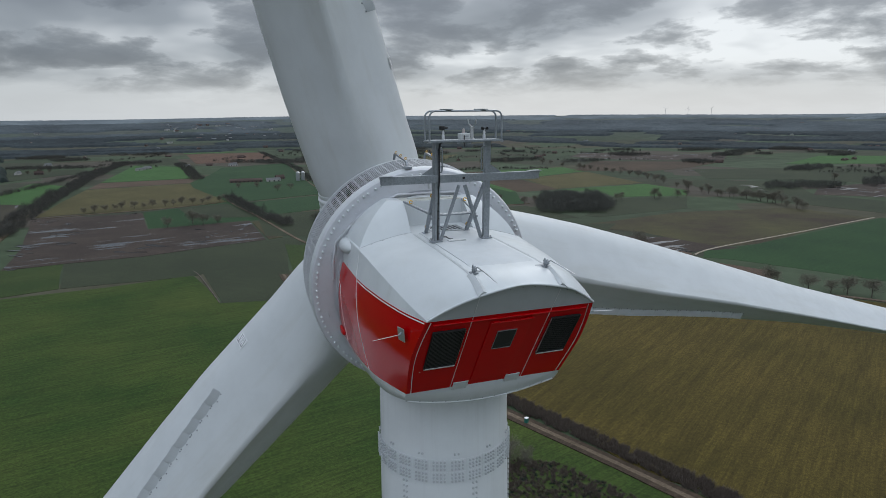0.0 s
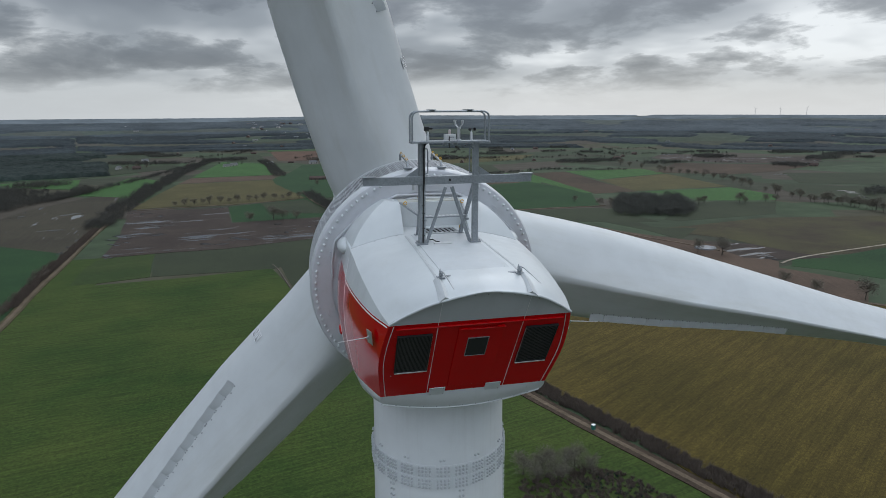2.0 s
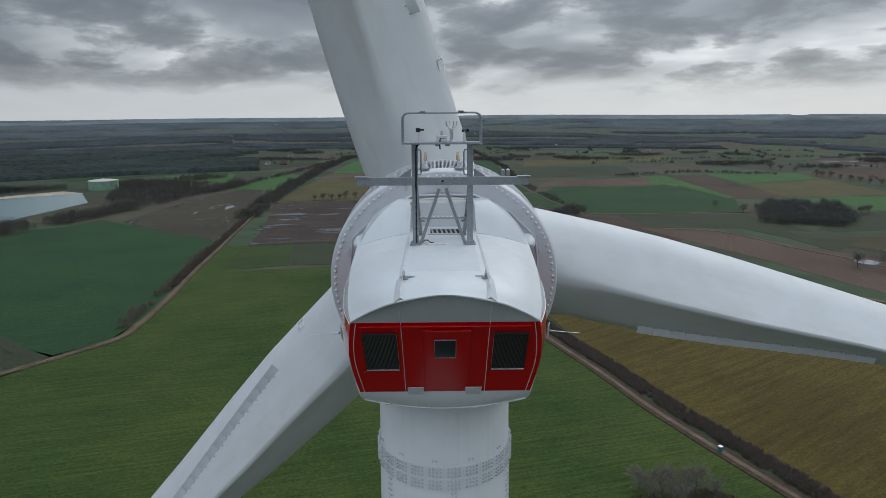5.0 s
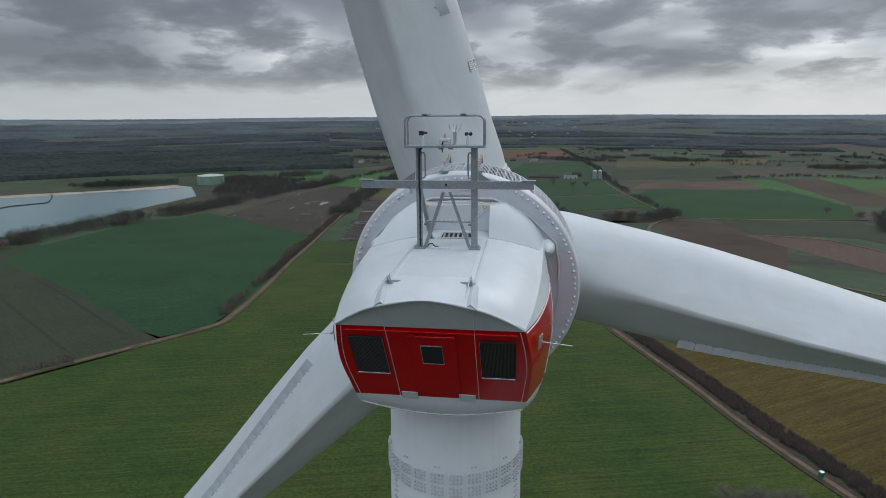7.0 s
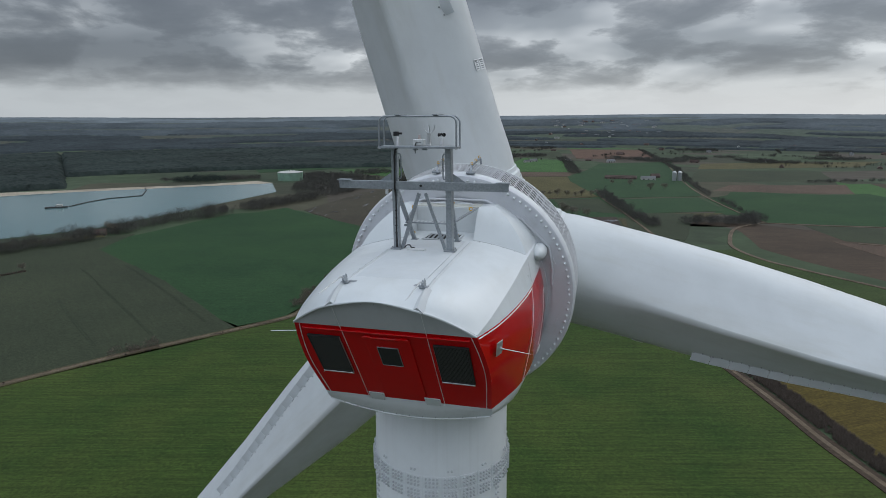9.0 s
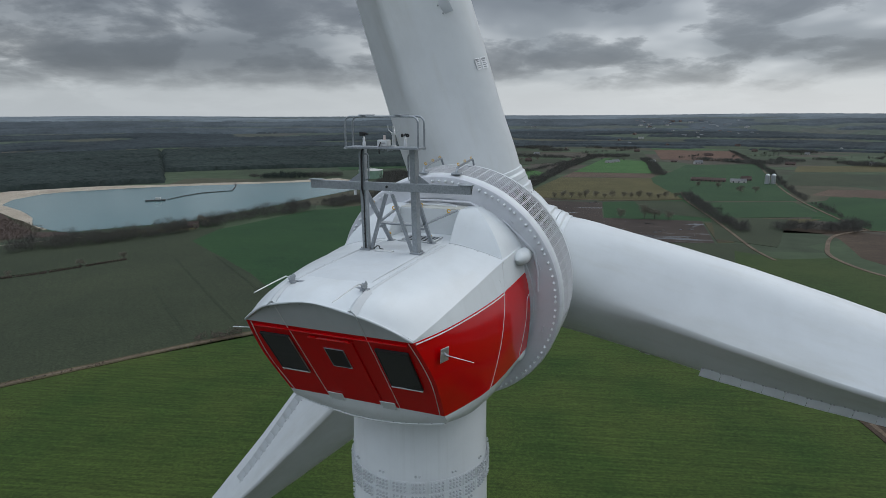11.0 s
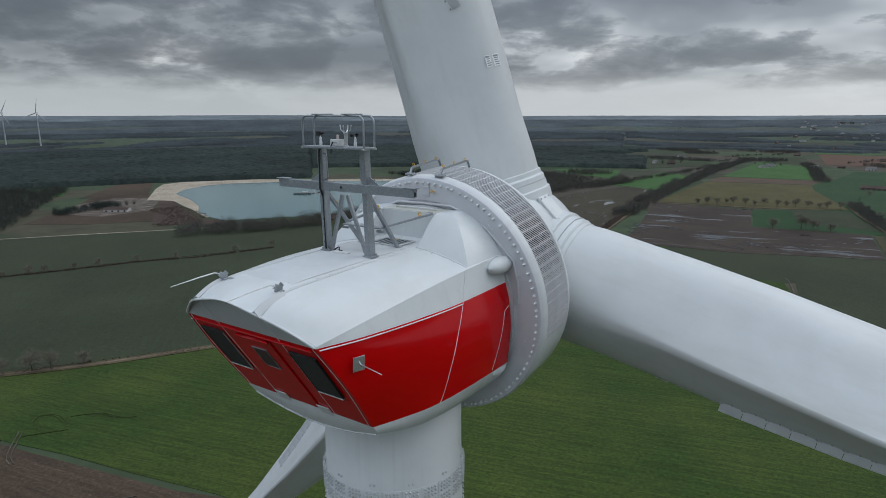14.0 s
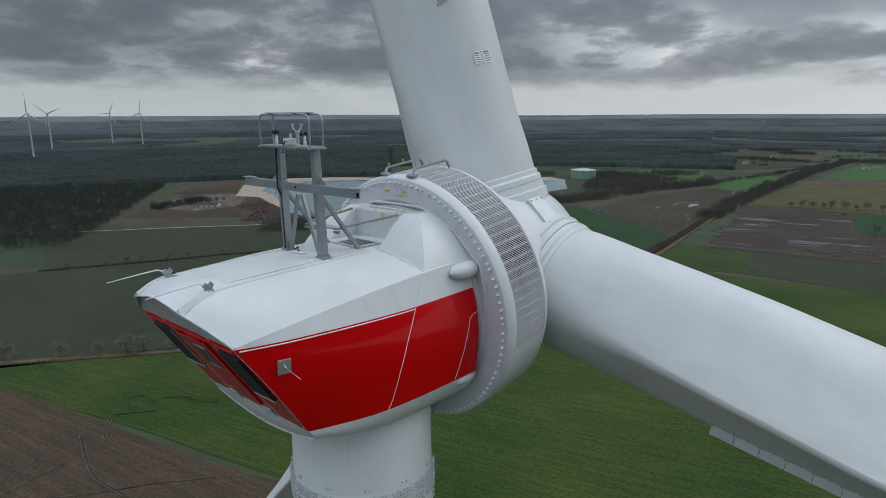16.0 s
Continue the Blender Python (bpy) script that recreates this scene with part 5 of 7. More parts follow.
def lower_fn(u, v):
    w = 1.835 + (1.76 - 1.835) * v
    x = (2 * u - 1) * w
    a = rear_pt(x, -0.45)
    k = abs(2 * u - 1)
    b = Vector((x, -2.66 - 0.06 * k ** 3, -0.96 + 0.26 * k ** 2))
    edge = spline([L_RBOT[0], L_SKIRT[0], L_KEEL[0], L_BOTTOM[0]], v / 3) - L_RBOT[0].lerp(L_SKIRT[0], v)
    edge = Vector((edge.x * (1 if u > 0.5 else -1), edge.y, edge.z))
    return a.lerp(b, v) + Vector((0, -0.03 * math.sin(math.pi * v), 0)) * (1 - k ** 4) + edge * k ** 4


part("lower_panel", grid_bm(lower_fn, 20, 5), M_WHITE, nacelle, "white lower edge panel", smooth=40)

# ---- generator ----
TILT = radians(5.7)
GEN = TOP @ Matrix.Translation((0.03, 1.649, 0.749)) @ Matrix.Rotation(-math.pi / 2 + TILT, 4, "X")   # local z runs forward along the shaft
generator = thing("generator", "large white ring generator with louvred cooling band", "generator", at=GEN)
part("flange", lathe([(2.2, -0.02), (2.62, -0.02), (2.62, -0.05), (3.12, -0.05), (3.165, -0.03), (3.195, 0.03), (3.20, 0.08)], 144), M_FLANGE, generator, "pale grey flange plate", smooth=30)
part("drum", lathe([(3.19, 0.06), (3.217, 0.12), (3.217, 0.26), (3.155, 0.265), (3.155, 1.46), (3.217, 1.465), (3.21, 1.56), (3.15, 1.66), (2.95, 1.85), (2.4, 2.05)], 144), M_WHITE, generator, "white drum with a rolled front rim", smooth=30)

# ---- hub and blades ----
HUBY = 4.045
HUB = GEN @ Matrix.Translation((0, 0, HUBY))
hub = thing("rotor", "white three-bladed wind turbine rotor standing still", "rotor", at=HUB)
BLADE_ANGLES = (106.5, -13.5, 226.5)
for deg in BLADE_ANGLES:
    a = radians(deg)
    sock = Matrix((Vector((math.sin(a), math.cos(a), 0)), Vector((0, 0, 1)), Vector((math.cos(a), -math.sin(a), 0)))).transposed().to_4x4()
    part("blade_socket", lathe([(1.70, 0.4), (1.86, 0.9), (1.90, 1.55), (1.90, 1.72), (1.84, 1.76), (1.84, 1.95), (1.70, 1.97)], 64, m=sock), M_WHITE, hub, smooth=35)
part("hub_body", lathe([(2.45, -2.1), (2.42, -1.6), (2.36, -0.9), (2.30, 0.6), (1.9, 1.5), (1.0, 2.2), (0.01, 2.4)], 64), M_WHITE, hub, smooth=40)

# sections of a feathered blade: distance out, trailing edge (fore-aft, sideways), leading edge, thickness, roundness
SECTIONS = (
    (2.0, -1.70, 0.00, 1.70, 0.0, 3.40, 1.00),
    (2.8, -1.82, 0.06, 1.62, 0.0, 3.54, 0.85),
    (4.0, -2.02, 0.13, 1.52, 0.0, 3.51, 0.42),
    (5.5, -2.10, 0.14, 1.50, 0.0, 3.50, 0.10),
    (7.5, -2.25, 0.10, 1.55, 0.0, 3.44, 0.00),
    (10.0, -2.48, 0.11, 1.66, 0.0, 3.15, 0.00),
    (14.0, -2.45, 0.12, 1.68, 0.0, 2.51, 0.00),
    (20.0, -2.19, -0.06, 1.53, 0.0, 1.67, 0.00),
    (30.0, -1.91, -0.44, 1.20, 0.0, 0.87, 0.00),
    (45.0, -1.40, -0.40, 0.85, 0.0, 0.50, 0.00),
    (60.0, -0.95, -0.20, 0.60, 0.0, 0.25, 0.00),
    (67.0, -0.55, 0.00, 0.40, 0.0, 0.12, 0.00),
    (68.5, -0.10, 0.00, 0.15, 0.0, 0.03, 0.00),
)
PITCH_TURN, CONE, BEND = -0.031, 0.0326, -0.226     # the blade's own turn, its lean and its bow towards the wind


def section_at(r):
    for a, b in zip(SECTIONS, SECTIONS[1:]):
        if r <= b[0]:
            t = (r - a[0]) / (b[0] - a[0])
            return [p + (q - p) * t for p, q in zip(a, b)]
    return list(SECTIONS[-1])


def blade_point(r, a):
    """A place on the blade's skin. a: 0 at the trailing edge, 0.25 on the smooth upper side, 0.5 at the leading edge, 0.75 on the plated side.
    Local x: outwards, y: sideways in the rotor's plane, z: towards the rear."""
    _, tn, ts, ln, ls, th, rnd = section_at(r)
    ang = 2 * math.pi * a
    c = (1 - math.cos(ang)) / 2                      # 0 at the trailing edge, 1 at the leading edge
    side = 1 if a <= 0.5 else -1
    circle = abs(math.sin(ang)) / 2
    if c >= 0.30:                                    # straight flanks at the rear, an ellipse at the front
        k = (c - 0.30) / 0.70
        front = 0.5 * math.sqrt(max(0.0, 1 - max(0.0, (k - 0.36) / 0.64) ** 2))
        foil = front - max(0.0, 0.36 - k) ** 2 * 0.90
    else:
        foil = 0.02 + c * (0.5 - 0.36 ** 2 * 0.90 - 0.02) / 0.30
    h = th * (rnd * circle + (1 - rnd) * foil) * side
    n = tn + (ln - tn) * c
    s = ts + (ls - ts) * c
    s += h
    n, s = n * math.cos(PITCH_TURN) - s * math.sin(PITCH_TURN), n * math.sin(PITCH_TURN) + s * math.cos(PITCH_TURN)
    n += math.tan(CONE) * (r - 2.0) + BEND * (r / 30) ** 2
    return Vector((r, s, -n))


def build_blade():
    bm = bmesh.new()
    rs = [2.0 + 0.35 * i for i in range(24)] + [10.4 + 0.9 * i for i in range(22)] + [30.2 + 2.4 * i for i in range(15)] + [65.5, 66.5, 67.3, 68.0, 68.5]
    na = 56
    rings = [[bm.verts.new(blade_point(r, k / na)) for k in range(na)] for r in rs]
    for r0, r1 in zip(rings, rings[1:]):
        for k in range(na):
            bm.faces.new((r0[k], r0[(k + 1) % na], r1[(k + 1) % na], r1[k]))
    bm.faces.new(rings[-1])
    bmesh.ops.recalc_face_normals(bm, faces=bm.faces)
    return bm


def blade_pose(deg):
    # local x outwards in the rotor's plane, y sideways (counter-clockwise seen from behind), z to the rear
    a = radians(deg)
    out = HUB.to_3x3() @ Vector((math.cos(a), -math.sin(a), 0))
    fwd = HUB.to_3x3() @ Vector((0, 0, 1))
    side = out.cross(fwd)
    m = Matrix((out, side, -fwd)).transposed().to_4x4()
    m.translation = HUB.translation
    return m


blade = new("blade")
blade.parent = hub
blade.matrix_basis = HUB.inverted() @ blade_pose(BLADE_ANGLES[0])
blade["label"] = "long white feathered blade with plates along its rear edge"
part("blade_shell", build_blade(), M_BLADE, blade, smooth=75)


def skin_frame(r, a, dr=0.05):
    """Pose on the skin: x outwards along the blade, y round the section towards the trailing edge, z off the skin."""
    p = blade_point(r, a)
    x = (blade_point(r + dr, a) - blade_point(r - dr, a)).normalized()
    y = (blade_point(r, a + 0.004) - blade_point(r, a - 0.004)).normalized()
    z = x.cross(y).normalized()
    mid = blade_point(r, 0.25).lerp(blade_point(r, 0.75), 0.5)
    if z.dot(p - mid) < 0:
        z, y = -z, -y
    y = z.cross(x)
    m = Matrix((x, y, z)).transposed().to_4x4()
    m.translation = p
    return m


def spoiler_bm():
    """One bent plate, its foot along x, standing up and leaning over."""
    n = 0.545

    def fn(u, v):
        x = (u - 0.5) * n
        bow = math.sin(math.pi * u) * (1 - 0.8 * v)
        return (x, -0.20 * v + 0.085 * bow + 0.05 * (u - 0.5), 0.185 * v - 0.015)
    return grid_bm(fn, 10, 4, 0.012)


spoiler_mesh = None
stud_mesh = None
for k in range(15):
    q = 0.27 + 0.555 * k
    fr = skin_frame(7.2 + q, 0.816 + 0.0035 * q + 0.0003 * q * q)
    if spoiler_mesh is None:
        ob = part("trailing_plate", spoiler_bm(), M_SPOIL, blade, "pale grey bent plate", smooth=40)
        spoiler_mesh = ob.data
        ob.matrix_local = fr
        bm = dome_bm(0.022, 0.03, 6)
        stud = part("stud", bm, M_BOLT, blade, smooth=40)
        stud_mesh = stud.data
        stud.matrix_local = fr @ Matrix.Translation((-0.24, 0.035, 0.0))
    else:
        ob = share("trailing_plate", spoiler_mesh, blade, fr)
        share("stud", stud_mesh, blade, fr @ Matrix.Translation((-0.24, 0.035, 0.0)))
    for x, y in ((0.0, 0.115), (0.24, 0.065)):
        share("stud", stud_mesh, blade, fr @ Matrix.Translation((x, y, 0.0)))

# small fins in pairs on the smooth side
bm = bmesh.new()
for k in range(150):
    r = 8.6 + 0.115 * k
    for sgn in (-1, 1):
        fr = skin_frame(r + 0.028 * sgn, 0.36) @ Matrix.Rotation(radians(16 * sgn), 4, "Z")
        q = [fr @ Vector(c) for c in ((-0.004, -0.05, -0.01), (0.004, -0.05, -0.01), (0.004, 0.05, -0.01), (-0.004, 0.05, -0.01), (0.0, 0.05, 0.055))]
        vs = [bm.verts.new(c) for c in q]
        for f in ((0, 1, 4), (1, 2, 4), (2, 3, 4), (3, 0, 4)):
            bm.faces.new([vs[i] for i in f])
tagged(part("vortex_fins", bm, M_GREYPLASTIC, blade, "rows of tiny grey fins"), kind="stuff")

# two stickers with unreadable print
for side, w in ((0.0, 0.24), (0.30, 0.20)):
    fr = skin_frame(5.62, 0.76) @ Matrix.Translation((0, side - 0.16, 0.004))
    tag_ob = part("sticker", box_bm(0.34, w, 0.004, None), M_LABEL, blade, "white printed sticker")
    tag_ob.matrix_local = fr
    for j in range(5):
        bar = part("print_bar", box_bm(0.026 if j else 0.05, w * (0.78 - 0.09 * (j % 3)), 0.002), M_LABELINK, blade)
        bar.matrix_local = fr @ Matrix.Translation((0.12 - 0.06 * j, -0.01 * (j % 2), 0.0035))

# root collar
part("root_gasket", lathe([(1.70, 0.0), (1.835, 0.0), (1.835, 0.025), (1.70, 0.025)], 72, m=Matrix.Translation((1.93, 0, 0)) @ Matrix.Rotation(math.pi / 2, 4, "Y")), M_GREYPANEL, blade, "grey gasket line")
part("root_collar", lathe([(1.705, 0.0), (1.80, 0.0), (1.82, 0.03), (1.82, 0.16), (1.79, 0.20), (1.76, 0.22), (1.76, 0.34), (1.70, 0.37)], 72, m=Matrix.Translation((1.95, 0, 0)) @ Matrix.Rotation(math.pi / 2, 4, "Y")), M_WHITE, blade, "white ribbed root collar", smooth=30)

for deg in BLADE_ANGLES[1:]:
    copy_thing(blade, HUB.inverted() @ blade_pose(deg))
# a bolted inspection cover between each two blades
for deg in BLADE_ANGLES:
    a = radians(deg - 62.0)
    out = Vector((math.cos(a), -math.sin(a), 0))
    m = Matrix((Vector((0, 0, 1)).cross(out), Vector((0, 0, 1)), out)).transposed().to_4x4()
    m.translation = out * 2.36 + Vector((0, 0, -0.15))
    cover = part("hub_cover", box_bm(0.92, 0.62, 0.09, None, 0.02), M_WHITE, hub, "white bolted inspection cover")
    cover.matrix_local = m
    for sx in (-0.38, 0.38):
        for sy in (-0.24, 0.0, 0.24):
            share("stud", stud_mesh, cover, Matrix.Translation((sx, sy, 0.045)))

# ---- nacelle: windows, hatch, seams ----
FACE = Matrix((Vector((1, 0, 0)), Vector((0, -0.67, 1.0)).normalized(), Vector((0, -1.0, -0.67)).normalized())).transposed().to_4x4()   # x across, y up the raked face, z off it


def on_face(x, z, out=0.0):
    m = FACE.copy()
    m.translation = rear_pt(x, z, out)
    return m


RAKE = math.hypot(1.0, 0.67)


def frame_bm(w, h, t, d, bevel=0.006):
    bm = bmesh.new()
    for sx, sy, x, y in ((w + 2 * t, t, 0, h / 2 + t / 2), (w + 2 * t, t, 0, -h / 2 - t / 2), (t, h, w / 2 + t / 2, 0), (t, h, -w / 2 - t / 2, 0)):
        add_box(bm, sx, sy, d, Matrix.Translation((x, y, 0)), bevel)
    return bm


slat_mesh = None
for cx in (-1.272, 1.272):
    h = 0.965 * RAKE
    grille = part("louvre_window", box_bm(0.63, h, 0.012), M_VOID, nacelle, "black louvred cooling window")
    grille.matrix_local = on_face(cx, 0.815, 0.012)
    fr = part("window_frame", frame_bm(0.63, h, 0.022, 0.05), M_BLACK, grille)
    fr.matrix_local = Matrix.Translation((0, 0, 0.012))
    for k in range(24):
        m = Matrix.Translation((-0.303 + 0.02635 * k, 0, 0.02)) @ Matrix.Rotation(radians(28), 4, "Y")
        if slat_mesh is None:
            slat = part("slat", box_bm(0.018, h, 0.004), M_SLAT, grille)
            slat_mesh = slat.data
            slat.matrix_local = m
        else:
            share("slat", slat_mesh, grille, m)
    sill = part("sill", box_bm(0.67, 0.035, 0.045, None, 0.008), M_ALU, grille, "pale metal sill")
    sill.matrix_local = Matrix.Translation((0, -h / 2 - 0.03, 0.022))
    edge = part("edge_trim", box_bm(0.018, h, 0.03, None, 0.004), M_ALU, grille)
    edge.matrix_local = Matrix.Translation((0.330 if cx < 0 else -0.330, 0, 0.02))

hatch = part("hatch", box_bm(0.92, 1.66 * RAKE, 0.035, None, 0.012), M_RED, nacelle, "red service hatch with a small window")
hatch.matrix_local = on_face(0.03, 0.56, 0.012)
pane = part("window_pane", box_bm(0.405, 0.48 * RAKE, 0.008), M_GLASS, hatch, "dark tinted pane")
pane.matrix_local = Matrix.Translation((-0.03, 0.34 * RAKE, 0.024))
part("window_frame", frame_bm(0.405, 0.48 * RAKE, 0.012, 0.02, 0.003), M_GALV, hatch, "thin grey frame").matrix_local = Matrix.Translation((-0.03, 0.34 * RAKE, 0.026))
part("hinge_rail", tube_bm([(-0.46, 0, 0), (0.46, 0, 0)], 0.013, 8), M_RED, hatch, "red hinge rail", smooth=40).matrix_local = Matrix.Translation((0, 0.83 * RAKE + 0.03, 0.05))
for x in (-0.36, 0.36):
    part("hinge", box_bm(0.14, 0.05, 0.05, None, 0.01), M_RED, hatch).matrix_local = Matrix.Translation((x, 0.83 * RAKE + 0.03, 0.035))
part("rain_lip", box_bm(3.30, 0.03, 0.05, None, 0.012), M_RED, nacelle).matrix_local = on_face(0.0, 1.50, 0.02)

screw_mesh = part("screw", dome_bm(0.011, 0.009, 6), M_BOLT, nacelle).data
for ob in [q for q in nacelle.children if q.name.startswith("screw")]:
    ob.matrix_local = on_face(-1.66, 0.2, 0.004)
red_ob = part("screw", dome_bm(0.012, 0.010, 6), M_RED, nacelle)
red_screw, red_ob.matrix_local = red_ob.data, on_face(1.66, 0.2, 0.004)
for cx in (-1.272, 1.272):
    for k in range(6):
        z = 0.26 + 0.206 * k
        for x in (cx - 0.385, cx + 0.385):
            share("screw", red_screw, nacelle, on_face(x, z, 0.004))

for x0 in (-0.63, 0.605):
    pl = part("cover_plate", box_bm(0.345, 0.27, 0.02, None, 0.006), M_WHITE, nacelle, "white screwed cover plate")
    pl.matrix_local = on_face(x0, -0.405, 0.02)
    for sx in (-0.14, 0.14):
        for sy in (-0.10, 0.10):
            share("screw", screw_mesh, pl, Matrix.Translation((sx, sy, 0.010)))


def strip(name, pts, r=0.012, mat=None, label="pale sealed seam"):
    return part(name, tube_bm(pts, r, 6), mat or M_SEAL, nacelle, label, smooth=60)


def side_at(v, u, mir=1, out=0.0):
    rows_ = [spline(q, v) for q in (L_RTOP, L_MIDA, L_MIDB, L_RBOT)]
    p = spline(rows_, u)
    return Vector((mir * (p.x + out), p.y, p.z))


for x in (-0.845, 0.845):
    strip("seam", [rear_pt(x, 2.05 - 0.132 * k, 0.002) for k in range(20)], 0.006)
    strip("seam", [Vector((x, -2.955 + 0.5 * k / 6, -0.44 - 0.40 * k / 6)) for k in range(7)], 0.007)
for mir in (-1, 1):
    strip("seam", [rear_pt(mir * (half_width(1.56 - 0.1 * k) - 0.10), 1.56 - 0.1 * k, 0.002) for k in range(21)], 0.007)
    strip("trim_line", [side_at(0.02 + 0.735 * k / 24, 0.045, mir, 0.004) for k in range(25)], 0.013, label="white trim line")
    strip("seam", [Vector((mir * (2.335 - 0.05 * 0), -0.43, 1.54)).lerp(Vector((mir * 2.155, -0.10, 2.15)), k / 5) + Vector((mir * 0.006, 0, 0)) for k in range(6)], 0.007)
    # the seam runs from the shoulder down and back to the skirt
    strip("seam", [side_at(0.76 - 0.20 * (k / 16) ** 1.4, k / 16, mir, 0.003) for k in range(17)], 0.007)
    # front seam: from the generator a little back, then round a corner and down
    strip("seam", [side_at(q, w, mir, 0.004) for q, w in ((0.995, 0.36), (0.965, 0.385), (0.953, 0.41), (0.946, 0.45), (0.94, 0.52), (0.93, 0.62), (0.917, 0.74), (0.90, 0.86), (0.885, 0.97))], 0.007)
    # rounded intake fairing at the lower front corner
    bm = bmesh.new()
    bmesh.ops.create_uvsphere(bm, u_segments=20, v_segments=12, radius=1.0, matrix=Matrix.Diagonal((0.06, 0.30, 0.12, 1)))
    part("corner_fairing", bm, M_RED if mir < 0 else M_WHITE, nacelle, "red rounded fairing" if mir < 0 else "white rounded fairing", smooth=60).matrix_local = Matrix.Translation((mir * 2.41, 1.42, -0.38)) if mir < 0 else Matrix.Translation((2.30, 1.22, -0.60)) @ Matrix.Diagonal((1.6, 1.25, 1.15, 1))
    # position lamp pod
    prof = [(0.012, -0.48), (0.07, -0.44), (0.13, -0.36), (0.175, -0.24), (0.20, -0.08), (0.205, 0.10), (0.19, 0.25), (0.15, 0.36), (0.08, 0.42), (0.01, 0.44)]
    pod = part("lamp_pod", lathe(prof, 24, m=Matrix.Rotation(-math.pi / 2, 4, "X")), M_WHITE, nacelle, "white egg-shaped pod", smooth=60)
    pod.matrix_local = Matrix.Translation((2.30 if mir > 0 else -2.22, 1.17, 2.00))
    # plate with a lightning rod on the side
    plate = part("rod_plate", box_bm(0.012, 0.24, 0.28, None, 0.004), M_ALU, nacelle, "square metal mounting plate")
    plate.matrix_local = Matrix.Translation((mir * 2.075, -3.50, 1.13)) @ Matrix.Rotation(mir * radians(-17), 4, "Z") @ Matrix.Rotation(mir * radians(4), 4, "Y")
    for sy in (-0.095, 0.095):
        for sz in (-0.115, 0.115):
            share("screw", screw_mesh, plate, Matrix.Translation((mir * 0.006, sy, sz)) @ Matrix.Rotation(mir * math.pi / 2, 4, "Y"))
    part("bracket", tube_bm([(0, 0, 0.04), (mir * 0.06, 0, 0.0), (mir * 0.05, 0.03, -0.03)], 0.016, 6), M_GALV, plate)
    part("lightning_rod", tube_bm([(mir * 0.0, 0, 0.0), (mir * 0.62, -0.05, 0.02)], [0.011, 0.007], 6), M_ALU, plate, "thin metal rod").matrix_local = Matrix.Rotation(mir * radians(12), 4, "Z")

# lower edge: bolts along the rim
for k in range(13):
    u = k / 12
    p = lower_fn(u, 0.9)
    share("screw", screw_mesh, nacelle, Matrix.Translation(p + Vector((0, -0.012, -0.004))) @ Matrix.Rotation(radians(110), 4, "X"))
rim_pts = [lower_fn(k / 24, 0.99) + Vector((0, -0.012, -0.004)) for k in range(25)]
strip("rim", rim_pts, 0.016, M_WHITE, "white rolled lower rim")

# ---- roof edge, rails, deck ----
edge_pts = [spline([ln[0] for ln in whole_roof], k / 40) + Vector((0, -0.004, -0.008)) for k in range(41)]
strip("roof_lip", edge_pts, 0.024, M_ROOF, "white rolled roof lip")
for k in range(1, 14):
    x, zt = arch(k / 14)
    share("screw", screw_mesh, nacelle, on_face(x, zt - 0.05, -0.012))


def roof_at(x, y, up_=0.0):
    """A place on the roof's middle part."""
    lo, hi = 0.0, 1.0
    for _ in range(24):
        mid = (lo + hi) / 2
        if spline(L_TOP, mid).y < y:
            lo = mid
        else:
            hi = mid
    t, r, o = spline(L_TOP, lo), spline(L_RAIL, lo), spline(L_OUT, lo)
    k = abs(x)
    z = t.z + (r.z - t.z) * min(1.0, k / r.x) ** 2 if k <= r.x else r.z + (o.z - r.z) * (k - r.x) / (o.x - r.x)
    return Vector((x, y, z + up_))


deck = part("roof_deck", grid_bm(lambda u, v: roof_at(-0.70 + 1.40 * u, -3.85 + 3.55 * v, 0.022 * min(1.0, v * 10) - 0.002), 6, 24, 0.010), M_DECK, nacelle, "rough pale walking deck on the roof")
pale_ob = part("screw", dome_bm(0.011, 0.007, 6), M_RAIL, nacelle)
rail_screw, pale_ob.matrix_local = pale_ob.data, Matrix.Translation(roof_at(0.60, -3.7, 0.022))
for y0, y1 in ((-2.0, -1.992),):
    part("deck_joint", grid_bm(lambda u, v: roof_at(-0.70 + 1.40 * u, y0 + (y1 - y0) * v, 0.011), 6, 2, 0.004), M_SEAL, nacelle)
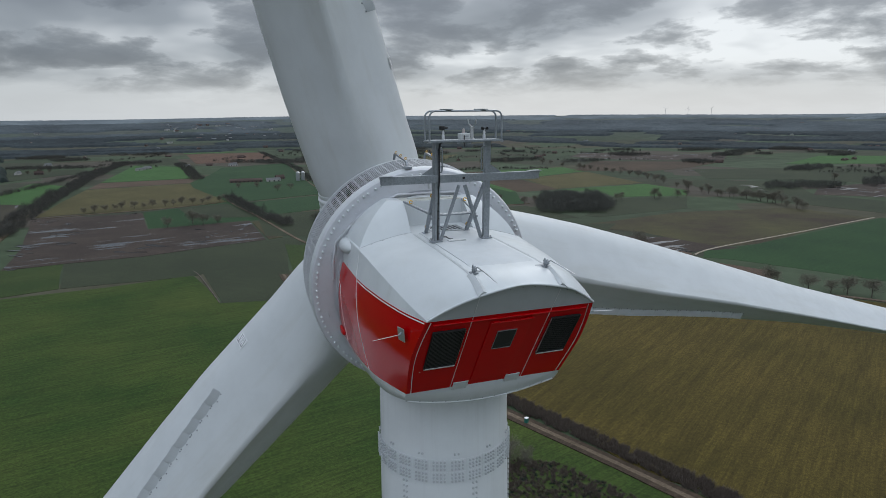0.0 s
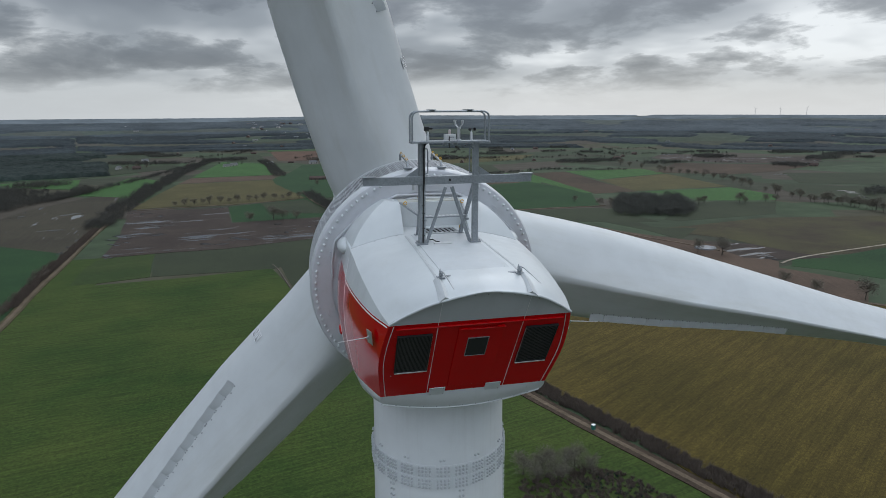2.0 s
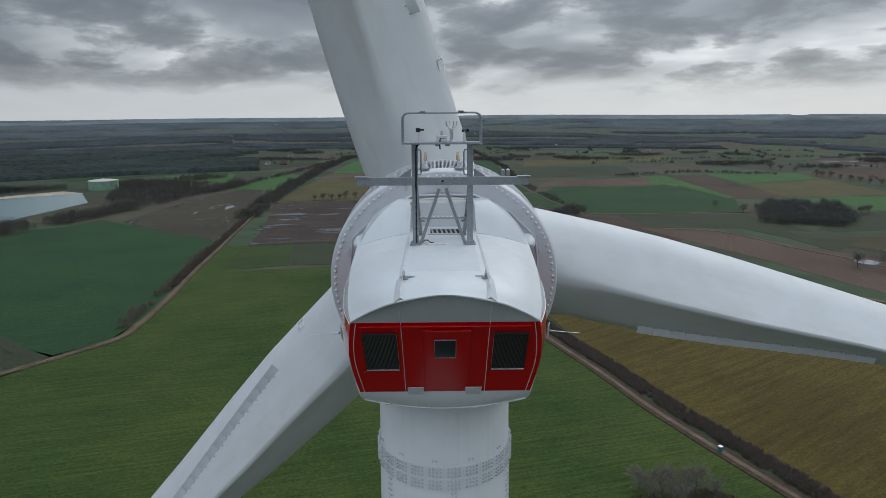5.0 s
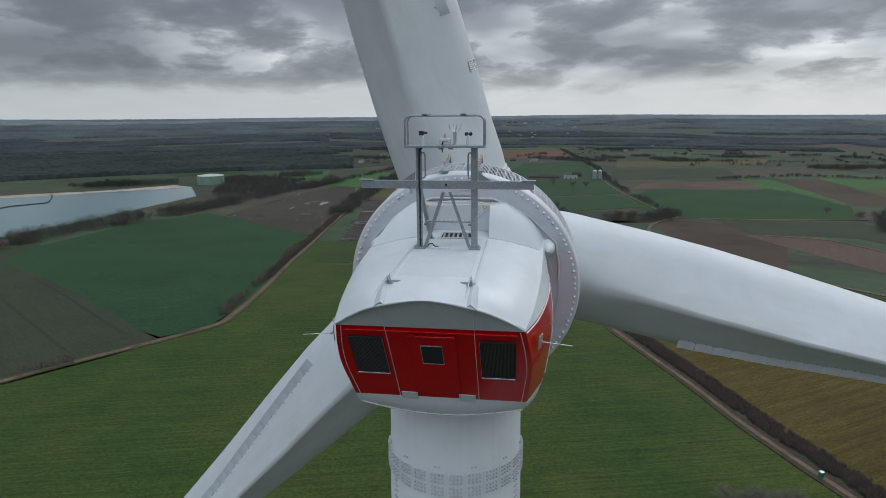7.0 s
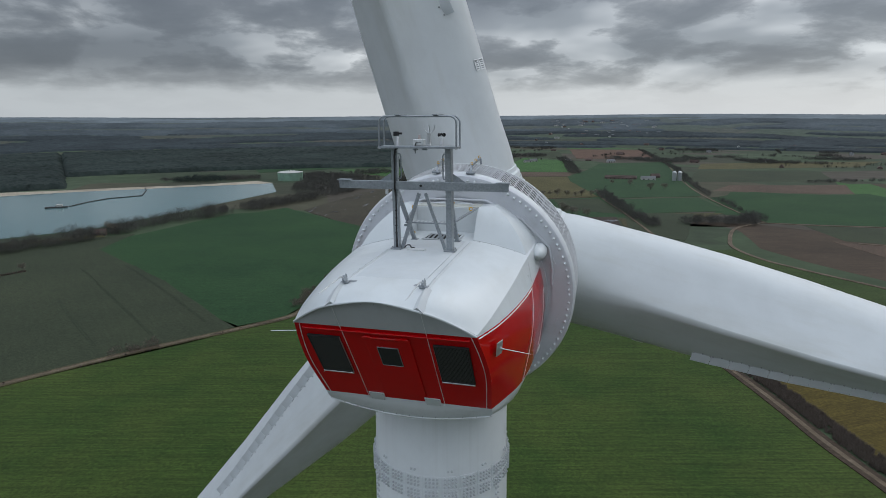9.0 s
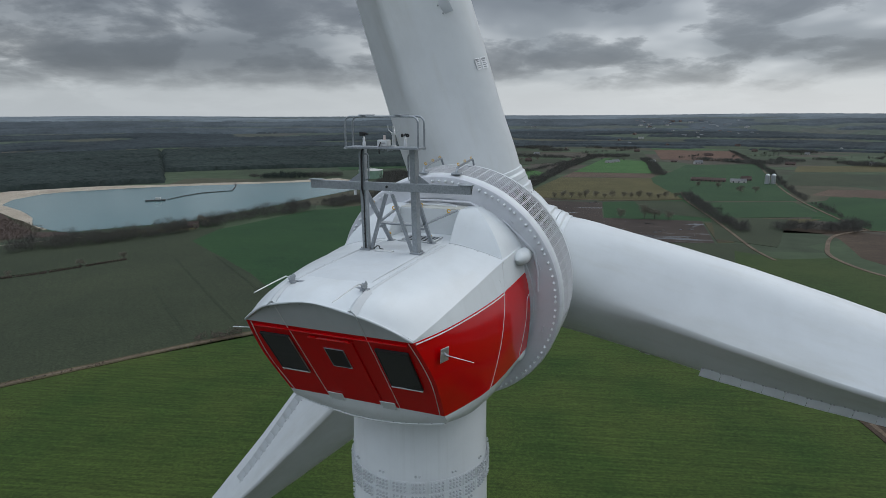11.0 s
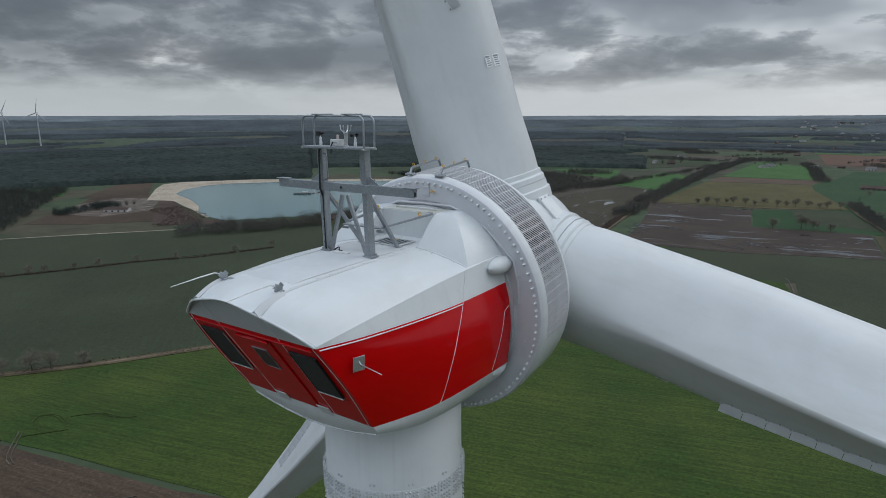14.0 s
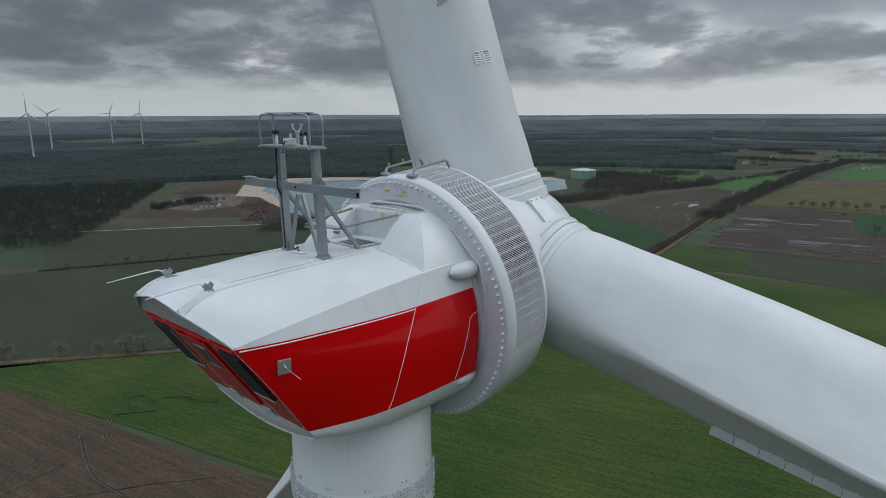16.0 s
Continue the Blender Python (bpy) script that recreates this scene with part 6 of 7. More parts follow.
for sx in (-1, 1):
    rail = part("roof_rail", grid_bm(lambda u, v: roof_at(sx * (0.80 + 0.07 * u), -4.56 + 4.2 * v, 0.006 + 0.014 * math.sin(math.pi * min(1, max(0, u)))), 6, 40, 0.02), M_RAIL, nacelle, "grey ribbed rail along the deck", smooth=60)
    for k in range(12):
        share("screw", rail_screw, rail, Matrix.Translation(roof_at(sx * 0.83, -4.2 + 0.33 * k, 0.024)))
    # short raised gutter from the rail's end to the roof lip
    part("gutter", grid_bm(lambda u, v: roof_at(sx * (0.745 + 0.03 * v + (0.19 - 0.05 * v) * u), -4.69 + 0.62 * v, 0.004 + 0.055 * min(1.0, 2.6 * u, 1.6 * (1 - u))), 16, 10, 0.03), M_RAIL, nacelle, "pale grey folded gutter ending at the roof lip", smooth=12)
    # lightning rod at the rear corner of the deck
    foot = part("rod_foot", box_bm(0.16, 0.11, 0.03, None, 0.008), M_GALV, nacelle, "galvanised rod foot")
    foot.matrix_local = Matrix.Translation(roof_at(sx * 0.77, -4.08, 0.03)) @ Matrix.Rotation(radians(4), 4, "X")
    part("rod_holder", box_bm(0.05, 0.17, 0.10, Matrix.Translation((0, -0.02, 0.06)) @ Matrix.Rotation(radians(-40), 4, "X"), 0.012), M_GALV, foot)
    part("wing_plate", box_bm(0.30, 0.085, 0.012, None, 0.004), M_GALV, foot).matrix_local = Matrix.Translation((-sx * 0.19, 0.06, 0.0))
    part("fin_plate", box_bm(0.014, 0.15, 0.10, Matrix.Translation((0, 0.02, 0.07)) @ Matrix.Rotation(radians(35), 4, "X"), 0.004), M_GALV, foot)
    part("lightning_rod", tube_bm([(0, 0.0, 0.05), (0, -0.10, 0.12), (0, -0.19, 0.165), (0, -0.55, 0.17), (sx * 0.01, -1.10, 0.16)], [0.016, 0.016, 0.014, 0.012, 0.008], 7), M_ALU, foot, "bent metal rod", smooth=60)

# ---- hood in front of the deck ----
H0 = [Q((0.84, -0.08, 2.46)), Q((0.83, 0.16, 2.70)), Q((0.82, 0.42, 2.95)), Q((0.815, 0.62, 3.10)), Q((0.81, 0.76, 3.16))]      # edge of the notch
HC = [Q((2.13, 0.05, 2.14)), Q((1.97, 0.21, 2.44)), Q((1.74, 0.42, 2.74)), Q((1.47, 0.67, 3.00)), Q((1.19, 0.90, 3.20))]      # crease
HF = [Q((2.27, 1.62, 2.10)), Q((2.12, 1.62, 2.40)), Q((1.88, 1.62, 2.69)), Q((1.57, 1.62, 2.95)), Q((1.20, 1.62, 3.16))]      # against the generator


def facet(la, lb, bulge, mir, nu=10, nv=16):
    sx = -1 if mir else 1

    def fn(u, v):
        p = spline(la, v).lerp(spline(lb, v), u) + Vector(bulge) * (4 * u * (1 - u)) * (0.25 + 0.75 * math.sin(math.pi * v))
        return (p.x * sx, p.y, p.z)
    return grid_bm(fn, nu, nv)


for mir in (False, True):
    part("hood", joined(facet(H0, HC, (0.0, -0.012, 0.004), mir), facet(HC, HF, (0.006, 0, 0.006), mir), facet([H0[4], Q((0.82, 1.62, 3.17))], [HC[4], HF[4]], (0, 0, 0.01), mir, 4, 6)), M_ROOF, nacelle, "white faceted hood beside the deck notch", smooth=14)
    sx = -1 if mir else 1
    part("notch_wall", grid_bm(lambda u, v: (sx * (spline(H0, v).x + 0.001), spline(H0, v).y, 2.44 + (spline(H0, v).z - 2.44) * u), 3, 16), M_WHITE, nacelle, smooth=40)
    base = []
    for k in range(15):
        p = H0[0].lerp(HC[0], k / 14)
        v = (p.y + 0.02 + 4.70) / 6.2
        while spline(L_RAIL, v).y < p.y:
            v += 0.002
        row = [spline(q, v) for q in (L_TOP, L_RAIL, L_OUT, L_CREASE)]
        z = next((spline(row, q / 200).z for q in range(201) if spline(row, q / 200).x >= p.x), row[-1].z)
        base.append(Vector((sx * p.x, p.y - 0.03, z + 0.004)))
    # grey strip stands in for the thin shadow line under the roof lip
    strip("hood_seam_shade", base, 0.010, M_GREYPANEL, "grey strip drawn as the shadow line along the hood's seam")
    for k in (2, 5, 8, 11):
        share("screw", screw_mesh, nacelle, Matrix.Translation(base[k] + Vector((0, -0.09, 0.002))))
part("notch_back", box_bm(1.64, 0.03, 0.72, Matrix.Translation((0, 0.75, 2.79)), 0.008), M_WHITE, nacelle, "white upright wall behind the deck")
part("notch_shelf", box_bm(1.64, 0.86, 0.03, Matrix.Translation((0, 1.18, 3.155)), 0.01), M_STAIN, nacelle, "weather-stained top of the hood")
part("notch_lip", tube_bm([(-0.62, 1.05, 3.18), (-0.5, 1.0, 3.21), (0.5, 1.0, 3.21), (0.62, 1.05, 3.18)], 0.018, 6), M_WHITE, nacelle)
grate = part("floor_grate", box_bm(0.80, 0.62, 0.012, None), M_VOID, nacelle, "dark slotted floor grate")
grate.matrix_local = Matrix.Translation((0.08, -0.04, 2.515))
part("grate_frame", frame_bm(0.80, 0.62, 0.05, 0.03, 0.012), M_RAIL, grate).matrix_local = Matrix.Translation((0, 0, 0.012))
gb = None
for k in range(7):
    m = Matrix.Translation((-0.345 + 0.115 * k, 0, 0.014)) @ Matrix.Rotation(radians(4), 4, "Z")
    if gb is None:
        g = part("grate_bar", box_bm(0.048, 0.61, 0.016, None, 0.003), M_GALV, grate)
        gb, g.matrix_local = g.data, m
    else:
        share("grate_bar", gb, grate, m)
part("cable", tube_bm([(-0.50, -1.36, 2.50), (-0.44, -1.30, 2.56), (-0.36, -1.34, 2.57), (-0.30, -1.42, 2.53), (-0.22, -1.40, 2.52)], 0.014, 6), M_BLACK, nacelle, "loose black cable", smooth=60)
part("deck_box", box_bm(0.42, 0.13, 0.03, Matrix.Translation((-0.16, -1.50, 2.51)), 0.008), M_GREYPLASTIC, nacelle)

# ---- generator: louvred band, bolts, lifting rails ----
def gen_at(deg, r, n):
    """Pose on the drum: deg counter-clockwise from the right seen from behind, r from the shaft, n forward; z points outwards."""
    a = radians(deg)
    out = Vector((math.cos(a), -math.sin(a), 0))
    f = Vector((0, 0, 1))
    m = Matrix((f.cross(out), f, out)).transposed().to_4x4()
    m.translation = out * r + f * n
    return m


A0, A1 = -12.0, 192.0
ar0, ar1 = radians(-A1), radians(-A0)
band = part("cooling_band", lathe([(3.158, 0.27), (3.161, 0.27), (3.161, 1.46), (3.158, 1.46)], 120, ar0, ar1), M_VOID, generator, "louvred cooling band")
part("drum_skin", lathe([(3.155, 0.262), (3.217, 0.264), (3.217, 1.463), (3.155, 1.465)], 60, ar1, ar0 + 2 * math.pi), M_WHITE, generator, "smooth lower drum skin", smooth=35)
fin_data = post_data = None
PITCH = 0.68
nf = int((A1 - A0) / PITCH)
for k in range(nf):
    deg = A0 + PITCH * (k + 0.5)
    wide = k % 6 == 0
    m = gen_at(deg, 3.193, 0.865)
    if wide:
        if post_data is None:
            ob = part("louvre_post", box_bm(0.030, 1.20, 0.046), M_FIN, band, "wider louvre post")
            post_data, ob.matrix_local = ob.data, m
        else:
            share("louvre_post", post_data, band, m)
    elif fin_data is None:
        ob = part("louvre_fin", box_bm(0.0145, 1.20, 0.042), M_FIN, band, "thin pale louvre fin")
        fin_data, ob.matrix_local = ob.data, m
    else:
        share("louvre_fin", fin_data, band, m)

bolt_data = None
for k in range(104):
    deg = 360 * k / 104 + (0.9 if k % 7 == 0 else 0.0)
    a = radians(deg)
    m = Matrix.Translation((3.062 * math.cos(a), -3.062 * math.sin(a), -0.05)) @ Matrix.Rotation(math.pi, 4, "X")
    if bolt_data is None:
        ob = part("flange_bolt", lathe([(0.042, 0), (0.042, 0.012), (0.029, 0.015), (0.029, 0.055), (0.020, 0.075), (0.001, 0.08)], 8), M_WHITE, generator, "painted bolt head", smooth=40)
        bolt_data, ob.matrix_local = ob.data, m
    else:
        share("flange_bolt", bolt_data, generator, m)

ridge = [(2.60, 0.30), (2.60, 0.75), (2.50, 1.35), (1.80, 2.05), (1.12, 2.40), (0.82, 2.53), (0.0, 2.54), (-0.82, 2.53), (-1.12, 2.40), (-1.80, 2.05), (-2.50, 1.35), (-2.60, 0.75), (-2.60, 0.30)]
part("gasket_ridge", tube_bm([(x, -z, -0.065) for x, z in ridge], 0.034, 8), M_FLANGE, generator, "raised sealing ridge", smooth=50)
# inner plate that closes the gap round the nacelle
part("inner_plate", lathe([(2.0, -0.10), (2.50, -0.10), (2.50, -0.02)], 96), M_FLANGE, generator, smooth=30)
part("cover", box_bm(0.26, 0.22, 0.02, None, 0.006), M_FLANGE, generator, "small screwed cover").matrix_local = Matrix.Translation((0.06, -2.86, -0.062))
for x, z in ((-0.28, 2.86), (0.30, 2.86)):
    part("eyebolt", tube_bm([(0.045 * math.cos(q * 0.7), 0, 0.045 * math.sin(q * 0.7)) for q in range(9)], 0.014, 6), M_YELLOW, generator, "yellow eyebolt").matrix_local = Matrix.Translation((x, -z, -0.10))
for deg, r in ((20, 2.82), (48, 2.85), (132, 2.85), (160, 2.82), (-15, 2.84), (195, 2.84), (-48, 2.85), (228, 2.85)):
    a = radians(deg)
    part("handle", tube_bm([(-0.07, 0, 0), (-0.07, 0, -0.04), (0.07, 0, -0.04), (0.07, 0, 0)], 0.010, 6), M_FLANGE, generator).matrix_local = Matrix.Translation((r * math.cos(a), -r * math.sin(a), -0.05)) @ Matrix.Rotation(-a + math.pi / 2, 4, "Z")

for x in (-0.50, 0.42):
    rr = 3.245
    rail = part("lifting_rail", tube_bm([(x, -rr + 0.05, 0.10), (x, -rr - 0.11, 0.20), (x, -rr - 0.13, 0.26), (x, -rr - 0.15, 1.36), (x, -rr - 0.12, 1.42), (x, -rr + 0.04, 1.50)], 0.036, 4), M_GALV, generator, "galvanised lifting rail")
    part("rail_foot", box_bm(0.24, 0.05, 0.16, None, 0.01), M_GALV, rail).matrix_local = Matrix.Translation((x, -rr + 0.02, 0.12))
    for n in (0.28, 0.78, 1.28):
        part("clip", tube_bm([(x + 0.030 * math.cos(q * 0.7), -rr - 0.195 + 0.030 * math.sin(q * 0.7), n) for q in range(9)], 0.011, 6), M_YELLOW, rail, "yellow snap clip")

# ---- instrument mast on the deck ----
mast = thing("instrument_mast", "galvanised steel instrument mast with guard cage on the roof deck", "mast", at=TOP @ Matrix.Translation((-0.015, -1.41, 2.47)))
B = Matrix.Translation((0.0, 1.41, -2.47))     # from nacelle coordinates


def mpart(name, bm, mat=None, parent=None, label="", smooth=0):
    bm.transform(B)
    return part(name, bm, mat or M_GALV, parent or mast, label, smooth)


def bar_bm(a, b, w, h=None):
    bm = bmesh.new()
    add_bar(bm, a, b, w, h)
    return bm


for sx in (-1, 1):
    x = 0.62 * sx
    post = mpart("post", bar_bm((x, -1.41, 2.50), (x * 0.985, -1.50, 4.76), 0.13, 0.17))
    mpart("foot_plate", box_bm(0.26, 0.24, 0.03, Matrix.Translation((x, -1.41, 2.505)), 0.006), parent=post)
    for qx in (-0.09, 0.09):
        for qy in (-0.08, 0.08):
            mpart("anchor_bolt", tube_bm([(x + qx, -1.41 + qy, 2.51), (x + qx, -1.41 + qy, 2.56)], 0.016, 6), M_BOLT, post)
    # grab handle inside each post
    mpart("grab_handle", tube_bm([(x - sx * 0.06, -1.50, 4.64), (x - sx * 0.13, -1.50, 4.63), (x - sx * 0.145, -1.50, 4.58), (x - sx * 0.145, -1.48, 4.14), (x - sx * 0.13, -1.48, 4.09), (x - sx * 0.06, -1.48, 4.08)], 0.016, 7), smooth=60)
    # A brace and rear stay
    mpart("brace", bar_bm((0.07 * sx, -1.47, 3.78), (0.50 * sx, -1.41, 2.52), 0.07, 0.07))
    stay = mpart("stay", bar_bm((0.60 * sx, -1.40, 3.80), (0.53 * sx, -0.37, 2.50), 0.085, 0.07))
    mpart("stay_foot", box_bm(0.17, 0.15, 0.03, Matrix.Translation((0.53 * sx, -0.36, 2.505)), 0.005), parent=stay)
    mpart("clip", tube_bm([(0.53 * sx + 0.04 * math.cos(q * 0.7), -0.46, 2.68 + 0.04 * math.sin(q * 0.7)) for q in range(9)], 0.014, 6), M_YELLOW, stay, "yellow snap clip")
    mpart("clip", tube_bm([(0.60 * sx + 0.04 * math.cos(q * 0.7), -1.12, 3.52 + 0.04 * math.sin(q * 0.7)) for q in range(9)], 0.014, 6), M_YELLOW, stay, "yellow snap clip")
    # bar from the stay forward to the hood
    tie = mpart("tie_bar", bar_bm((0.575 * sx, -0.80, 3.05), (0.80 * sx, 0.62, 3.16), 0.055, 0.05))
    mpart("clip", tube_bm([(0.73 * sx + 0.04 * math.cos(q * 0.7), 0.22, 3.20 + 0.04 * math.sin(q * 0.7)) for q in range(9)], 0.014, 6), M_YELLOW, tie, "yellow snap clip")
mpart("step_plate", box_bm(1.14, 0.24, 0.03, Matrix.Translation((0, -0.86, 3.02)), 0.006), label="flat perforated step plate")
for k in range(11):
    mpart("step_rib", box_bm(0.05, 0.20, 0.008, Matrix.Translation((-0.50 + 0.10 * k, -0.86, 3.038)), 0.002), M_GREYPANEL)
mpart("rung", bar_bm((-0.60, -0.95, 2.95), (-0.42, -0.95, 2.95), 0.05, 0.05))
mpart("rung", bar_bm((0.42, -0.95, 2.95), (0.60, -0.95, 2.95), 0.05, 0.05))
# cross arm: a channel with a lip
bm = bmesh.new()
add_box(bm, 3.82, 0.012, 0.17, Matrix.Translation((0, -1.575, 3.945)), 0.003)
add_box(bm, 3.82, 0.09, 0.012, Matrix.Translation((0, -1.53, 4.03)), 0.003)
add_box(bm, 3.82, 0.09, 0.012, Matrix.Translation((0, -1.53, 3.862)), 0.003)
add_box(bm, 3.82, 0.012, 0.17, Matrix.Translation((0, -1.485, 3.945)), 0.003)
arm = mpart("cross_arm", bm, label="galvanised cross arm")
mpart("bolt", tube_bm([(0.0, -1.60, 3.95), (0.0, -1.57, 3.95)], 0.028, 8), M_BLACK, arm)
for sx in (-1, 1):
    mpart("end_plate", box_bm(0.30, 0.19, 0.014, Matrix.Translation((sx * 1.80, -1.53, 4.047)), 0.003), parent=arm)
    mpart("end_bracket", box_bm(0.02, 0.10, 0.06, Matrix.Translation((sx * 1.915, -1.53, 4.0)), 0.003), parent=arm)
    for k in range(5):
        mpart("clamp", box_bm(0.05, 0.02, 0.02, Matrix.Translation((sx * (0.25 + 0.34 * k), -1.585, 3.868)), 0.004), parent=arm)
    # gusset where the arm meets the post
    bm = bmesh.new()
    tri_a = [bm.verts.new((x * sx, -1.50, z)) for x, z in ((0.70, 4.035), (0.98, 4.035), (0.70, 4.22))]
    tri_b = [bm.verts.new((x * sx, -1.488, z)) for x, z in ((0.70, 4.035), (0.98, 4.035), (0.70, 4.22))]
    bm.faces.new(tri_a)
    bm.faces.new(tri_b[::-1])
    for i in range(3):
        bm.faces.new((tri_a[i], tri_b[i], tri_b[(i + 1) % 3], tri_a[(i + 1) % 3]))
    bmesh.ops.recalc_face_normals(bm, faces=bm.faces)
    mpart("gusset", bm, parent=arm)
mpart("sensor_cup", tube_bm([(-0.80, -1.53, 3.86), (-0.80, -1.53, 3.74)], 0.035, 10), M_GREYPLASTIC)
# platform
bm = bmesh.new()
for y in (-1.78, -1.46):
    add_box(bm, 1.72, 0.05, 0.05, Matrix.Translation((-0.01, y, 4.785)), 0.008)
for x in (-0.86, -0.45, 0.0, 0.45, 0.84):
    add_box(bm, 0.05, 0.34, 0.04, Matrix.Translation((x, -1.62, 4.785)), 0.006)
platform = mpart("platform", bm, label="galvanised angle-iron platform")
mpart("grid", box_bm(1.62, 0.30, 0.012, Matrix.Translation((-0.01, -1.62, 4.80))), parent=platform)
for y in (-1.78, -1.46):
    pts = [(-0.86, y, 4.76), (-0.86, y, 5.28)]
    for q in range(1, 8):
        a = math.pi - q * math.pi / 16
        pts.append((-0.72 + 0.14 * math.cos(a), y, 5.29 + 0.14 * math.sin(a)))
    pts += [(-0.70, y, 5.43), (0.68, y, 5.43)]
    for q in range(1, 8):
        a = math.pi / 2 - q * math.pi / 16
        pts.append((0.70 + 0.14 * math.cos(a), y, 5.29 + 0.14 * math.sin(a)))
    pts += [(0.84, y, 5.28), (0.84, y, 4.76)]
    mpart("guard_hoop", tube_bm(pts, 0.021, 8), label="bent tube guard hoop", smooth=60)
for x in (-0.42, 0.40):
    mpart("top_bar", box_bm(0.12, 0.52, 0.022, Matrix.Translation((x, -1.62, 5.462)), 0.004))
for x in (-0.86, 0.84):
    for y in (-1.78, -1.46):
        mpart("hoop_bolt", tube_bm([(x, y - 0.06, 4.77), (x, y + 0.06, 4.77)], 0.022, 6), M_BOLT)
# instruments on the platform
for x, blade_side in ((-0.495, True), (0.48, False)):
    sen = mpart("wind_sensor", lathe([(0.034, 4.80), (0.034, 4.90), (0.024, 4.92), (0.030, 4.96), (0.020, 4.99), (0.012, 5.0), (0.012, 5.04)], 12, m=Matrix.Translation((x, -1.63, 0))), M_ALU, label="small weather sensor on a stem", smooth=40)
    if blade_side:
        mpart("vane", box_bm(0.10, 0.11, 0.09, Matrix.Translation((x - 0.03, -1.63, 5.065)), 0.01), M_BLACK, sen, "black vane")
        mpart("vane_nose", tube_bm([(x, -1.63, 5.07), (x + 0.10, -1.63, 5.07)], 0.022, 8), M_BLACK, sen)
    else:
        for q in range(3):
            a = q * 2.094 + 0.3
            mpart("cup", lathe([(0.006, 0.0), (0.03, 0.012), (0.04, 0.04), (0.036, 0.04), (0.005, 0.008)], 10, m=Matrix.Translation((x + 0.055 * math.cos(a), -1.63 + 0.055 * math.sin(a), 5.045)) @ Matrix.Rotation(a, 4, "Z") @ Matrix.Rotation(math.pi / 2, 4, "X")), M_BLACK, sen, "black cup", smooth=40)
bx = mpart("control_box", box_bm(0.235, 0.18, 0.13, Matrix.Translation((-0.01, -1.64, 4.885)), 0.012), M_GREYPLASTIC, label="grey control box")
mpart("print_bar", box_bm(0.09, 0.004, 0.018, Matrix.Translation((0.02, -1.732, 4.885))), M_LABELINK, bx)
mpart("beacon", lathe([(0.034, 4.95), (0.034, 4.97), (0.028, 4.975), (0.028, 5.03), (0.02, 5.045), (0.001, 5.05)], 14, m=Matrix.Translation((-0.01, -1.62, 0))), M_LENS, bx, "small red obstruction lamp, unlit", smooth=40)
mpart("cable", tube_bm([(-0.04, -1.74, 4.90), (-0.06, -1.79, 4.80), (-0.05, -1.79, 4.66)], 0.013, 6), M_BLACK, bx, "black cable end", smooth=60)
son = mpart("ultrasonic_anemometer", lathe([(0.055, 4.80), (0.055, 4.83), (0.036, 4.84), (0.036, 5.05), (0.046, 5.06), (0.046, 5.09), (0.03, 5.10)], 14, m=Matrix.Translation((0.20, -1.60, 0))), M_ALU, label="forked ultrasonic anemometer", smooth=40)
for q in range(4):
    a = q * math.pi / 2 + 0.35
    dx, dy = math.cos(a), math.sin(a)
    mpart("fork", tube_bm([(0.20 + 0.02 * dx, -1.60 + 0.02 * dy, 5.08), (0.20 + 0.07 * dx, -1.60 + 0.07 * dy, 5.12), (0.20 + 0.11 * dx, -1.60 + 0.11 * dy, 5.15), (0.20 + 0.12 * dx, -1.60 + 0.12 * dy, 5.22)], 0.010, 6), M_ALU, son, smooth=60)
    mpart("probe", tube_bm([(0.20 + 0.12 * dx, -1.60 + 0.12 * dy, 5.215), (0.20 + 0.12 * dx, -1.60 + 0.12 * dy, 5.245)], 0.014, 6), M_GREYPLASTIC, son)
for x in (-0.10, 0.11):
    mpart("hanger", box_bm(0.11, 0.06, 0.05, Matrix.Translation((x, -1.62, 4.74)), 0.008))
# cable down the left post
mpart("cable", tube_bm([(-0.50, -1.60, 4.77), (-0.56, -1.62, 4.72), (-0.585, -1.61, 4.60), (-0.585, -1.615, 4.10), (-0.59, -1.62, 3.90), (-0.59, -1.53, 3.70), (-0.60, -1.50, 2.90), (-0.60, -1.50, 2.54)], 0.020, 7), M_BLACK, label="black cable clipped to the post", smooth=60)
for k in range(7):
    mpart("cable_tie", box_bm(0.05, 0.012, 0.02, Matrix.Translation((-0.595, -1.525, 2.7 + 0.17 * k))), M_BLACK)

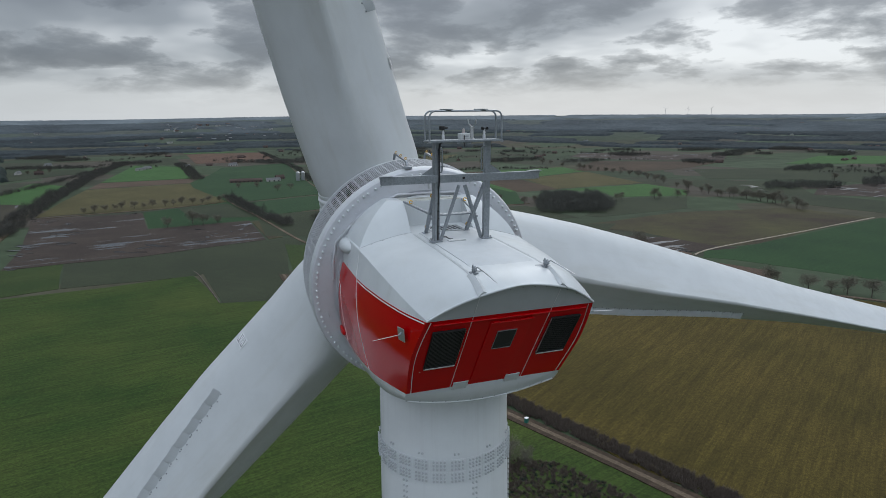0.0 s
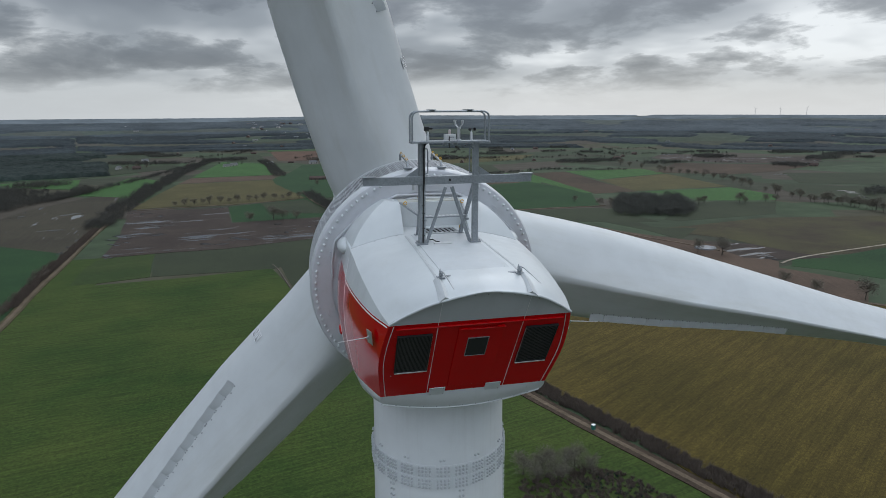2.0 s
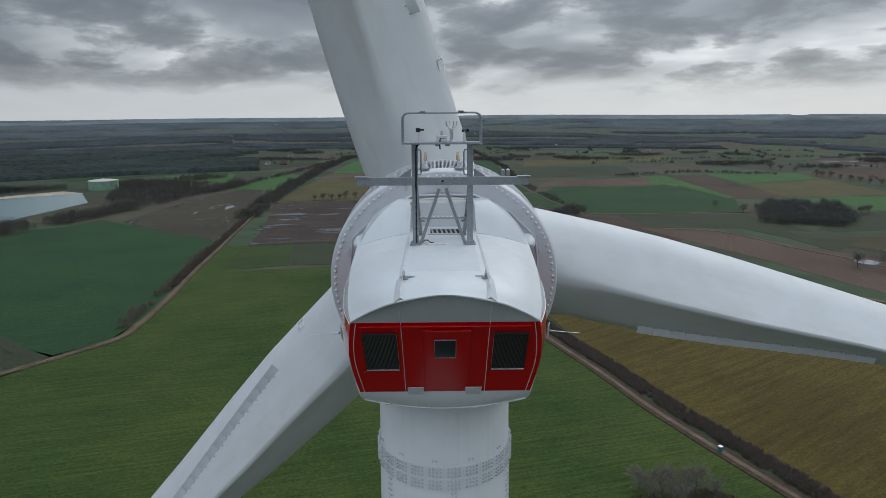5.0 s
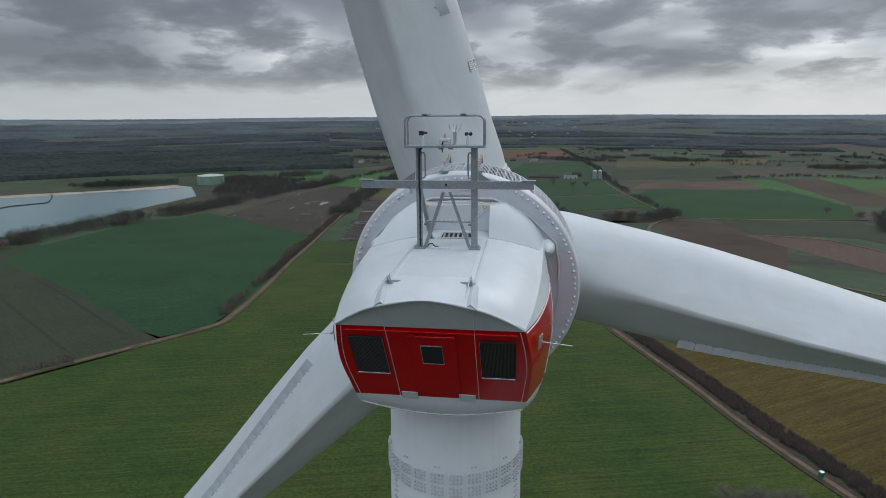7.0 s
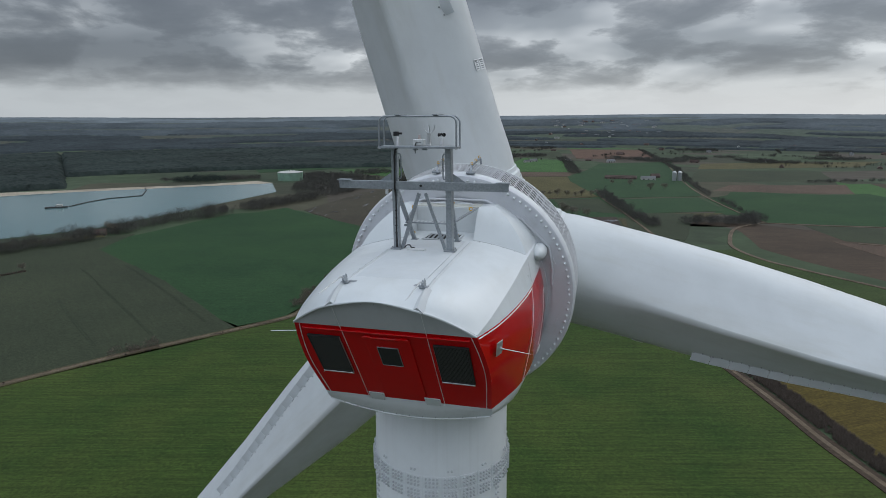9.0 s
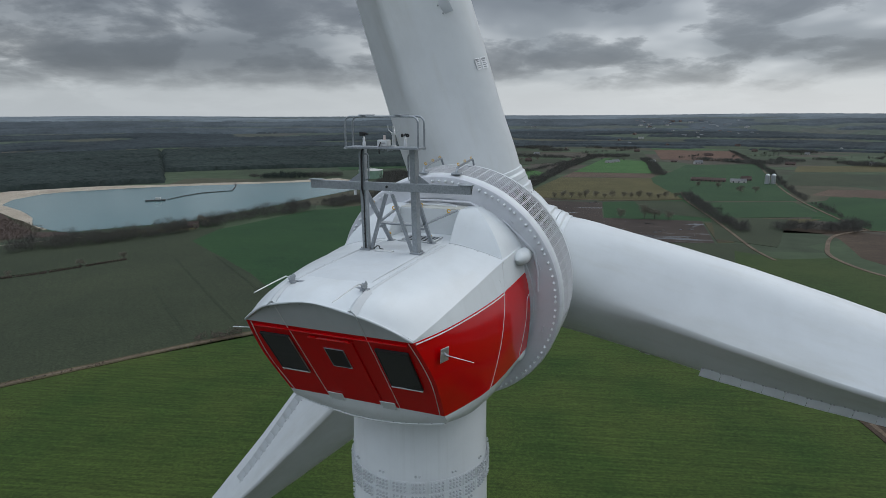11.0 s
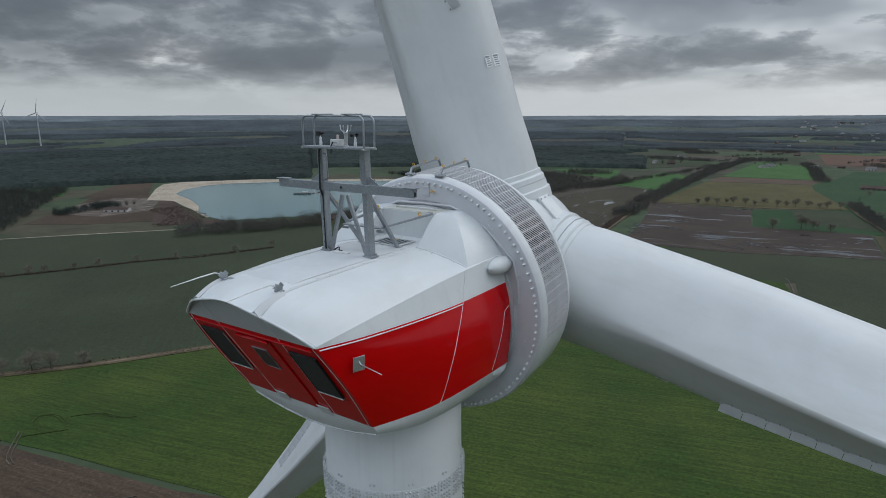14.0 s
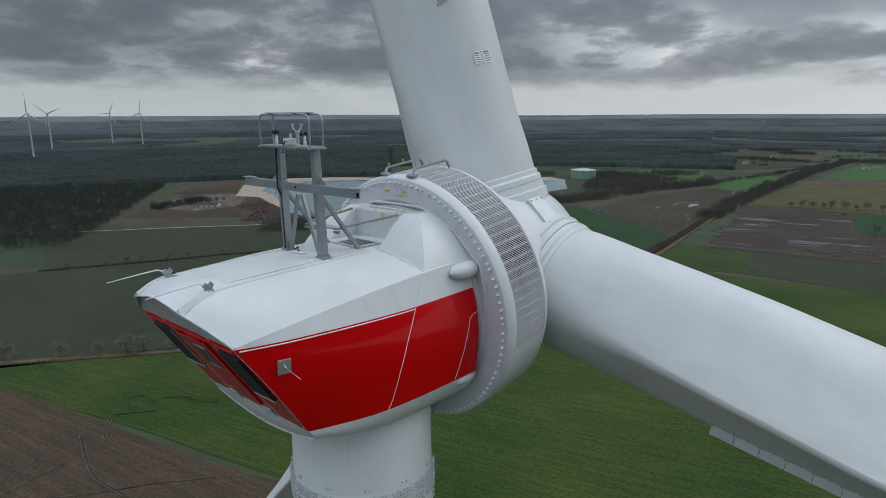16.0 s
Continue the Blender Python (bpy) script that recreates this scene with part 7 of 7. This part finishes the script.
# ---- tower head: bolted joint plates ----
conn_bolt = None
plate_data = {}
for g in range(24):
    az = 7.0 + 15.0 * g
    az = az - 360 if az > 180 else az
    if abs(az - 10) > 118:
        continue
    for name, zc, h in (("upper", -3.12, 0.31), ("lower", -3.455, 0.30)):
        a = radians(az)
        R0 = 1.745
        m = Matrix.Translation((R0 * math.sin(a), -R0 * math.cos(a), Z0 + zc)) @ Matrix.Rotation(a, 4, "Z")
        if name not in plate_data:
            # a thin plate bent to the shell
            def bent(u, v, hh=h):
                t = (u - 0.5) * 0.245
                return (R0 * math.sin(t), -R0 * math.cos(t) + R0, (v - 0.5) * hh)
            ob = part("joint_plate", grid_bm(bent, 6, 1, 0.006), M_TOWER, tower, "painted joint plate", smooth=40)
            plate_data[name] = ob.data
            ob.matrix_local = m
        else:
            ob = share("joint_plate", plate_data[name], tower, m)
        for i in range(4):
            for j in range(3):
                t = (i - 1.5) * 0.052
                bmx = Matrix.Translation((R0 * math.sin(t), -R0 * math.cos(t) + R0 - 0.010, (j - 1) * 0.094)) @ Matrix.Rotation(t, 4, "Z") @ Matrix.Rotation(math.pi / 2, 4, "X")
                if conn_bolt is None:
                    b0 = part("bolt_head", lathe([(0.031, 0), (0.031, 0.010), (0.023, 0.012), (0.023, 0.035), (0.014, 0.042), (0.001, 0.043)], 7), M_TBOLT, ob, "painted bolt head", smooth=40)
                    conn_bolt, b0.matrix_local = b0.data, bmx
                else:
                    share("bolt_head", conn_bolt, ob, bmx)
    if g % 2 == 1:
        for t in (-0.027, 0.027):
            a = radians(az - 0.5) + t
            share("bolt_head", conn_bolt, tower, Matrix.Translation((1.725 * math.sin(a), -1.725 * math.cos(a), Z0 - 2.835)) @ Matrix.Rotation(a, 4, "Z") @ Matrix.Rotation(math.pi / 2, 4, "X"))
    if g % 4 == 0:
        for k in range(14):
            for t in (-0.027, 0.027):
                a = radians(az) + t
                share("bolt_head", conn_bolt, tower, Matrix.Translation((1.752 * math.sin(a), -1.752 * math.cos(a), Z0 - 3.68 - 0.155 * k)) @ Matrix.Rotation(a, 4, "Z") @ Matrix.Rotation(math.pi / 2, 4, "X"))
